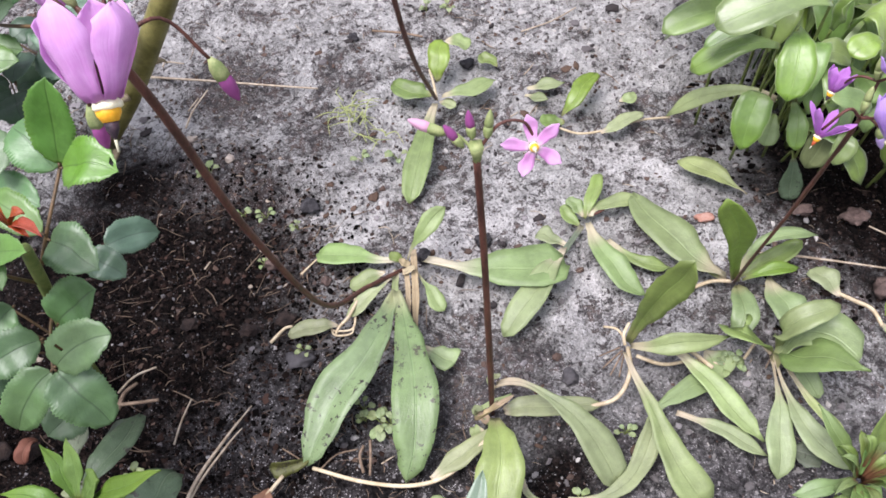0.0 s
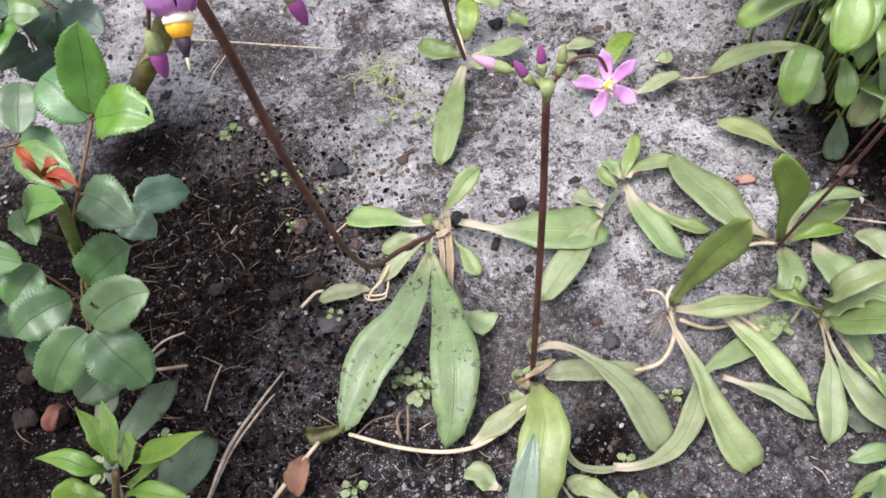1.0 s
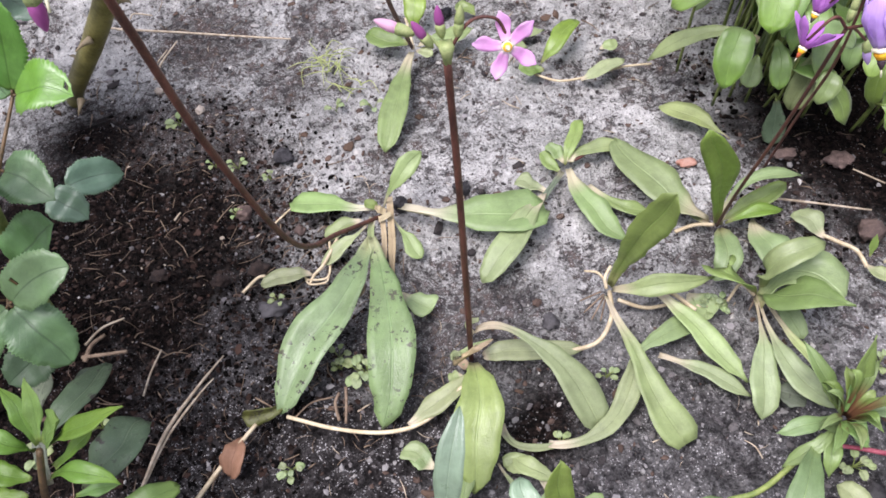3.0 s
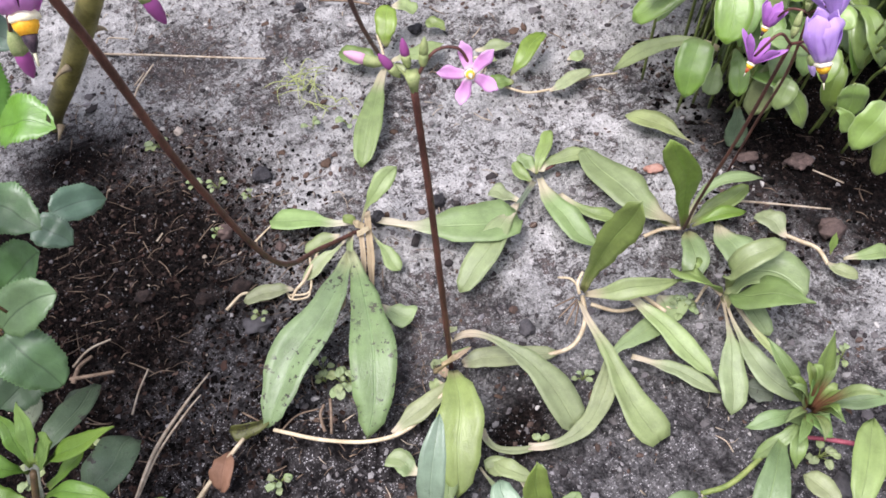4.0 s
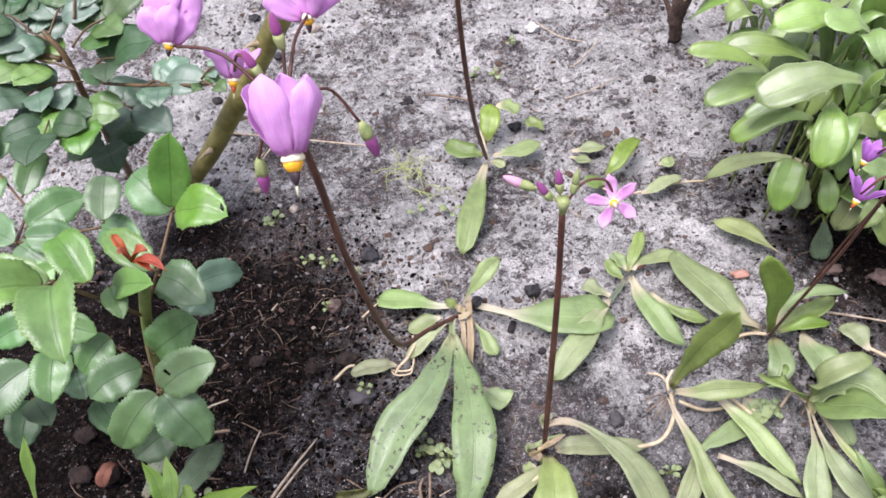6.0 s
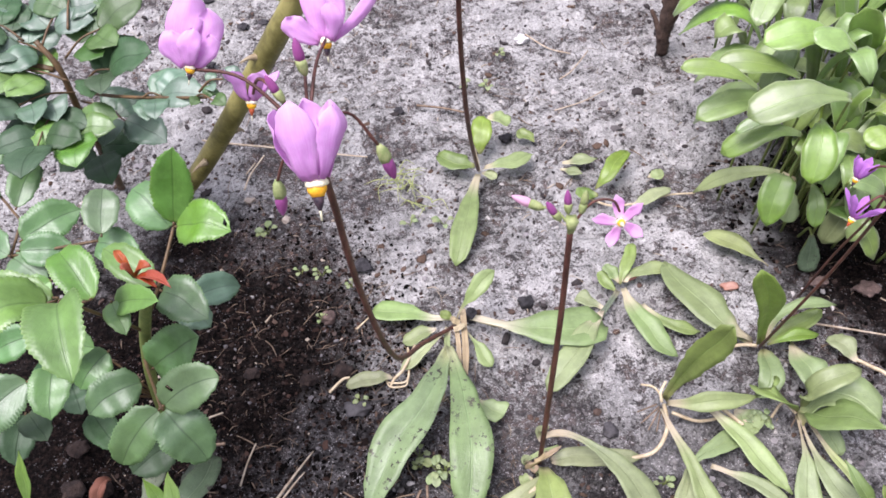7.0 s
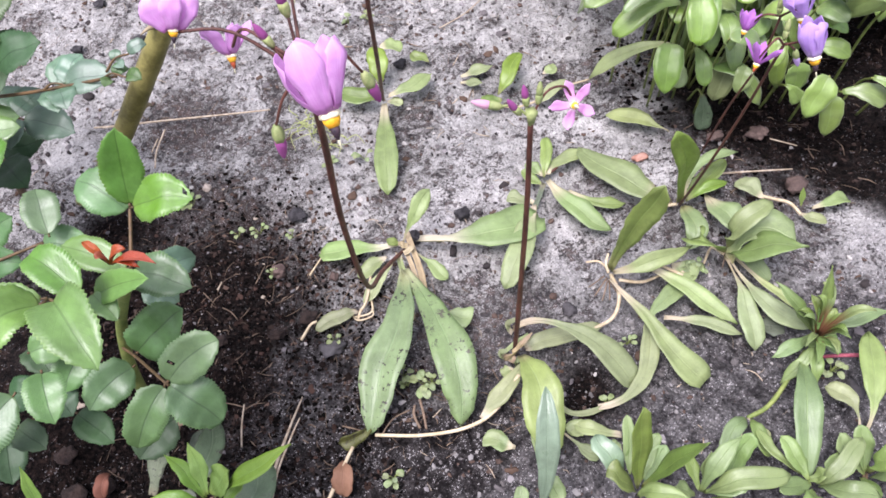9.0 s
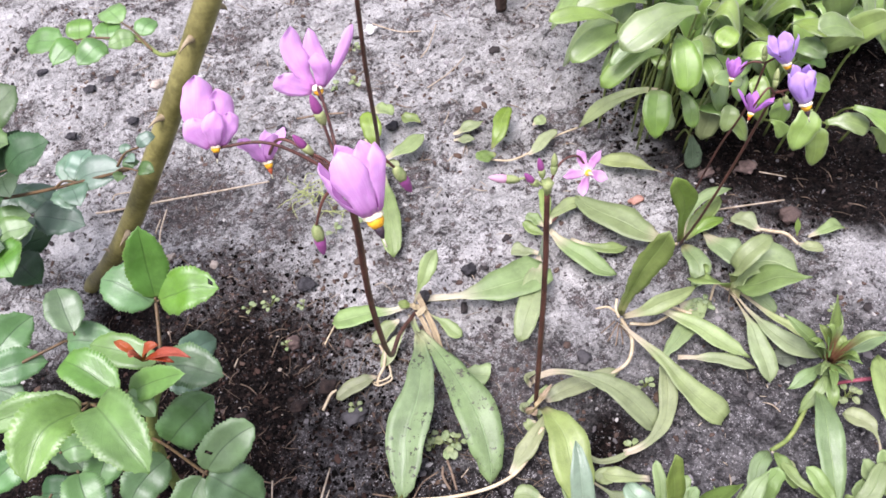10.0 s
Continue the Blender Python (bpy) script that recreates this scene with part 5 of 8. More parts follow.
blade(clump, (0.2760, 0.5520, 0.1700), (0.2475, 0.5110, 0.1820), (0.2190, 0.4700, 0.1700), 0.0230, "tongue", "leaf_clump", face=(-0.15, -0.3, 0.94), wave=0.05, sway=0.1, cup=0.15)
tube("leaf_stalk", ((0.2880, 0.5820, 0.0), (0.2850, 0.5700, 0.1105), (0.2760, 0.5520, 0.1700)), (0.0012, 0.0011, 0.001), "green_stem", clump, sides=6)
blade(clump, (0.3100, 0.5040, 0.1500), (0.2865, 0.4810, 0.1690), (0.2630, 0.4580, 0.1720), 0.0130, "tongue", "leaf_clump", face=(-0.15, -0.3, 0.94), wave=0.05, sway=0.1, cup=0.23)
tube("leaf_stalk", ((0.3220, 0.5340, 0.0), (0.3190, 0.5220, 0.0975), (0.3100, 0.5040, 0.1500)), (0.0012, 0.0011, 0.001), "green_stem", clump, sides=6)
blade(clump, (0.2730, 0.3990, 0.1300), (0.2715, 0.3920, 0.1505), (0.2700, 0.3850, 0.1650), 0.0175, "blunt", "leaf_clump", face=(-0.2, -0.4, 0.9), wave=0.05, sway=0.1, cup=0.28)
tube("leaf_stalk", ((0.2850, 0.4290, 0.0), (0.2820, 0.4170, 0.0845), (0.2730, 0.3990, 0.1300)), (0.0012, 0.0011, 0.001), "green_stem", clump, sides=6)
blade(clump, (0.3240, 0.3360, 0.0780), (0.3245, 0.3330, 0.0680), (0.3250, 0.3300, 0.0500), 0.0200, "round", "leaf_clump", face=(-0.35, -0.75, 0.55), wave=0.05, sway=0.1, cup=0.21)
tube("leaf_stalk", ((0.3360, 0.3660, 0.0), (0.3330, 0.3540, 0.0507), (0.3240, 0.3360, 0.0780)), (0.0012, 0.0011, 0.001), "green_stem", clump, sides=6)
blade(clump, (0.3310, 0.3080, 0.0850), (0.3220, 0.3030, 0.0750), (0.3130, 0.2980, 0.0550), 0.0240, "round", "leaf_clump", face=(-0.35, -0.75, 0.55), wave=0.05, sway=0.1, cup=0.25)
tube("leaf_stalk", ((0.3430, 0.3380, 0.0), (0.3400, 0.3260, 0.0553), (0.3310, 0.3080, 0.0850)), (0.0012, 0.0011, 0.001), "green_stem", clump, sides=6)
blade(clump, (0.3440, 0.3060, 0.0600), (0.3415, 0.3000, 0.0470), (0.3390, 0.2940, 0.0260), 0.0195, "round", "leaf_clump", face=(-0.35, -0.75, 0.55), wave=0.05, sway=0.1, cup=0.24)
tube("leaf_stalk", ((0.3560, 0.3360, 0.0), (0.3530, 0.3240, 0.0390), (0.3440, 0.3060, 0.0600)), (0.0012, 0.0011, 0.001), "green_stem", clump, sides=6)
blade(clump, (0.3530, 0.3070, 0.0600), (0.3670, 0.2960, 0.0635), (0.3810, 0.2850, 0.0550), 0.0195, "tongue", "leaf_clump", face=(0, -0.5, 0.86), wave=0.05, sway=0.1, cup=0.13)
tube("leaf_stalk", ((0.3650, 0.3370, 0.0), (0.3620, 0.3250, 0.0390), (0.3530, 0.3070, 0.0600)), (0.0012, 0.0011, 0.001), "green_stem", clump, sides=6)
blade(clump, (0.3710, 0.3000, 0.0750), (0.3870, 0.2785, 0.0680), (0.4030, 0.2570, 0.0450), 0.0200, "tongue", "leaf_clump", face=(-0.2, -0.5, 0.85), wave=0.05, sway=0.1, cup=0.26)
tube("leaf_stalk", ((0.3830, 0.3300, 0.0), (0.3800, 0.3180, 0.0488), (0.3710, 0.3000, 0.0750)), (0.0012, 0.0011, 0.001), "green_stem", clump, sides=6)
blade(clump, (0.3890, 0.2900, 0.0500), (0.4005, 0.2840, 0.0390), (0.4120, 0.2780, 0.0200), 0.0155, "tongue", "leaf_clump", face=(-0.3, -0.6, 0.7), wave=0.05, sway=0.1, cup=0.23)
tube("leaf_stalk", ((0.4010, 0.3200, 0.0), (0.3980, 0.3080, 0.0325), (0.3890, 0.2900, 0.0500)), (0.0012, 0.0011, 0.001), "green_stem", clump, sides=6)
blade(clump, (0.3360, 0.3310, 0.0950), (0.3460, 0.3240, 0.0965), (0.3560, 0.3170, 0.0900), 0.0165, "round", "leaf_clump", face=(-0.2, -0.5, 0.85), wave=0.05, sway=0.1, cup=0.17)
tube("leaf_stalk", ((0.3480, 0.3610, 0.0), (0.3450, 0.3490, 0.0618), (0.3360, 0.3310, 0.0950)), (0.0012, 0.0011, 0.001), "green_stem", clump, sides=6)
blade(clump, (0.3370, 0.3500, 0.1200), (0.3395, 0.3360, 0.1265), (0.3420, 0.3220, 0.1250), 0.0190, "round", "leaf_clump", face=(-0.2, -0.4, 0.9), wave=0.05, sway=0.1, cup=0.13)
tube("leaf_stalk", ((0.3490, 0.3800, 0.0), (0.3460, 0.3680, 0.0780), (0.3370, 0.3500, 0.1200)), (0.0012, 0.0011, 0.001), "green_stem", clump, sides=6)
blade(clump, (0.3390, 0.3450, 0.1100), (0.3475, 0.3370, 0.1105), (0.3560, 0.3290, 0.1050), 0.0125, "round", "leaf_clump", face=(-0.2, -0.4, 0.9), wave=0.05, sway=0.1, cup=0.28)
tube("leaf_stalk", ((0.3510, 0.3750, 0.0), (0.3480, 0.3630, 0.0715), (0.3390, 0.3450, 0.1100)), (0.0012, 0.0011, 0.001), "green_stem", clump, sides=6)
blade(clump, (0.3450, 0.3670, 0.1270), (0.3450, 0.3465, 0.1395), (0.3450, 0.3260, 0.1420), 0.0200, "tongue", "leaf_clump", face=(-0.15, -0.3, 0.94), wave=0.05, sway=0.1, cup=0.21)
tube("leaf_stalk", ((0.3570, 0.3970, 0.0), (0.3540, 0.3850, 0.0825), (0.3450, 0.3670, 0.1270)), (0.0012, 0.0011, 0.001), "green_stem", clump, sides=6)
blade(clump, (0.3620, 0.3100, 0.1450), (0.3400, 0.3140, 0.1610), (0.3180, 0.3180, 0.1650), 0.0225, "tongue", "leaf_clump", face=(-0.15, -0.3, 0.94), wave=0.05, sway=0.1, cup=0.25)
tube("leaf_stalk", ((0.3740, 0.3400, 0.0), (0.3710, 0.3280, 0.0943), (0.3620, 0.3100, 0.1450)), (0.0012, 0.0011, 0.001), "green_stem", clump, sides=6)
blade(clump, (0.3390, 0.3450, 0.1000), (0.3555, 0.3225, 0.1405), (0.3720, 0.3000, 0.1650), 0.0225, "tongue", "leaf_clump", face=(-0.4, -0.6, 0.6), wave=0.05, sway=0.1, cup=0.28)
tube("leaf_stalk", ((0.3510, 0.3750, 0.0), (0.3480, 0.3630, 0.0650), (0.3390, 0.3450, 0.1000)), (0.0012, 0.0011, 0.001), "green_stem", clump, sides=6)
blade(clump, (0.3740, 0.3450, 0.1200), (0.3595, 0.3400, 0.1610), (0.3450, 0.3350, 0.1900), 0.0285, "tongue", "leaf_clump", face=(-0.4, -0.7, 0.4), wave=0.05, sway=0.1, cup=0.25)
tube("leaf_stalk", ((0.3860, 0.3750, 0.0), (0.3830, 0.3630, 0.0780), (0.3740, 0.3450, 0.1200)), (0.0012, 0.0011, 0.001), "green_stem", clump, sides=6)
blade(clump, (0.4120, 0.2670, 0.0800), (0.4005, 0.2720, 0.0790), (0.3890, 0.2770, 0.0700), 0.0190, "round", "leaf_clump", face=(-0.15, -0.3, 0.94), wave=0.05, sway=0.1, cup=0.29)
tube("leaf_stalk", ((0.4240, 0.2970, 0.0), (0.4210, 0.2850, 0.0520), (0.4120, 0.2670, 0.0800)), (0.0012, 0.0011, 0.001), "green_stem", clump, sides=6)
blade(clump, (0.3160, 0.3320, 0.0600), (0.3215, 0.3270, 0.0555), (0.3270, 0.3220, 0.0450), 0.0135, "blunt", "leaf_clump", face=(-0.35, -0.75, 0.55), wave=0.05, sway=0.1, cup=0.19)
tube("leaf_stalk", ((0.3280, 0.3620, 0.0), (0.3250, 0.3500, 0.0390), (0.3160, 0.3320, 0.0600)), (0.0012, 0.0011, 0.001), "green_stem", clump, sides=6)
blade(clump, (0.2860, 0.3520, 0.0760), (0.2810, 0.3470, 0.0700), (0.2760, 0.3420, 0.0580), 0.0160, "round", "leaf_clump", face=(-0.35, -0.75, 0.55), wave=0.05, sway=0.1, cup=0.26)
tube("leaf_stalk", ((0.2980, 0.3820, 0.0), (0.2950, 0.3700, 0.0494), (0.2860, 0.3520, 0.0760)), (0.0012, 0.0011, 0.001), "green_stem", clump, sides=6)
blade(clump, (0.2580, 0.3500, 0.1180), (0.2740, 0.3500, 0.1130), (0.2900, 0.3500, 0.1000), 0.0150, "round", "leaf_clump", face=(-0.2, -0.5, 0.85), wave=0.05, sway=0.1, cup=0.20)
tube("leaf_stalk", ((0.2700, 0.3800, 0.0), (0.2670, 0.3680, 0.0767), (0.2580, 0.3500, 0.1180)), (0.0012, 0.0011, 0.001), "green_stem", clump, sides=6)
blade(clump, (0.2850, 0.3830, 0.1150), (0.2720, 0.3835, 0.1240), (0.2590, 0.3840, 0.1250), 0.0190, "round", "leaf_clump", face=(-0.15, -0.3, 0.94), wave=0.05, sway=0.1, cup=0.29)
tube("leaf_stalk", ((0.2970, 0.4130, 0.0), (0.2940, 0.4010, 0.0748), (0.2850, 0.3830, 0.1150)), (0.0012, 0.0011, 0.001), "green_stem", clump, sides=6)
blade(clump, (0.2520, 0.3930, 0.0600), (0.2475, 0.3855, 0.0555), (0.2430, 0.3780, 0.0450), 0.0150, "tongue", "leaf_clump", face=(-0.35, -0.75, 0.55), wave=0.05, sway=0.1, cup=0.28)
tube("leaf_stalk", ((0.2640, 0.4230, 0.0), (0.2610, 0.4110, 0.0390), (0.2520, 0.3930, 0.0600)), (0.0012, 0.0011, 0.001), "green_stem", clump, sides=6)
blade(clump, (0.3000, 0.3680, 0.1150), (0.3060, 0.3570, 0.1215), (0.3120, 0.3460, 0.1200), 0.0190, "round", "leaf_clump", face=(-0.15, -0.3, 0.94), wave=0.05, sway=0.1, cup=0.14)
tube("leaf_stalk", ((0.3120, 0.3980, 0.0), (0.3090, 0.3860, 0.0748), (0.3000, 0.3680, 0.1150)), (0.0012, 0.0011, 0.001), "green_stem", clump, sides=6)
blade(clump, (0.3050, 0.3520, 0.1000), (0.3025, 0.3430, 0.0965), (0.3000, 0.3340, 0.0850), 0.0170, "round", "leaf_clump", face=(-0.35, -0.75, 0.55), wave=0.05, sway=0.1, cup=0.14)
tube("leaf_stalk", ((0.3170, 0.3820, 0.0), (0.3140, 0.3700, 0.0650), (0.3050, 0.3520, 0.1000)), (0.0012, 0.0011, 0.001), "green_stem", clump, sides=6)
blade(clump, (0.2920, 0.3720, 0.1400), (0.2800, 0.3670, 0.1450), (0.2680, 0.3620, 0.1400), 0.0190, "tongue", "leaf_clump", face=(-0.15, -0.3, 0.94), wave=0.05, sway=0.1, cup=0.16)
tube("leaf_stalk", ((0.3040, 0.4020, 0.0), (0.3010, 0.3900, 0.0910), (0.2920, 0.3720, 0.1400)), (0.0012, 0.0011, 0.001), "green_stem", clump, sides=6)
rng = random.Random(11)
for i in range(135):
    # the rest of the clump: arching leaves that fan out from many crowns
    cx, cy = 0.345 + rng.uniform(-0.09, 0.2), 0.5 + rng.uniform(-0.1, 0.2)
    a = rng.uniform(0, 2 * math.pi)
    reach, rise = rng.uniform(0.05, 0.12), rng.uniform(0.06, 0.17)
    out = Vector((math.cos(a), math.sin(a), 0))
    base = Vector((cx, cy, rng.uniform(0.01, 0.06)))
    if out.y < 0 and cy < 0.47 or out.x < 0 and cx < 0.3:
        rise *= 0.75
        reach *= 0.7
    mid = base + out * reach * 0.55 + Vector((0, 0, rise))
    tip = base + out * reach * 1.15 + Vector((0, 0, rise * rng.uniform(0.55, 1.05)))
    blade(clump, base, mid, tip, rng.uniform(0.018, 0.031), rng.choice(("spoon", "tongue", "spoon")), "leaf_clump", wave=0.08, cup=rng.uniform(0.05, 0.3), rows=12)
for i in range(55):
    # shorter rounded leaves along the front and the side of the clump
    cx, cy = 0.25 + 0.36 * rng.random(), 0.385 + 0.16 * rng.random()
    a = radians(rng.uniform(-165, -15) if cx > 0.3 else rng.uniform(-220, -90))
    out = Vector((math.cos(a), math.sin(a), 0))
    base = Vector((cx, cy, rng.uniform(0.03, 0.13)))
    far = rng.uniform(0.035, 0.07)
    mid = base + out * far * 0.55 + Vector((0, 0, rng.uniform(0.008, 0.03)))
    tip = base + out * far + Vector((0, 0, rng.uniform(-0.03, 0.01)))
    blade(clump, base, mid, tip, rng.uniform(0.017, 0.027), rng.choice(("tongue", "round", "spoon")), "leaf_clump", wave=0.08, cup=rng.uniform(-0.1, 0.25), rows=12)
for i in range(85):
    # low round leaves that fill the front of the clump
    base = Vector((rng.uniform(0.265, 0.6), rng.uniform(0.375, 0.47), rng.uniform(0.05, 0.12)))
    out = Vector((rng.uniform(-0.5, 0.5), -1, 0)).normalized()
    far = rng.uniform(0.028, 0.05)
    mid = base + out * far * 0.55 + Vector((0, 0, rng.uniform(0.004, 0.016)))
    tip = base + out * far + Vector((0, 0, rng.uniform(-0.02, 0.006)))
    blade(clump, base, mid, tip, rng.uniform(0.014, 0.021), rng.choice(("tongue", "round")), "leaf_clump", wave=0.05, cup=rng.uniform(0.0, 0.25), rows=10)
    tube("leaf_stalk", ((base.x + rng.uniform(-0.01, 0.02), base.y + 0.03, 0.0), base + Vector((0.004, 0.016, -0.01)), base + out * 0.003), (0.0013, 0.0012, 0.001), "green_stem", clump, sides=5, steps=3)
for i in range(12):
    # leaf stalks in the shade of the clump
    cx, cy = 0.3 + rng.uniform(-0.05, 0.24), 0.43 + rng.uniform(-0.03, 0.15)
    tube("leaf_stalk", ((cx, cy, 0.0), (cx + rng.uniform(-0.01, 0.01), cy - 0.008, 0.05), (cx + rng.uniform(-0.03, 0.03), cy - rng.uniform(0.0, 0.03), 0.1)), (0.0018, 0.0016, 0.0014), "green_stem", clump, sides=6)


rose = thing("rose_bush", (-0.2450, 0.2700, 0.0), "young rose with glossy green leaflets and red shoot tips", "shrub", "roses")
tube("stem", ((-0.2480, 0.2720, 0.0), (-0.2400, 0.2720, 0.0700), (-0.2250, 0.2670, 0.1300), (-0.2000, 0.2450, 0.1950), (-0.1930, 0.2370, 0.2080)), (0.0042, 0.0038, 0.0034, 0.0022), "green_stem", rose, "smooth olive-green stem", rough=0.03)
tube("leaf_stem", ((-0.2120, 0.2570, 0.1620), (-0.1990, 0.2640, 0.1850), (-0.1890, 0.2910, 0.2020), (-0.1870, 0.2960, 0.2080)), (0.0011, 0.001, 0.0009), "rachis", rose, sides=6)
tube("leaf_stem", ((-0.2340, 0.2690, 0.1050), (-0.2200, 0.2430, 0.1280), (-0.2000, 0.2040, 0.1530)), (0.0011, 0.001, 0.0009), "rachis", rose, "reddish leaf stem", sides=6)
tube("leaf_stem", ((-0.2200, 0.2620, 0.1450), (-0.2200, 0.2400, 0.1900), (-0.2260, 0.2220, 0.2320)), (0.0011, 0.001, 0.0009), "rachis", rose, sides=6)
blade(rose, (-0.1878, 0.2920, 0.2057), (-0.1824, 0.2995, 0.2288), (-0.1770, 0.3070, 0.2480), 0.0231, "rose", "rose_bright", face=(0.1, -0.7, 0.7), cup=0.4, wave=0.02, sway=0.08, teeth=21, name='leaflet')
tube("leaf_stem", ((-0.1885, 0.2910, 0.2030), (-0.1878, 0.2920, 0.2057)), (0.0008, 0.0007), "rachis", rose, sides=5, steps=1)
blade(rose, (-0.1905, 0.2905, 0.2030), (-0.2005, 0.3010, 0.2130), (-0.2110, 0.3130, 0.2150), 0.0255, "rose", "rose", face=(-0.15, -0.3, 0.94), cup=0.3, wave=0.02, sway=0.08, teeth=21, name='leaflet')
tube("leaf_stem", ((-0.1885, 0.2910, 0.2030), (-0.1896, 0.2921, 0.2040)), (0.0008, 0.0007), "rachis", rose, sides=5, steps=1)
blade(rose, (-0.1863, 0.2900, 0.2036), (-0.1691, 0.2820, 0.2123), (-0.1520, 0.2740, 0.2130), 0.0258, "rose", "rose_young", face=(0.25, -0.5, 0.83), cup=0.4, wave=0.02, sway=0.08, teeth=21, name='leaflet', holes=((35, 1), (36, 1), (37, 1)))
tube("leaf_stem", ((-0.1885, 0.2910, 0.2030), (-0.1863, 0.2900, 0.2036)), (0.0008, 0.0007), "rachis", rose, sides=5, steps=1)
blade(rose, (-0.1972, 0.2606, 0.1830), (-0.1831, 0.2493, 0.1880), (-0.1690, 0.2380, 0.1830), 0.0243, "rose", "rose", face=(0.25, -0.5, 0.83), cup=0.4, wave=0.02, sway=0.08, teeth=21, name='leaflet')
tube("leaf_stem", ((-0.1990, 0.2620, 0.1830), (-0.1972, 0.2606, 0.1830)), (0.0008, 0.0007), "rachis", rose, sides=5, steps=1)
blade(rose, (-0.2010, 0.2637, 0.1863), (-0.2170, 0.2768, 0.1916), (-0.2330, 0.2900, 0.1910), 0.0193, "rose", "rose_young", face=(0.25, -0.5, 0.83), cup=0.4, wave=0.02, sway=0.08, teeth=21, name='leaflet')
tube("leaf_stem", ((-0.1990, 0.2620, 0.1860), (-0.2010, 0.2637, 0.1863)), (0.0008, 0.0007), "rachis", rose, sides=5, steps=1)
blade(rose, (-0.2029, 0.3050, 0.1172), (-0.1895, 0.3135, 0.1136), (-0.1760, 0.3220, 0.1040), 0.0218, "rose", "rose_blue", face=(0.25, -0.5, 0.83), cup=0.4, wave=0.02, sway=0.08, teeth=21, name='leaflet')
tube("leaf_stem", ((-0.2047, 0.3039, 0.1180), (-0.2029, 0.3050, 0.1172)), (0.0008, 0.0007), "rachis", rose, sides=5, steps=1)
blade(rose, (-0.2117, 0.2979, 0.1191), (-0.2023, 0.2934, 0.1150), (-0.1929, 0.2888, 0.1050), 0.0206, "rose", "rose_blue", face=(0.25, -0.5, 0.83), cup=0.4, wave=0.02, sway=0.08, teeth=21, name='leaflet')
tube("leaf_stem", ((-0.2129, 0.2985, 0.1200), (-0.2117, 0.2979, 0.1191)), (0.0008, 0.0007), "rachis", rose, sides=5, steps=1)
blade(rose, (-0.2150, 0.2275, 0.2240), (-0.2250, 0.2420, 0.2310), (-0.2355, 0.2566, 0.2288), 0.0210, "rose", "rose_young", face=(0.2, -0.35, 0.9), cup=0.6, wave=0.02, sway=0.08, teeth=21, name='leaflet')
tube("leaf_stem", ((-0.2200, 0.2250, 0.2250), (-0.2150, 0.2275, 0.2240)), (0.0008, 0.0007), "rachis", rose, sides=5, steps=1)
blade(rose, (-0.2158, 0.2436, 0.1968), (-0.1984, 0.2323, 0.2139), (-0.1810, 0.2210, 0.2250), 0.0158, "rose", "rose_young", face=(0.25, -0.5, 0.83), cup=0.4, wave=0.02, sway=0.08, teeth=21, name='leaflet')
tube("leaf_stem", ((-0.2180, 0.2450, 0.1950), (-0.2158, 0.2436, 0.1968)), (0.0008, 0.0007), "rachis", rose, sides=5, steps=1)
blade(rose, (-0.2166, 0.2428, 0.1998), (-0.2117, 0.2332, 0.1999), (-0.2069, 0.2236, 0.1960), 0.0130, "rose", "rose_young", face=(0.25, -0.5, 0.83), cup=0.4, wave=0.02, sway=0.08, teeth=21, name='leaflet')
tube("leaf_stem", ((-0.2172, 0.2440, 0.2000), (-0.2166, 0.2428, 0.1998)), (0.0008, 0.0007), "rachis", rose, sides=5, steps=1)
blade(rose, (-0.2200, 0.2110, 0.2440), (-0.2115, 0.1890, 0.2520), (-0.2042, 0.1664, 0.2440), 0.0262, "rose", "rose_young", face=(0.1, -0.35, 0.93), cup=0.75, rows=18, wave=0.02, sway=0.08, teeth=21, name='leaflet')
tube("leaf_stem", ((-0.2260, 0.2220, 0.2330), (-0.2200, 0.2110, 0.2440)), (0.0008, 0.0007), "rachis", rose, sides=5, steps=1)
blade(rose, (-0.2290, 0.2165, 0.2380), (-0.2430, 0.2040, 0.2500), (-0.2560, 0.1880, 0.2450), 0.0262, "rose", "rose_young", face=(0.1, -0.35, 0.93), cup=0.6, wave=0.02, sway=0.08, teeth=21, name='leaflet')
tube("leaf_stem", ((-0.2260, 0.2220, 0.2330), (-0.2290, 0.2165, 0.2380)), (0.0008, 0.0007), "rachis", rose, sides=5, steps=1)
blade(rose, (-0.2300, 0.2236, 0.2331), (-0.2532, 0.2282, 0.2380), (-0.2764, 0.2328, 0.2350), 0.0175, "rose", "rose_young", face=(0.25, -0.5, 0.83), cup=0.4, wave=0.02, sway=0.08, teeth=21, name='leaflet')
tube("leaf_stem", ((-0.2270, 0.2230, 0.2330), (-0.2300, 0.2236, 0.2331)), (0.0008, 0.0007), "rachis", rose, sides=5, steps=1)
blade(rose, (-0.1988, 0.2029, 0.1511), (-0.1895, 0.1942, 0.1426), (-0.1803, 0.1856, 0.1220), 0.0277, "round", "rose", face=(0.25, -0.5, 0.83), cup=0.4, wave=0.02, sway=0.08, teeth=21, name='leaflet')
tube("leaf_stem", ((-0.2000, 0.2040, 0.1530), (-0.1988, 0.2029, 0.1511)), (0.0008, 0.0007), "rachis", rose, sides=5, steps=1)
blade(rose, (-0.1978, 0.2042, 0.1541), (-0.1809, 0.2061, 0.1676), (-0.1640, 0.2080, 0.1710), 0.0246, "round", "rose", face=(0.25, -0.5, 0.83), cup=0.4, wave=0.02, sway=0.08, teeth=21, name='leaflet', holes=((9, 1), (10, 1)))
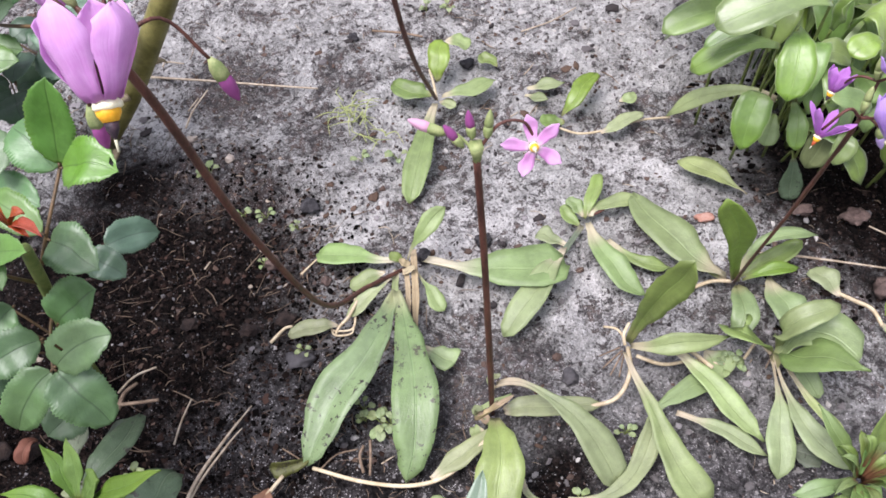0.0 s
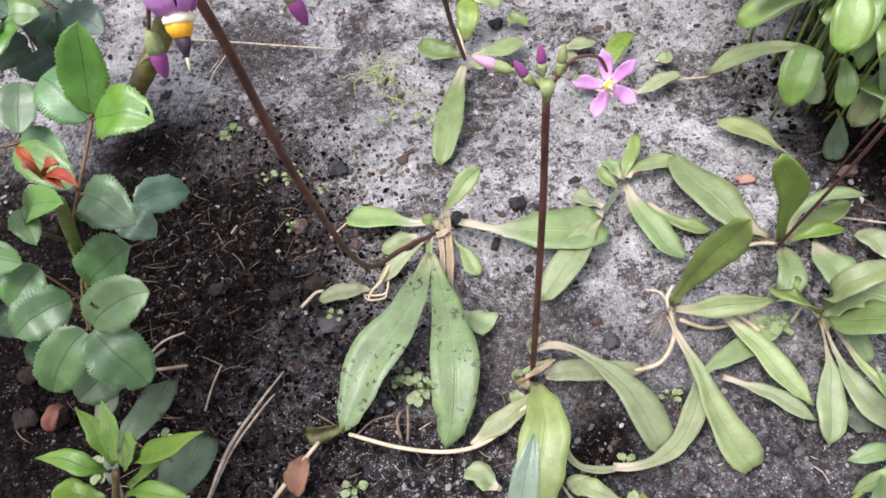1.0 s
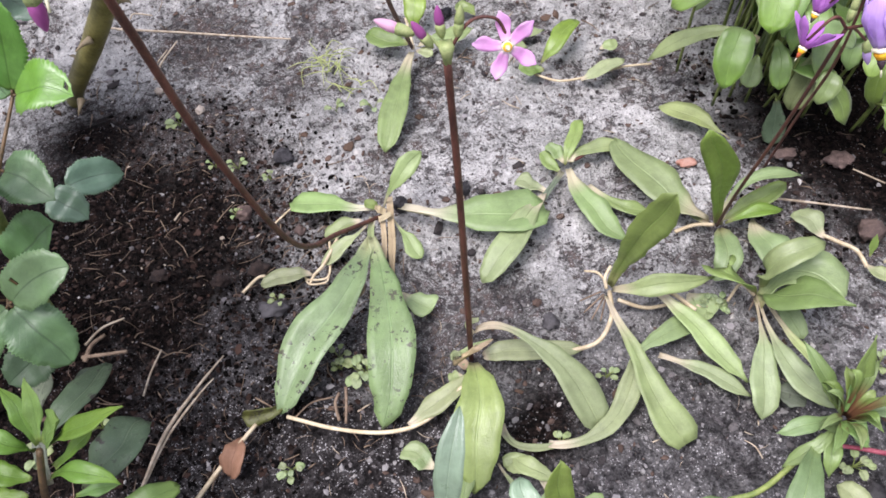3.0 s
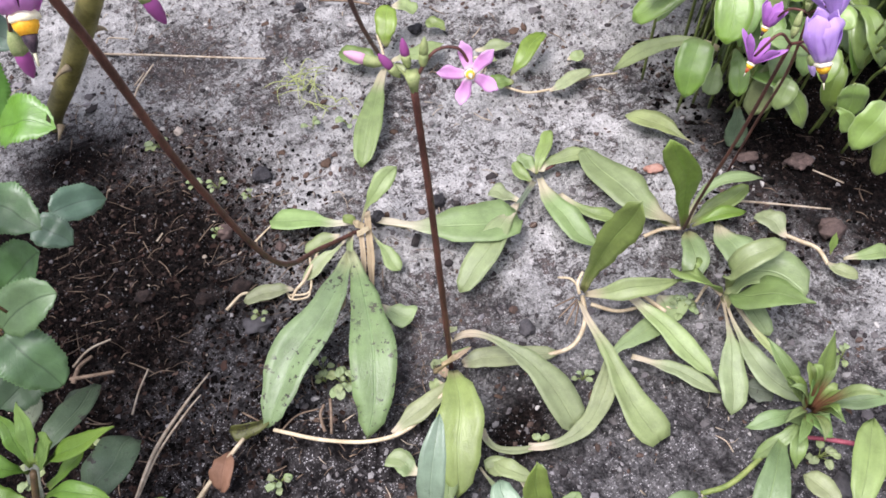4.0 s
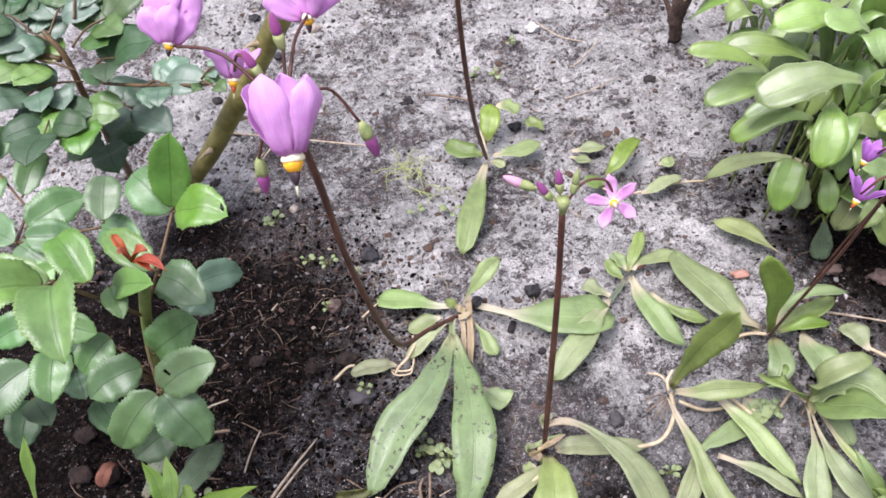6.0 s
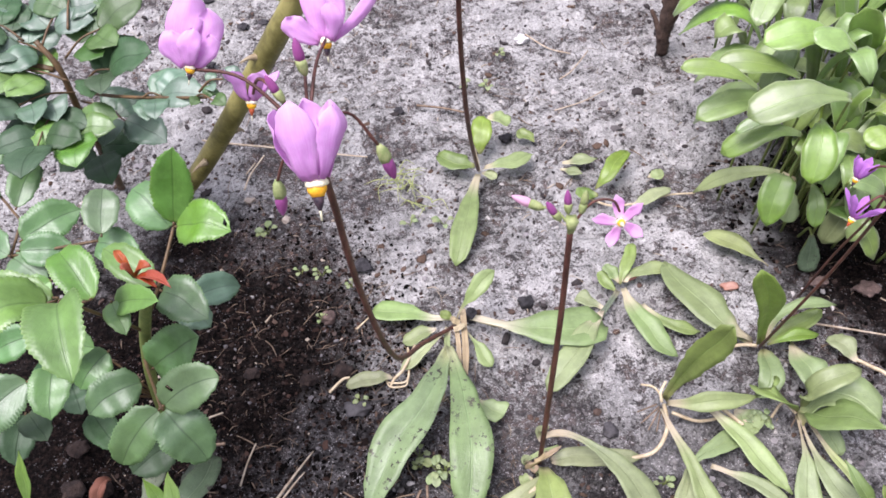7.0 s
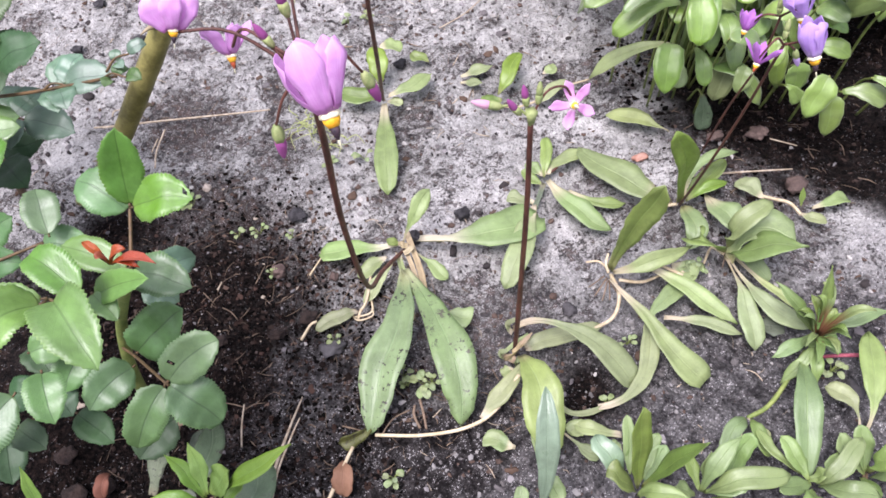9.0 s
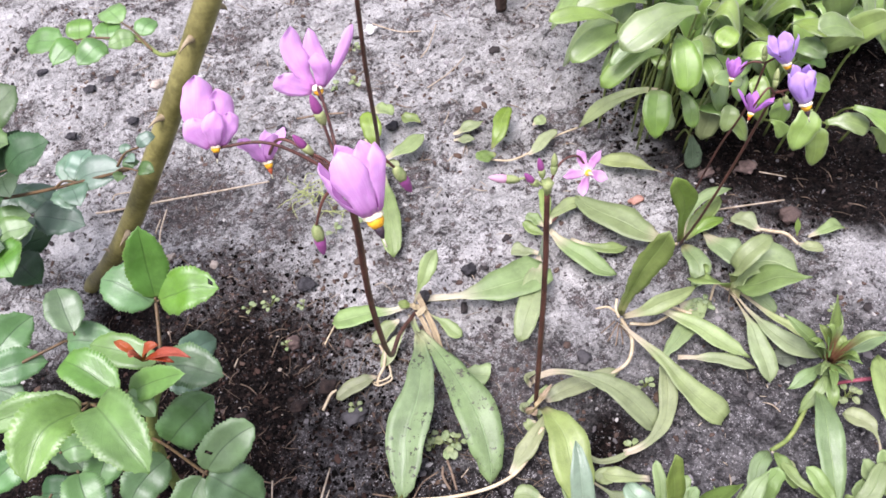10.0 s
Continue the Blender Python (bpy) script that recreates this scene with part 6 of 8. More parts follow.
tube("leaf_stem", ((-0.2000, 0.2040, 0.1530), (-0.1978, 0.2042, 0.1541)), (0.0008, 0.0007), "rachis", rose, sides=5, steps=1)
blade(rose, (-0.2018, 0.2030, 0.1511), (-0.2155, 0.1956, 0.1416), (-0.2293, 0.1881, 0.1220), 0.0233, "round", "rose", face=(0.25, -0.5, 0.83), cup=0.4, wave=0.02, sway=0.08, teeth=21, name='leaflet')
tube("leaf_stem", ((-0.2000, 0.2040, 0.1530), (-0.2018, 0.2030, 0.1511)), (0.0008, 0.0007), "rachis", rose, sides=5, steps=1)
blade(rose, (-0.2205, 0.2514, 0.1206), (-0.2007, 0.2467, 0.1438), (-0.1810, 0.2420, 0.1610), 0.0295, "round", "rose", face=(0.25, -0.5, 0.83), cup=0.4, wave=0.02, sway=0.08, teeth=21, name='leaflet')
tube("leaf_stem", ((-0.2230, 0.2520, 0.1180), (-0.2205, 0.2514, 0.1206)), (0.0008, 0.0007), "rachis", rose, sides=5, steps=1)
blade(rose, (-0.2219, 0.2340, 0.1328), (-0.2364, 0.2260, 0.1354), (-0.2510, 0.2180, 0.1300), 0.0248, "rose", "rose", face=(0.25, -0.5, 0.83), cup=0.4, wave=0.02, sway=0.08, teeth=21, name='leaflet')
tube("leaf_stem", ((-0.2200, 0.2350, 0.1330), (-0.2219, 0.2340, 0.1328)), (0.0008, 0.0007), "rachis", rose, sides=5, steps=1)
blade(rose, (-0.2668, 0.2396, 0.1495), (-0.2659, 0.2244, 0.1497), (-0.2649, 0.2093, 0.1420), 0.0233, "rose", "rose", face=(0.25, -0.5, 0.83), cup=0.4, wave=0.02, sway=0.08, teeth=21, name='leaflet')
tube("leaf_stem", ((-0.2669, 0.2416, 0.1500), (-0.2668, 0.2396, 0.1495)), (0.0008, 0.0007), "rachis", rose, sides=5, steps=1)
blade(rose, (-0.2930, 0.2448, 0.1289), (-0.3115, 0.2323, 0.1244), (-0.3300, 0.2198, 0.1120), 0.0309, "rose", "rose", face=(0.25, -0.5, 0.83), cup=0.4, wave=0.02, sway=0.08, teeth=21, name='leaflet')
tube("leaf_stem", ((-0.2906, 0.2464, 0.1300), (-0.2930, 0.2448, 0.1289)), (0.0008, 0.0007), "rachis", rose, sides=5, steps=1)
blade(rose, (-0.2186, 0.2255, 0.0714), (-0.2329, 0.2183, 0.0697), (-0.2472, 0.2110, 0.0620), 0.0263, "rose", "rose_dark_shaded", face=(0.25, -0.5, 0.83), cup=0.4, wave=0.02, sway=0.08, teeth=21, name='leaflet')
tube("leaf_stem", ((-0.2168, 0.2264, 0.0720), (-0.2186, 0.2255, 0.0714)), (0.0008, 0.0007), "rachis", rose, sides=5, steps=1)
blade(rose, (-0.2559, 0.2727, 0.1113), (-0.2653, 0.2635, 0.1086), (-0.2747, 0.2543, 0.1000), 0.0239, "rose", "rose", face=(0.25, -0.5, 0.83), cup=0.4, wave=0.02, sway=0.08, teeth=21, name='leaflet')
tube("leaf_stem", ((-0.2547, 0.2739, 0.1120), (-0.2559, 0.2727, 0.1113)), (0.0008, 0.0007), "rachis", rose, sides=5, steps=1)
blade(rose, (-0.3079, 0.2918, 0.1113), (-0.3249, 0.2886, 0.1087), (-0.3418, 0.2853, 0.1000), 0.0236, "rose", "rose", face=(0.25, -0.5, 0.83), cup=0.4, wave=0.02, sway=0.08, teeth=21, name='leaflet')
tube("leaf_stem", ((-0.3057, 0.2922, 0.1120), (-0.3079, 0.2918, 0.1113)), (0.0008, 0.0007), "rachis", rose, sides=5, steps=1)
blade(rose, (-0.3279, 0.2626, 0.0613), (-0.3300, 0.2471, 0.0586), (-0.3321, 0.2317, 0.0500), 0.0243, "rose", "rose_dark_shaded", face=(0.25, -0.5, 0.83), cup=0.4, wave=0.02, sway=0.08, teeth=21, name='leaflet')
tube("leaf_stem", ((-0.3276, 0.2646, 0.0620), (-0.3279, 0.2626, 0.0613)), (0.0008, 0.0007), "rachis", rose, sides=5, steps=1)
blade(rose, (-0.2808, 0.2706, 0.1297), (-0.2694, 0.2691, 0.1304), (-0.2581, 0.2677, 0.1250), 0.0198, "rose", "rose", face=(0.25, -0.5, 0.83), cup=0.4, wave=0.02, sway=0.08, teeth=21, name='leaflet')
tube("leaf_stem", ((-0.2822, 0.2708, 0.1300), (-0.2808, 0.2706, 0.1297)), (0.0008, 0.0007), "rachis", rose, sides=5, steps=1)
blade(rose, (-0.2830, 0.2604, 0.0595), (-0.2735, 0.2474, 0.0587), (-0.2641, 0.2344, 0.0520), 0.0211, "rose", "rose_dark_shaded", face=(0.25, -0.5, 0.83), cup=0.4, wave=0.02, sway=0.08, teeth=21, name='leaflet')
tube("leaf_stem", ((-0.2842, 0.2620, 0.0600), (-0.2830, 0.2604, 0.0595)), (0.0008, 0.0007), "rachis", rose, sides=5, steps=1)
blade(rose, (-0.3430, 0.2725, 0.1195), (-0.3470, 0.2573, 0.1187), (-0.3511, 0.2422, 0.1120), 0.0223, "rose", "rose", face=(0.25, -0.5, 0.83), cup=0.4, wave=0.02, sway=0.08, teeth=21, name='leaflet')
tube("leaf_stem", ((-0.3425, 0.2744, 0.1200), (-0.3430, 0.2725, 0.1195)), (0.0008, 0.0007), "rachis", rose, sides=5, steps=1)
blade(rose, (-0.2461, 0.3201, 0.1714), (-0.2470, 0.3367, 0.1777), (-0.2478, 0.3532, 0.1780), 0.0223, "rose", "rose", face=(0.25, -0.5, 0.83), cup=0.4, wave=0.02, sway=0.08, teeth=21, name='leaflet')
tube("leaf_stem", ((-0.2460, 0.3180, 0.1710), (-0.2461, 0.3201, 0.1714)), (0.0008, 0.0007), "rachis", rose, sides=5, steps=1)
blade(rose, (-0.2560, 0.3290, 0.1548), (-0.2415, 0.3207, 0.1564), (-0.2271, 0.3124, 0.1520), 0.0235, "rose", "rose", face=(0.25, -0.5, 0.83), cup=0.4, wave=0.02, sway=0.08, teeth=21, name='leaflet')
tube("leaf_stem", ((-0.2578, 0.3301, 0.1550), (-0.2560, 0.3290, 0.1548)), (0.0008, 0.0007), "rachis", rose, sides=5, steps=1)
blade(rose, (-0.3092, 0.3416, 0.1500), (-0.2922, 0.3528, 0.1530), (-0.2753, 0.3640, 0.1500), 0.0279, "rose", "rose", face=(0.25, -0.5, 0.83), cup=0.4, wave=0.02, sway=0.08, teeth=21, name='leaflet')
tube("leaf_stem", ((-0.3113, 0.3401, 0.1500), (-0.3092, 0.3416, 0.1500)), (0.0008, 0.0007), "rachis", rose, sides=5, steps=1)
blade(rose, (-0.3104, 0.3343, 0.1475), (-0.2928, 0.3334, 0.1467), (-0.2751, 0.3324, 0.1400), 0.0230, "rose", "rose", face=(0.25, -0.5, 0.83), cup=0.4, wave=0.02, sway=0.08, teeth=21, name='leaflet')
tube("leaf_stem", ((-0.3127, 0.3344, 0.1480), (-0.3104, 0.3343, 0.1475)), (0.0008, 0.0007), "rachis", rose, sides=5, steps=1)
blade(rose, (-0.3213, 0.3368, 0.1416), (-0.3374, 0.3487, 0.1418), (-0.3534, 0.3606, 0.1360), 0.0258, "rose", "rose", face=(0.25, -0.5, 0.83), cup=0.4, wave=0.02, sway=0.08, teeth=21, name='leaflet')
tube("leaf_stem", ((-0.3193, 0.3353, 0.1420), (-0.3213, 0.3368, 0.1416)), (0.0008, 0.0007), "rachis", rose, sides=5, steps=1)
blade(rose, (-0.3191, 0.3359, 0.1395), (-0.3072, 0.3266, 0.1388), (-0.2952, 0.3174, 0.1320), 0.0233, "rose", "rose", face=(0.25, -0.5, 0.83), cup=0.4, wave=0.02, sway=0.08, teeth=21, name='leaflet')
tube("leaf_stem", ((-0.3206, 0.3371, 0.1400), (-0.3191, 0.3359, 0.1395)), (0.0008, 0.0007), "rachis", rose, sides=5, steps=1)
blade(rose, (-0.3239, 0.3775, 0.1453), (-0.3198, 0.3958, 0.1507), (-0.3156, 0.4140, 0.1500), 0.0209, "rose", "rose", face=(0.25, -0.5, 0.83), cup=0.4, wave=0.02, sway=0.08, teeth=21, name='leaflet')
tube("leaf_stem", ((-0.3245, 0.3752, 0.1450), (-0.3239, 0.3775, 0.1453)), (0.0008, 0.0007), "rachis", rose, sides=5, steps=1)
blade(rose, (-0.3497, 0.3992, 0.1495), (-0.3505, 0.3824, 0.1487), (-0.3513, 0.3657, 0.1420), 0.0284, "rose", "rose", face=(0.25, -0.5, 0.83), cup=0.4, wave=0.02, sway=0.08, teeth=21, name='leaflet')
tube("leaf_stem", ((-0.3496, 0.4014, 0.1500), (-0.3497, 0.3992, 0.1495)), (0.0008, 0.0007), "rachis", rose, sides=5, steps=1)
blade(rose, (-0.3492, 0.4018, 0.1553), (-0.3693, 0.4254, 0.1607), (-0.3893, 0.4489, 0.1600), 0.0323, "rose", "rose", face=(0.25, -0.5, 0.83), cup=0.4, wave=0.02, sway=0.08, teeth=21, name='leaflet')
tube("leaf_stem", ((-0.3466, 0.3988, 0.1550), (-0.3492, 0.4018, 0.1553)), (0.0008, 0.0007), "rachis", rose, sides=5, steps=1)
blade(rose, (-0.3513, 0.4095, 0.1503), (-0.3507, 0.4256, 0.1557), (-0.3501, 0.4416, 0.1550), 0.0261, "rose", "rose", face=(0.25, -0.5, 0.83), cup=0.4, wave=0.02, sway=0.08, teeth=21, name='leaflet')
tube("leaf_stem", ((-0.3513, 0.4074, 0.1500), (-0.3513, 0.4095, 0.1503)), (0.0008, 0.0007), "rachis", rose, sides=5, steps=1)
blade(rose, (-0.3535, 0.3299, 0.1297), (-0.3497, 0.3386, 0.1304), (-0.3459, 0.3473, 0.1250), 0.0245, "rose", "rose", face=(0.25, -0.5, 0.83), cup=0.4, wave=0.02, sway=0.08, teeth=21, name='leaflet')
tube("leaf_stem", ((-0.3540, 0.3287, 0.1300), (-0.3535, 0.3299, 0.1297)), (0.0008, 0.0007), "rachis", rose, sides=5, steps=1)
blade(rose, (-0.3513, 0.2945, 0.1197), (-0.3463, 0.3046, 0.1204), (-0.3413, 0.3146, 0.1150), 0.0240, "rose", "rose", face=(0.25, -0.5, 0.83), cup=0.4, wave=0.02, sway=0.08, teeth=21, name='leaflet')
tube("leaf_stem", ((-0.3519, 0.2932, 0.1200), (-0.3513, 0.2945, 0.1197)), (0.0008, 0.0007), "rachis", rose, sides=5, steps=1)
blade(rose, (-0.2834, 0.3047, 0.1494), (-0.2924, 0.2984, 0.1477), (-0.3015, 0.2921, 0.1400), 0.0186, "rose", "rose_young", face=(0.25, -0.5, 0.83), cup=0.4, wave=0.02, sway=0.08, teeth=21, name='leaflet')
tube("leaf_stem", ((-0.2823, 0.3055, 0.1500), (-0.2834, 0.3047, 0.1494)), (0.0008, 0.0007), "rachis", rose, sides=5, steps=1)
tube("leaf_stem", ((-0.3206, 0.3371, 0.1400), (-0.2575, 0.3327, 0.1520)), (0.0011, 0.001), "rachis", rose, sides=6)
tube("leaf_stem", ((-0.3505, 0.4044, 0.1500), (-0.3168, 0.3626, 0.1460)), (0.0011, 0.001), "rachis", rose, sides=6)
tube("leaf_stem", ((-0.3168, 0.3626, 0.1460), (-0.3206, 0.3371, 0.1400)), (0.0011, 0.001), "rachis", rose, sides=6)
blade(rose, (-0.2892, 0.2948, 0.1013), (-0.2850, 0.2830, 0.1040), (-0.2808, 0.2712, 0.0988), 0.0227, "rose", "rose_dark_shaded", face=(0.2, -0.4, 0.9), cup=0.35, wave=0.02, sway=0.08, teeth=21, name='leaflet')
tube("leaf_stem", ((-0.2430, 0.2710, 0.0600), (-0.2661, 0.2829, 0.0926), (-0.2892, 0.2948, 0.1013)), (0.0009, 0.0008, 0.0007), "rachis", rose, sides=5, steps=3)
blade(rose, (-0.2848, 0.2793, 0.0863), (-0.2740, 0.2730, 0.0890), (-0.2632, 0.2667, 0.0838), 0.0227, "rose", "rose_dark_shaded", face=(0.2, -0.4, 0.9), cup=0.35, wave=0.02, sway=0.08, teeth=21, name='leaflet')
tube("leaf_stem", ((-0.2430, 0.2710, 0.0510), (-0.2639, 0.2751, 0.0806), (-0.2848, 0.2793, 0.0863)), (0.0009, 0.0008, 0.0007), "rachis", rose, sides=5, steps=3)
blade(rose, (-0.2849, 0.2655, 0.0912), (-0.2800, 0.2540, 0.0940), (-0.2751, 0.2425, 0.0887), 0.0235, "rose", "rose_dark_shaded", face=(0.2, -0.4, 0.9), cup=0.35, wave=0.02, sway=0.08, teeth=21, name='leaflet')
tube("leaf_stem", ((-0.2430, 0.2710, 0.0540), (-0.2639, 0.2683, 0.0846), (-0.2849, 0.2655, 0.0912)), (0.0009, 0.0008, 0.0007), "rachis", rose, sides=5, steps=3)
blade(rose, (-0.3074, 0.2669, 0.1013), (-0.2970, 0.2600, 0.1040), (-0.2866, 0.2531, 0.0988), 0.0228, "rose", "rose_dark_shaded", face=(0.2, -0.4, 0.9), cup=0.35, wave=0.02, sway=0.08, teeth=21, name='leaflet')
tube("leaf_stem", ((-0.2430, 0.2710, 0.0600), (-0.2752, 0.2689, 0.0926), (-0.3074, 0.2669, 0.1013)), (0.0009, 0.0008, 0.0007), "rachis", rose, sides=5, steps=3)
blade(rose, (-0.3085, 0.2460, 0.0912), (-0.3010, 0.2360, 0.0940), (-0.2935, 0.2260, 0.0887), 0.0194, "rose", "rose_dark_shaded", face=(0.2, -0.4, 0.9), cup=0.35, wave=0.02, sway=0.08, teeth=21, name='leaflet')
tube("leaf_stem", ((-0.2430, 0.2710, 0.0540), (-0.2758, 0.2585, 0.0846), (-0.3085, 0.2460, 0.0912)), (0.0009, 0.0008, 0.0007), "rachis", rose, sides=5, steps=3)
blade(rose, (-0.2023, 0.2510, 0.2090), (-0.1890, 0.2407, 0.2205), (-0.1757, 0.2305, 0.2240), 0.0064, "lance", "rose_red", name='red_shoot', cup=0.8, rows=8)
blade(rose, (-0.2023, 0.2510, 0.2090), (-0.1940, 0.2433, 0.2175), (-0.1857, 0.2356, 0.2180), 0.0056, "lance", "rose_red", name='red_shoot', cup=0.8, rows=8)
blade(rose, (-0.2023, 0.2510, 0.2090), (-0.2073, 0.2574, 0.2175), (-0.2123, 0.2639, 0.2180), 0.0052, "lance", "rose_red", name='red_shoot', cup=0.8, rows=8)
blade(rose, (-0.2023, 0.2510, 0.2090), (-0.2047, 0.2508, 0.2175), (-0.2071, 0.2506, 0.2180), 0.0056, "lance", "rose_red", name='red_shoot', cup=0.8, rows=8)
blade(rose, (-0.2023, 0.2510, 0.2090), (-0.1966, 0.2506, 0.2175), (-0.1908, 0.2502, 0.2180), 0.0068, "lance", "rose_red", name='red_shoot', cup=0.8, rows=8)


cane = thing("rose_cane", (-0.2790, 0.4700, 0.0), "thick olive-green rose cane with curved thorns", "shrub", "roses")
tube("cane_stem", ((-0.2880, 0.5230, -0.0300), (-0.2740, 0.5040, 0.0060), (-0.2480, 0.4740, 0.0500), (-0.2090, 0.4560, 0.1050), (-0.1460, 0.4400, 0.2010), (-0.0810, 0.4280, 0.3010), (-0.0400, 0.4200, 0.3700)), (0.0068, 0.0068, 0.0076, 0.0083, 0.0082, 0.0080), "cane", cane, "smooth olive-green bark", 12, 8, 0.04)
for h, a, s in ((0.075, 100, 0.012), (0.105, 190, 0.013), (0.135, -10, 0.012), (0.17, 20, 0.010), (0.205, 170, 0.013), (0.225, 60, 0.010), (0.235, 0, 0.013), (0.262, 185, 0.014), (0.28, -20, 0.012), (0.05, 230, 0.012), (0.305, 150, 0.012)):
    p = Vector((-0.2755 + 0.648 * h, 0.4646 - 0.122 * h, h))
    along = Vector((0.648, -0.122, 1)).normalized()
    side = along.orthogonal().normalized()
    side = Matrix.Rotation(radians(a), 3, along) @ side
    tube("thorn", (p + side * 0.0065, p + side * (0.008 + s * 0.45) - along * s * 0.1, p + side * (0.008 + s * 0.85) - along * s * 0.45), (0.0032, 0.0014, 0.0002), "thorn", cane, sides=7, steps=4)



def rose_leaf(bush, base, tip, size, pairs=2, material="rose", droop=0.004):
    """A compound leaf: a thin stem with toothed leaflets in pairs and one at the end."""
    b, t, size = Vector(base), Vector(tip), size * 1.15
    m = (b + t) / 2 + Vector((0, 0, droop))
    d = (t - b).normalized()
    s = d.cross(Vector((0, 0, 1))).normalized()
    stem = tube("leaf_stem", (b, m, t), (0.001, 0.0008, 0.0006), "rachis", bush, sides=6)
    blade(stem, t, t + d * size * 0.5 + Vector((0, 0, 0.002)), t + d * size - Vector((0, 0, 0.003)), size * 0.72, "rose", material, "leaflet", teeth=18, cup=0.12, sway=0.1, wave=0.04, face=(0.05, -0.35, 0.94))
    for i in range(pairs):
        q = b.lerp(t, 0.42 + 0.5 * i / max(1, pairs - 0.6))
        for sign in (-1, 1):
            e = (s * sign + d * 0.45).normalized()
            k = size * (0.82 + 0.12 * noise.noise(q * 80 + e))
            blade(stem, q + e * 0.003, q + e * k * 0.5 + Vector((0, 0, 0.003)), q + e * k + Vector((0, 0, 0.006 * noise.noise(q * 50 + e))), k * 0.7, "rose", material, "leaflet", teeth=18, cup=0.12, sway=0.1, wave=0.04, face=(0.05, -0.35, 0.94))
    return stem


bush = thing("rose_bush", (-0.3288, 0.5384, 0.0000), "rose with small blue-green leaflets on dark stems", "shrub", "roses")
tube("stem", ((-0.3288, 0.5384, 0.0000), (-0.3143, 0.5077, 0.0700), (-0.3071, 0.4888, 0.1300), (-0.3057, 0.4882, 0.1750), (-0.3174, 0.4978, 0.1950)), (0.0036, 0.003, 0.0026, 0.002), "rachis", bush, "dark brown stem")
tube("stem", ((-0.4245, 0.5667, 0.1900), (-0.3819, 0.5249, 0.1850), (-0.3459, 0.4997, 0.1800), (-0.3102, 0.4888, 0.1750)), (0.003, 0.0028, 0.0025), "rachis", bush, "dark brown stem")
tube("stem", ((-0.2971, 0.4850, 0.1550), (-0.2509, 0.4486, 0.1750), (-0.2019, 0.4223, 0.1900), (-0.1819, 0.4074, 0.2000)), (0.0014, 0.0012, 0.001), "rachis", bush, "thin dark twig")
rose_leaf(bush, (-0.3126, 0.4758, 0.1500), (-0.3101, 0.4163, 0.1650), 0.036, 2, "rose_dark_shaded")
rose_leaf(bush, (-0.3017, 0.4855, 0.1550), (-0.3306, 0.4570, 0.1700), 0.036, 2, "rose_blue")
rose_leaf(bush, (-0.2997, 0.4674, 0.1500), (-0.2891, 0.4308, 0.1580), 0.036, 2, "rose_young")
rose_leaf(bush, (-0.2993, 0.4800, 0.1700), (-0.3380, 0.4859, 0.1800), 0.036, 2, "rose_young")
rose_leaf(bush, (-0.2859, 0.4782, 0.1700), (-0.2635, 0.4733, 0.1820), 0.037, 2, "rose_dark_shaded")
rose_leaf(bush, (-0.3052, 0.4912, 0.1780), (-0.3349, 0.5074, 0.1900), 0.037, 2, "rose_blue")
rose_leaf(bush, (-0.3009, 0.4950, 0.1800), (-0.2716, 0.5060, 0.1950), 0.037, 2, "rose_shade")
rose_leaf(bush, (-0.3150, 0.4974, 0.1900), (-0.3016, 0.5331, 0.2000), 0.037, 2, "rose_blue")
rose_leaf(bush, (-0.3287, 0.5037, 0.1920), (-0.3506, 0.5173, 0.2000), 0.036, 2, "rose_dark_shaded")
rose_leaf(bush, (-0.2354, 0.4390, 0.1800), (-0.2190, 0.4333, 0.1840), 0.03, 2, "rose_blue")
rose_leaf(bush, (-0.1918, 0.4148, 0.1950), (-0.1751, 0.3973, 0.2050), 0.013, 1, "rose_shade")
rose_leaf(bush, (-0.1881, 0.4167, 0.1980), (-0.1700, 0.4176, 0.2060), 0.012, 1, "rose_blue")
rose_leaf(bush, (-0.3145, 0.5070, 0.1000), (-0.2980, 0.4679, 0.1050), 0.036, 2, "rose_dark_shaded")
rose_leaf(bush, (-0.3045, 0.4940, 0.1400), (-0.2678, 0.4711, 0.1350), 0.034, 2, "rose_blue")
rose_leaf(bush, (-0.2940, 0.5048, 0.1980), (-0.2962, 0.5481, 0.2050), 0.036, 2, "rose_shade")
tube("twig", ((-0.1206, 0.4598, 0.2350), (-0.1331, 0.4738, 0.2280), (-0.1409, 0.4970, 0.2260), (-0.1492, 0.5184, 0.2250)), (0.0018, 0.0015, 0.0012), "green_stem", cane)
rose_leaf(cane, (-0.1409, 0.4970, 0.2260), (-0.1952, 0.5363, 0.2220), 0.028, 2, "rose_young")
rose_leaf(cane, (-0.1374, 0.4814, 0.2280), (-0.1505, 0.5260, 0.2280), 0.024, 1, "rose_young")

plant = thing("lance_leaf_plant", (0.2346, 0.1442, 0.0000), "leafy whorl of narrow green leaves with a brown heart", "plant", "lance-leaved plants")
blade(plant, (0.2277, 0.1413, 0.0200), (0.2291, 0.1504, 0.0488), (0.2304, 0.1595, 0.0775), 0.0126, "lance", "leaf_lance", face=(0.2, -0.8, 0.5))
blade(plant, (0.2245, 0.1419, 0.0200), (0.2144, 0.1562, 0.0400), (0.2071, 0.1765, 0.0480), 0.0114, "lance", "leaf_lance")
blade(plant, (0.2247, 0.1429, 0.0180), (0.2206, 0.1511, 0.0240), (0.2165, 0.1594, 0.0300), 0.0093, "lance", "leaf_lance")
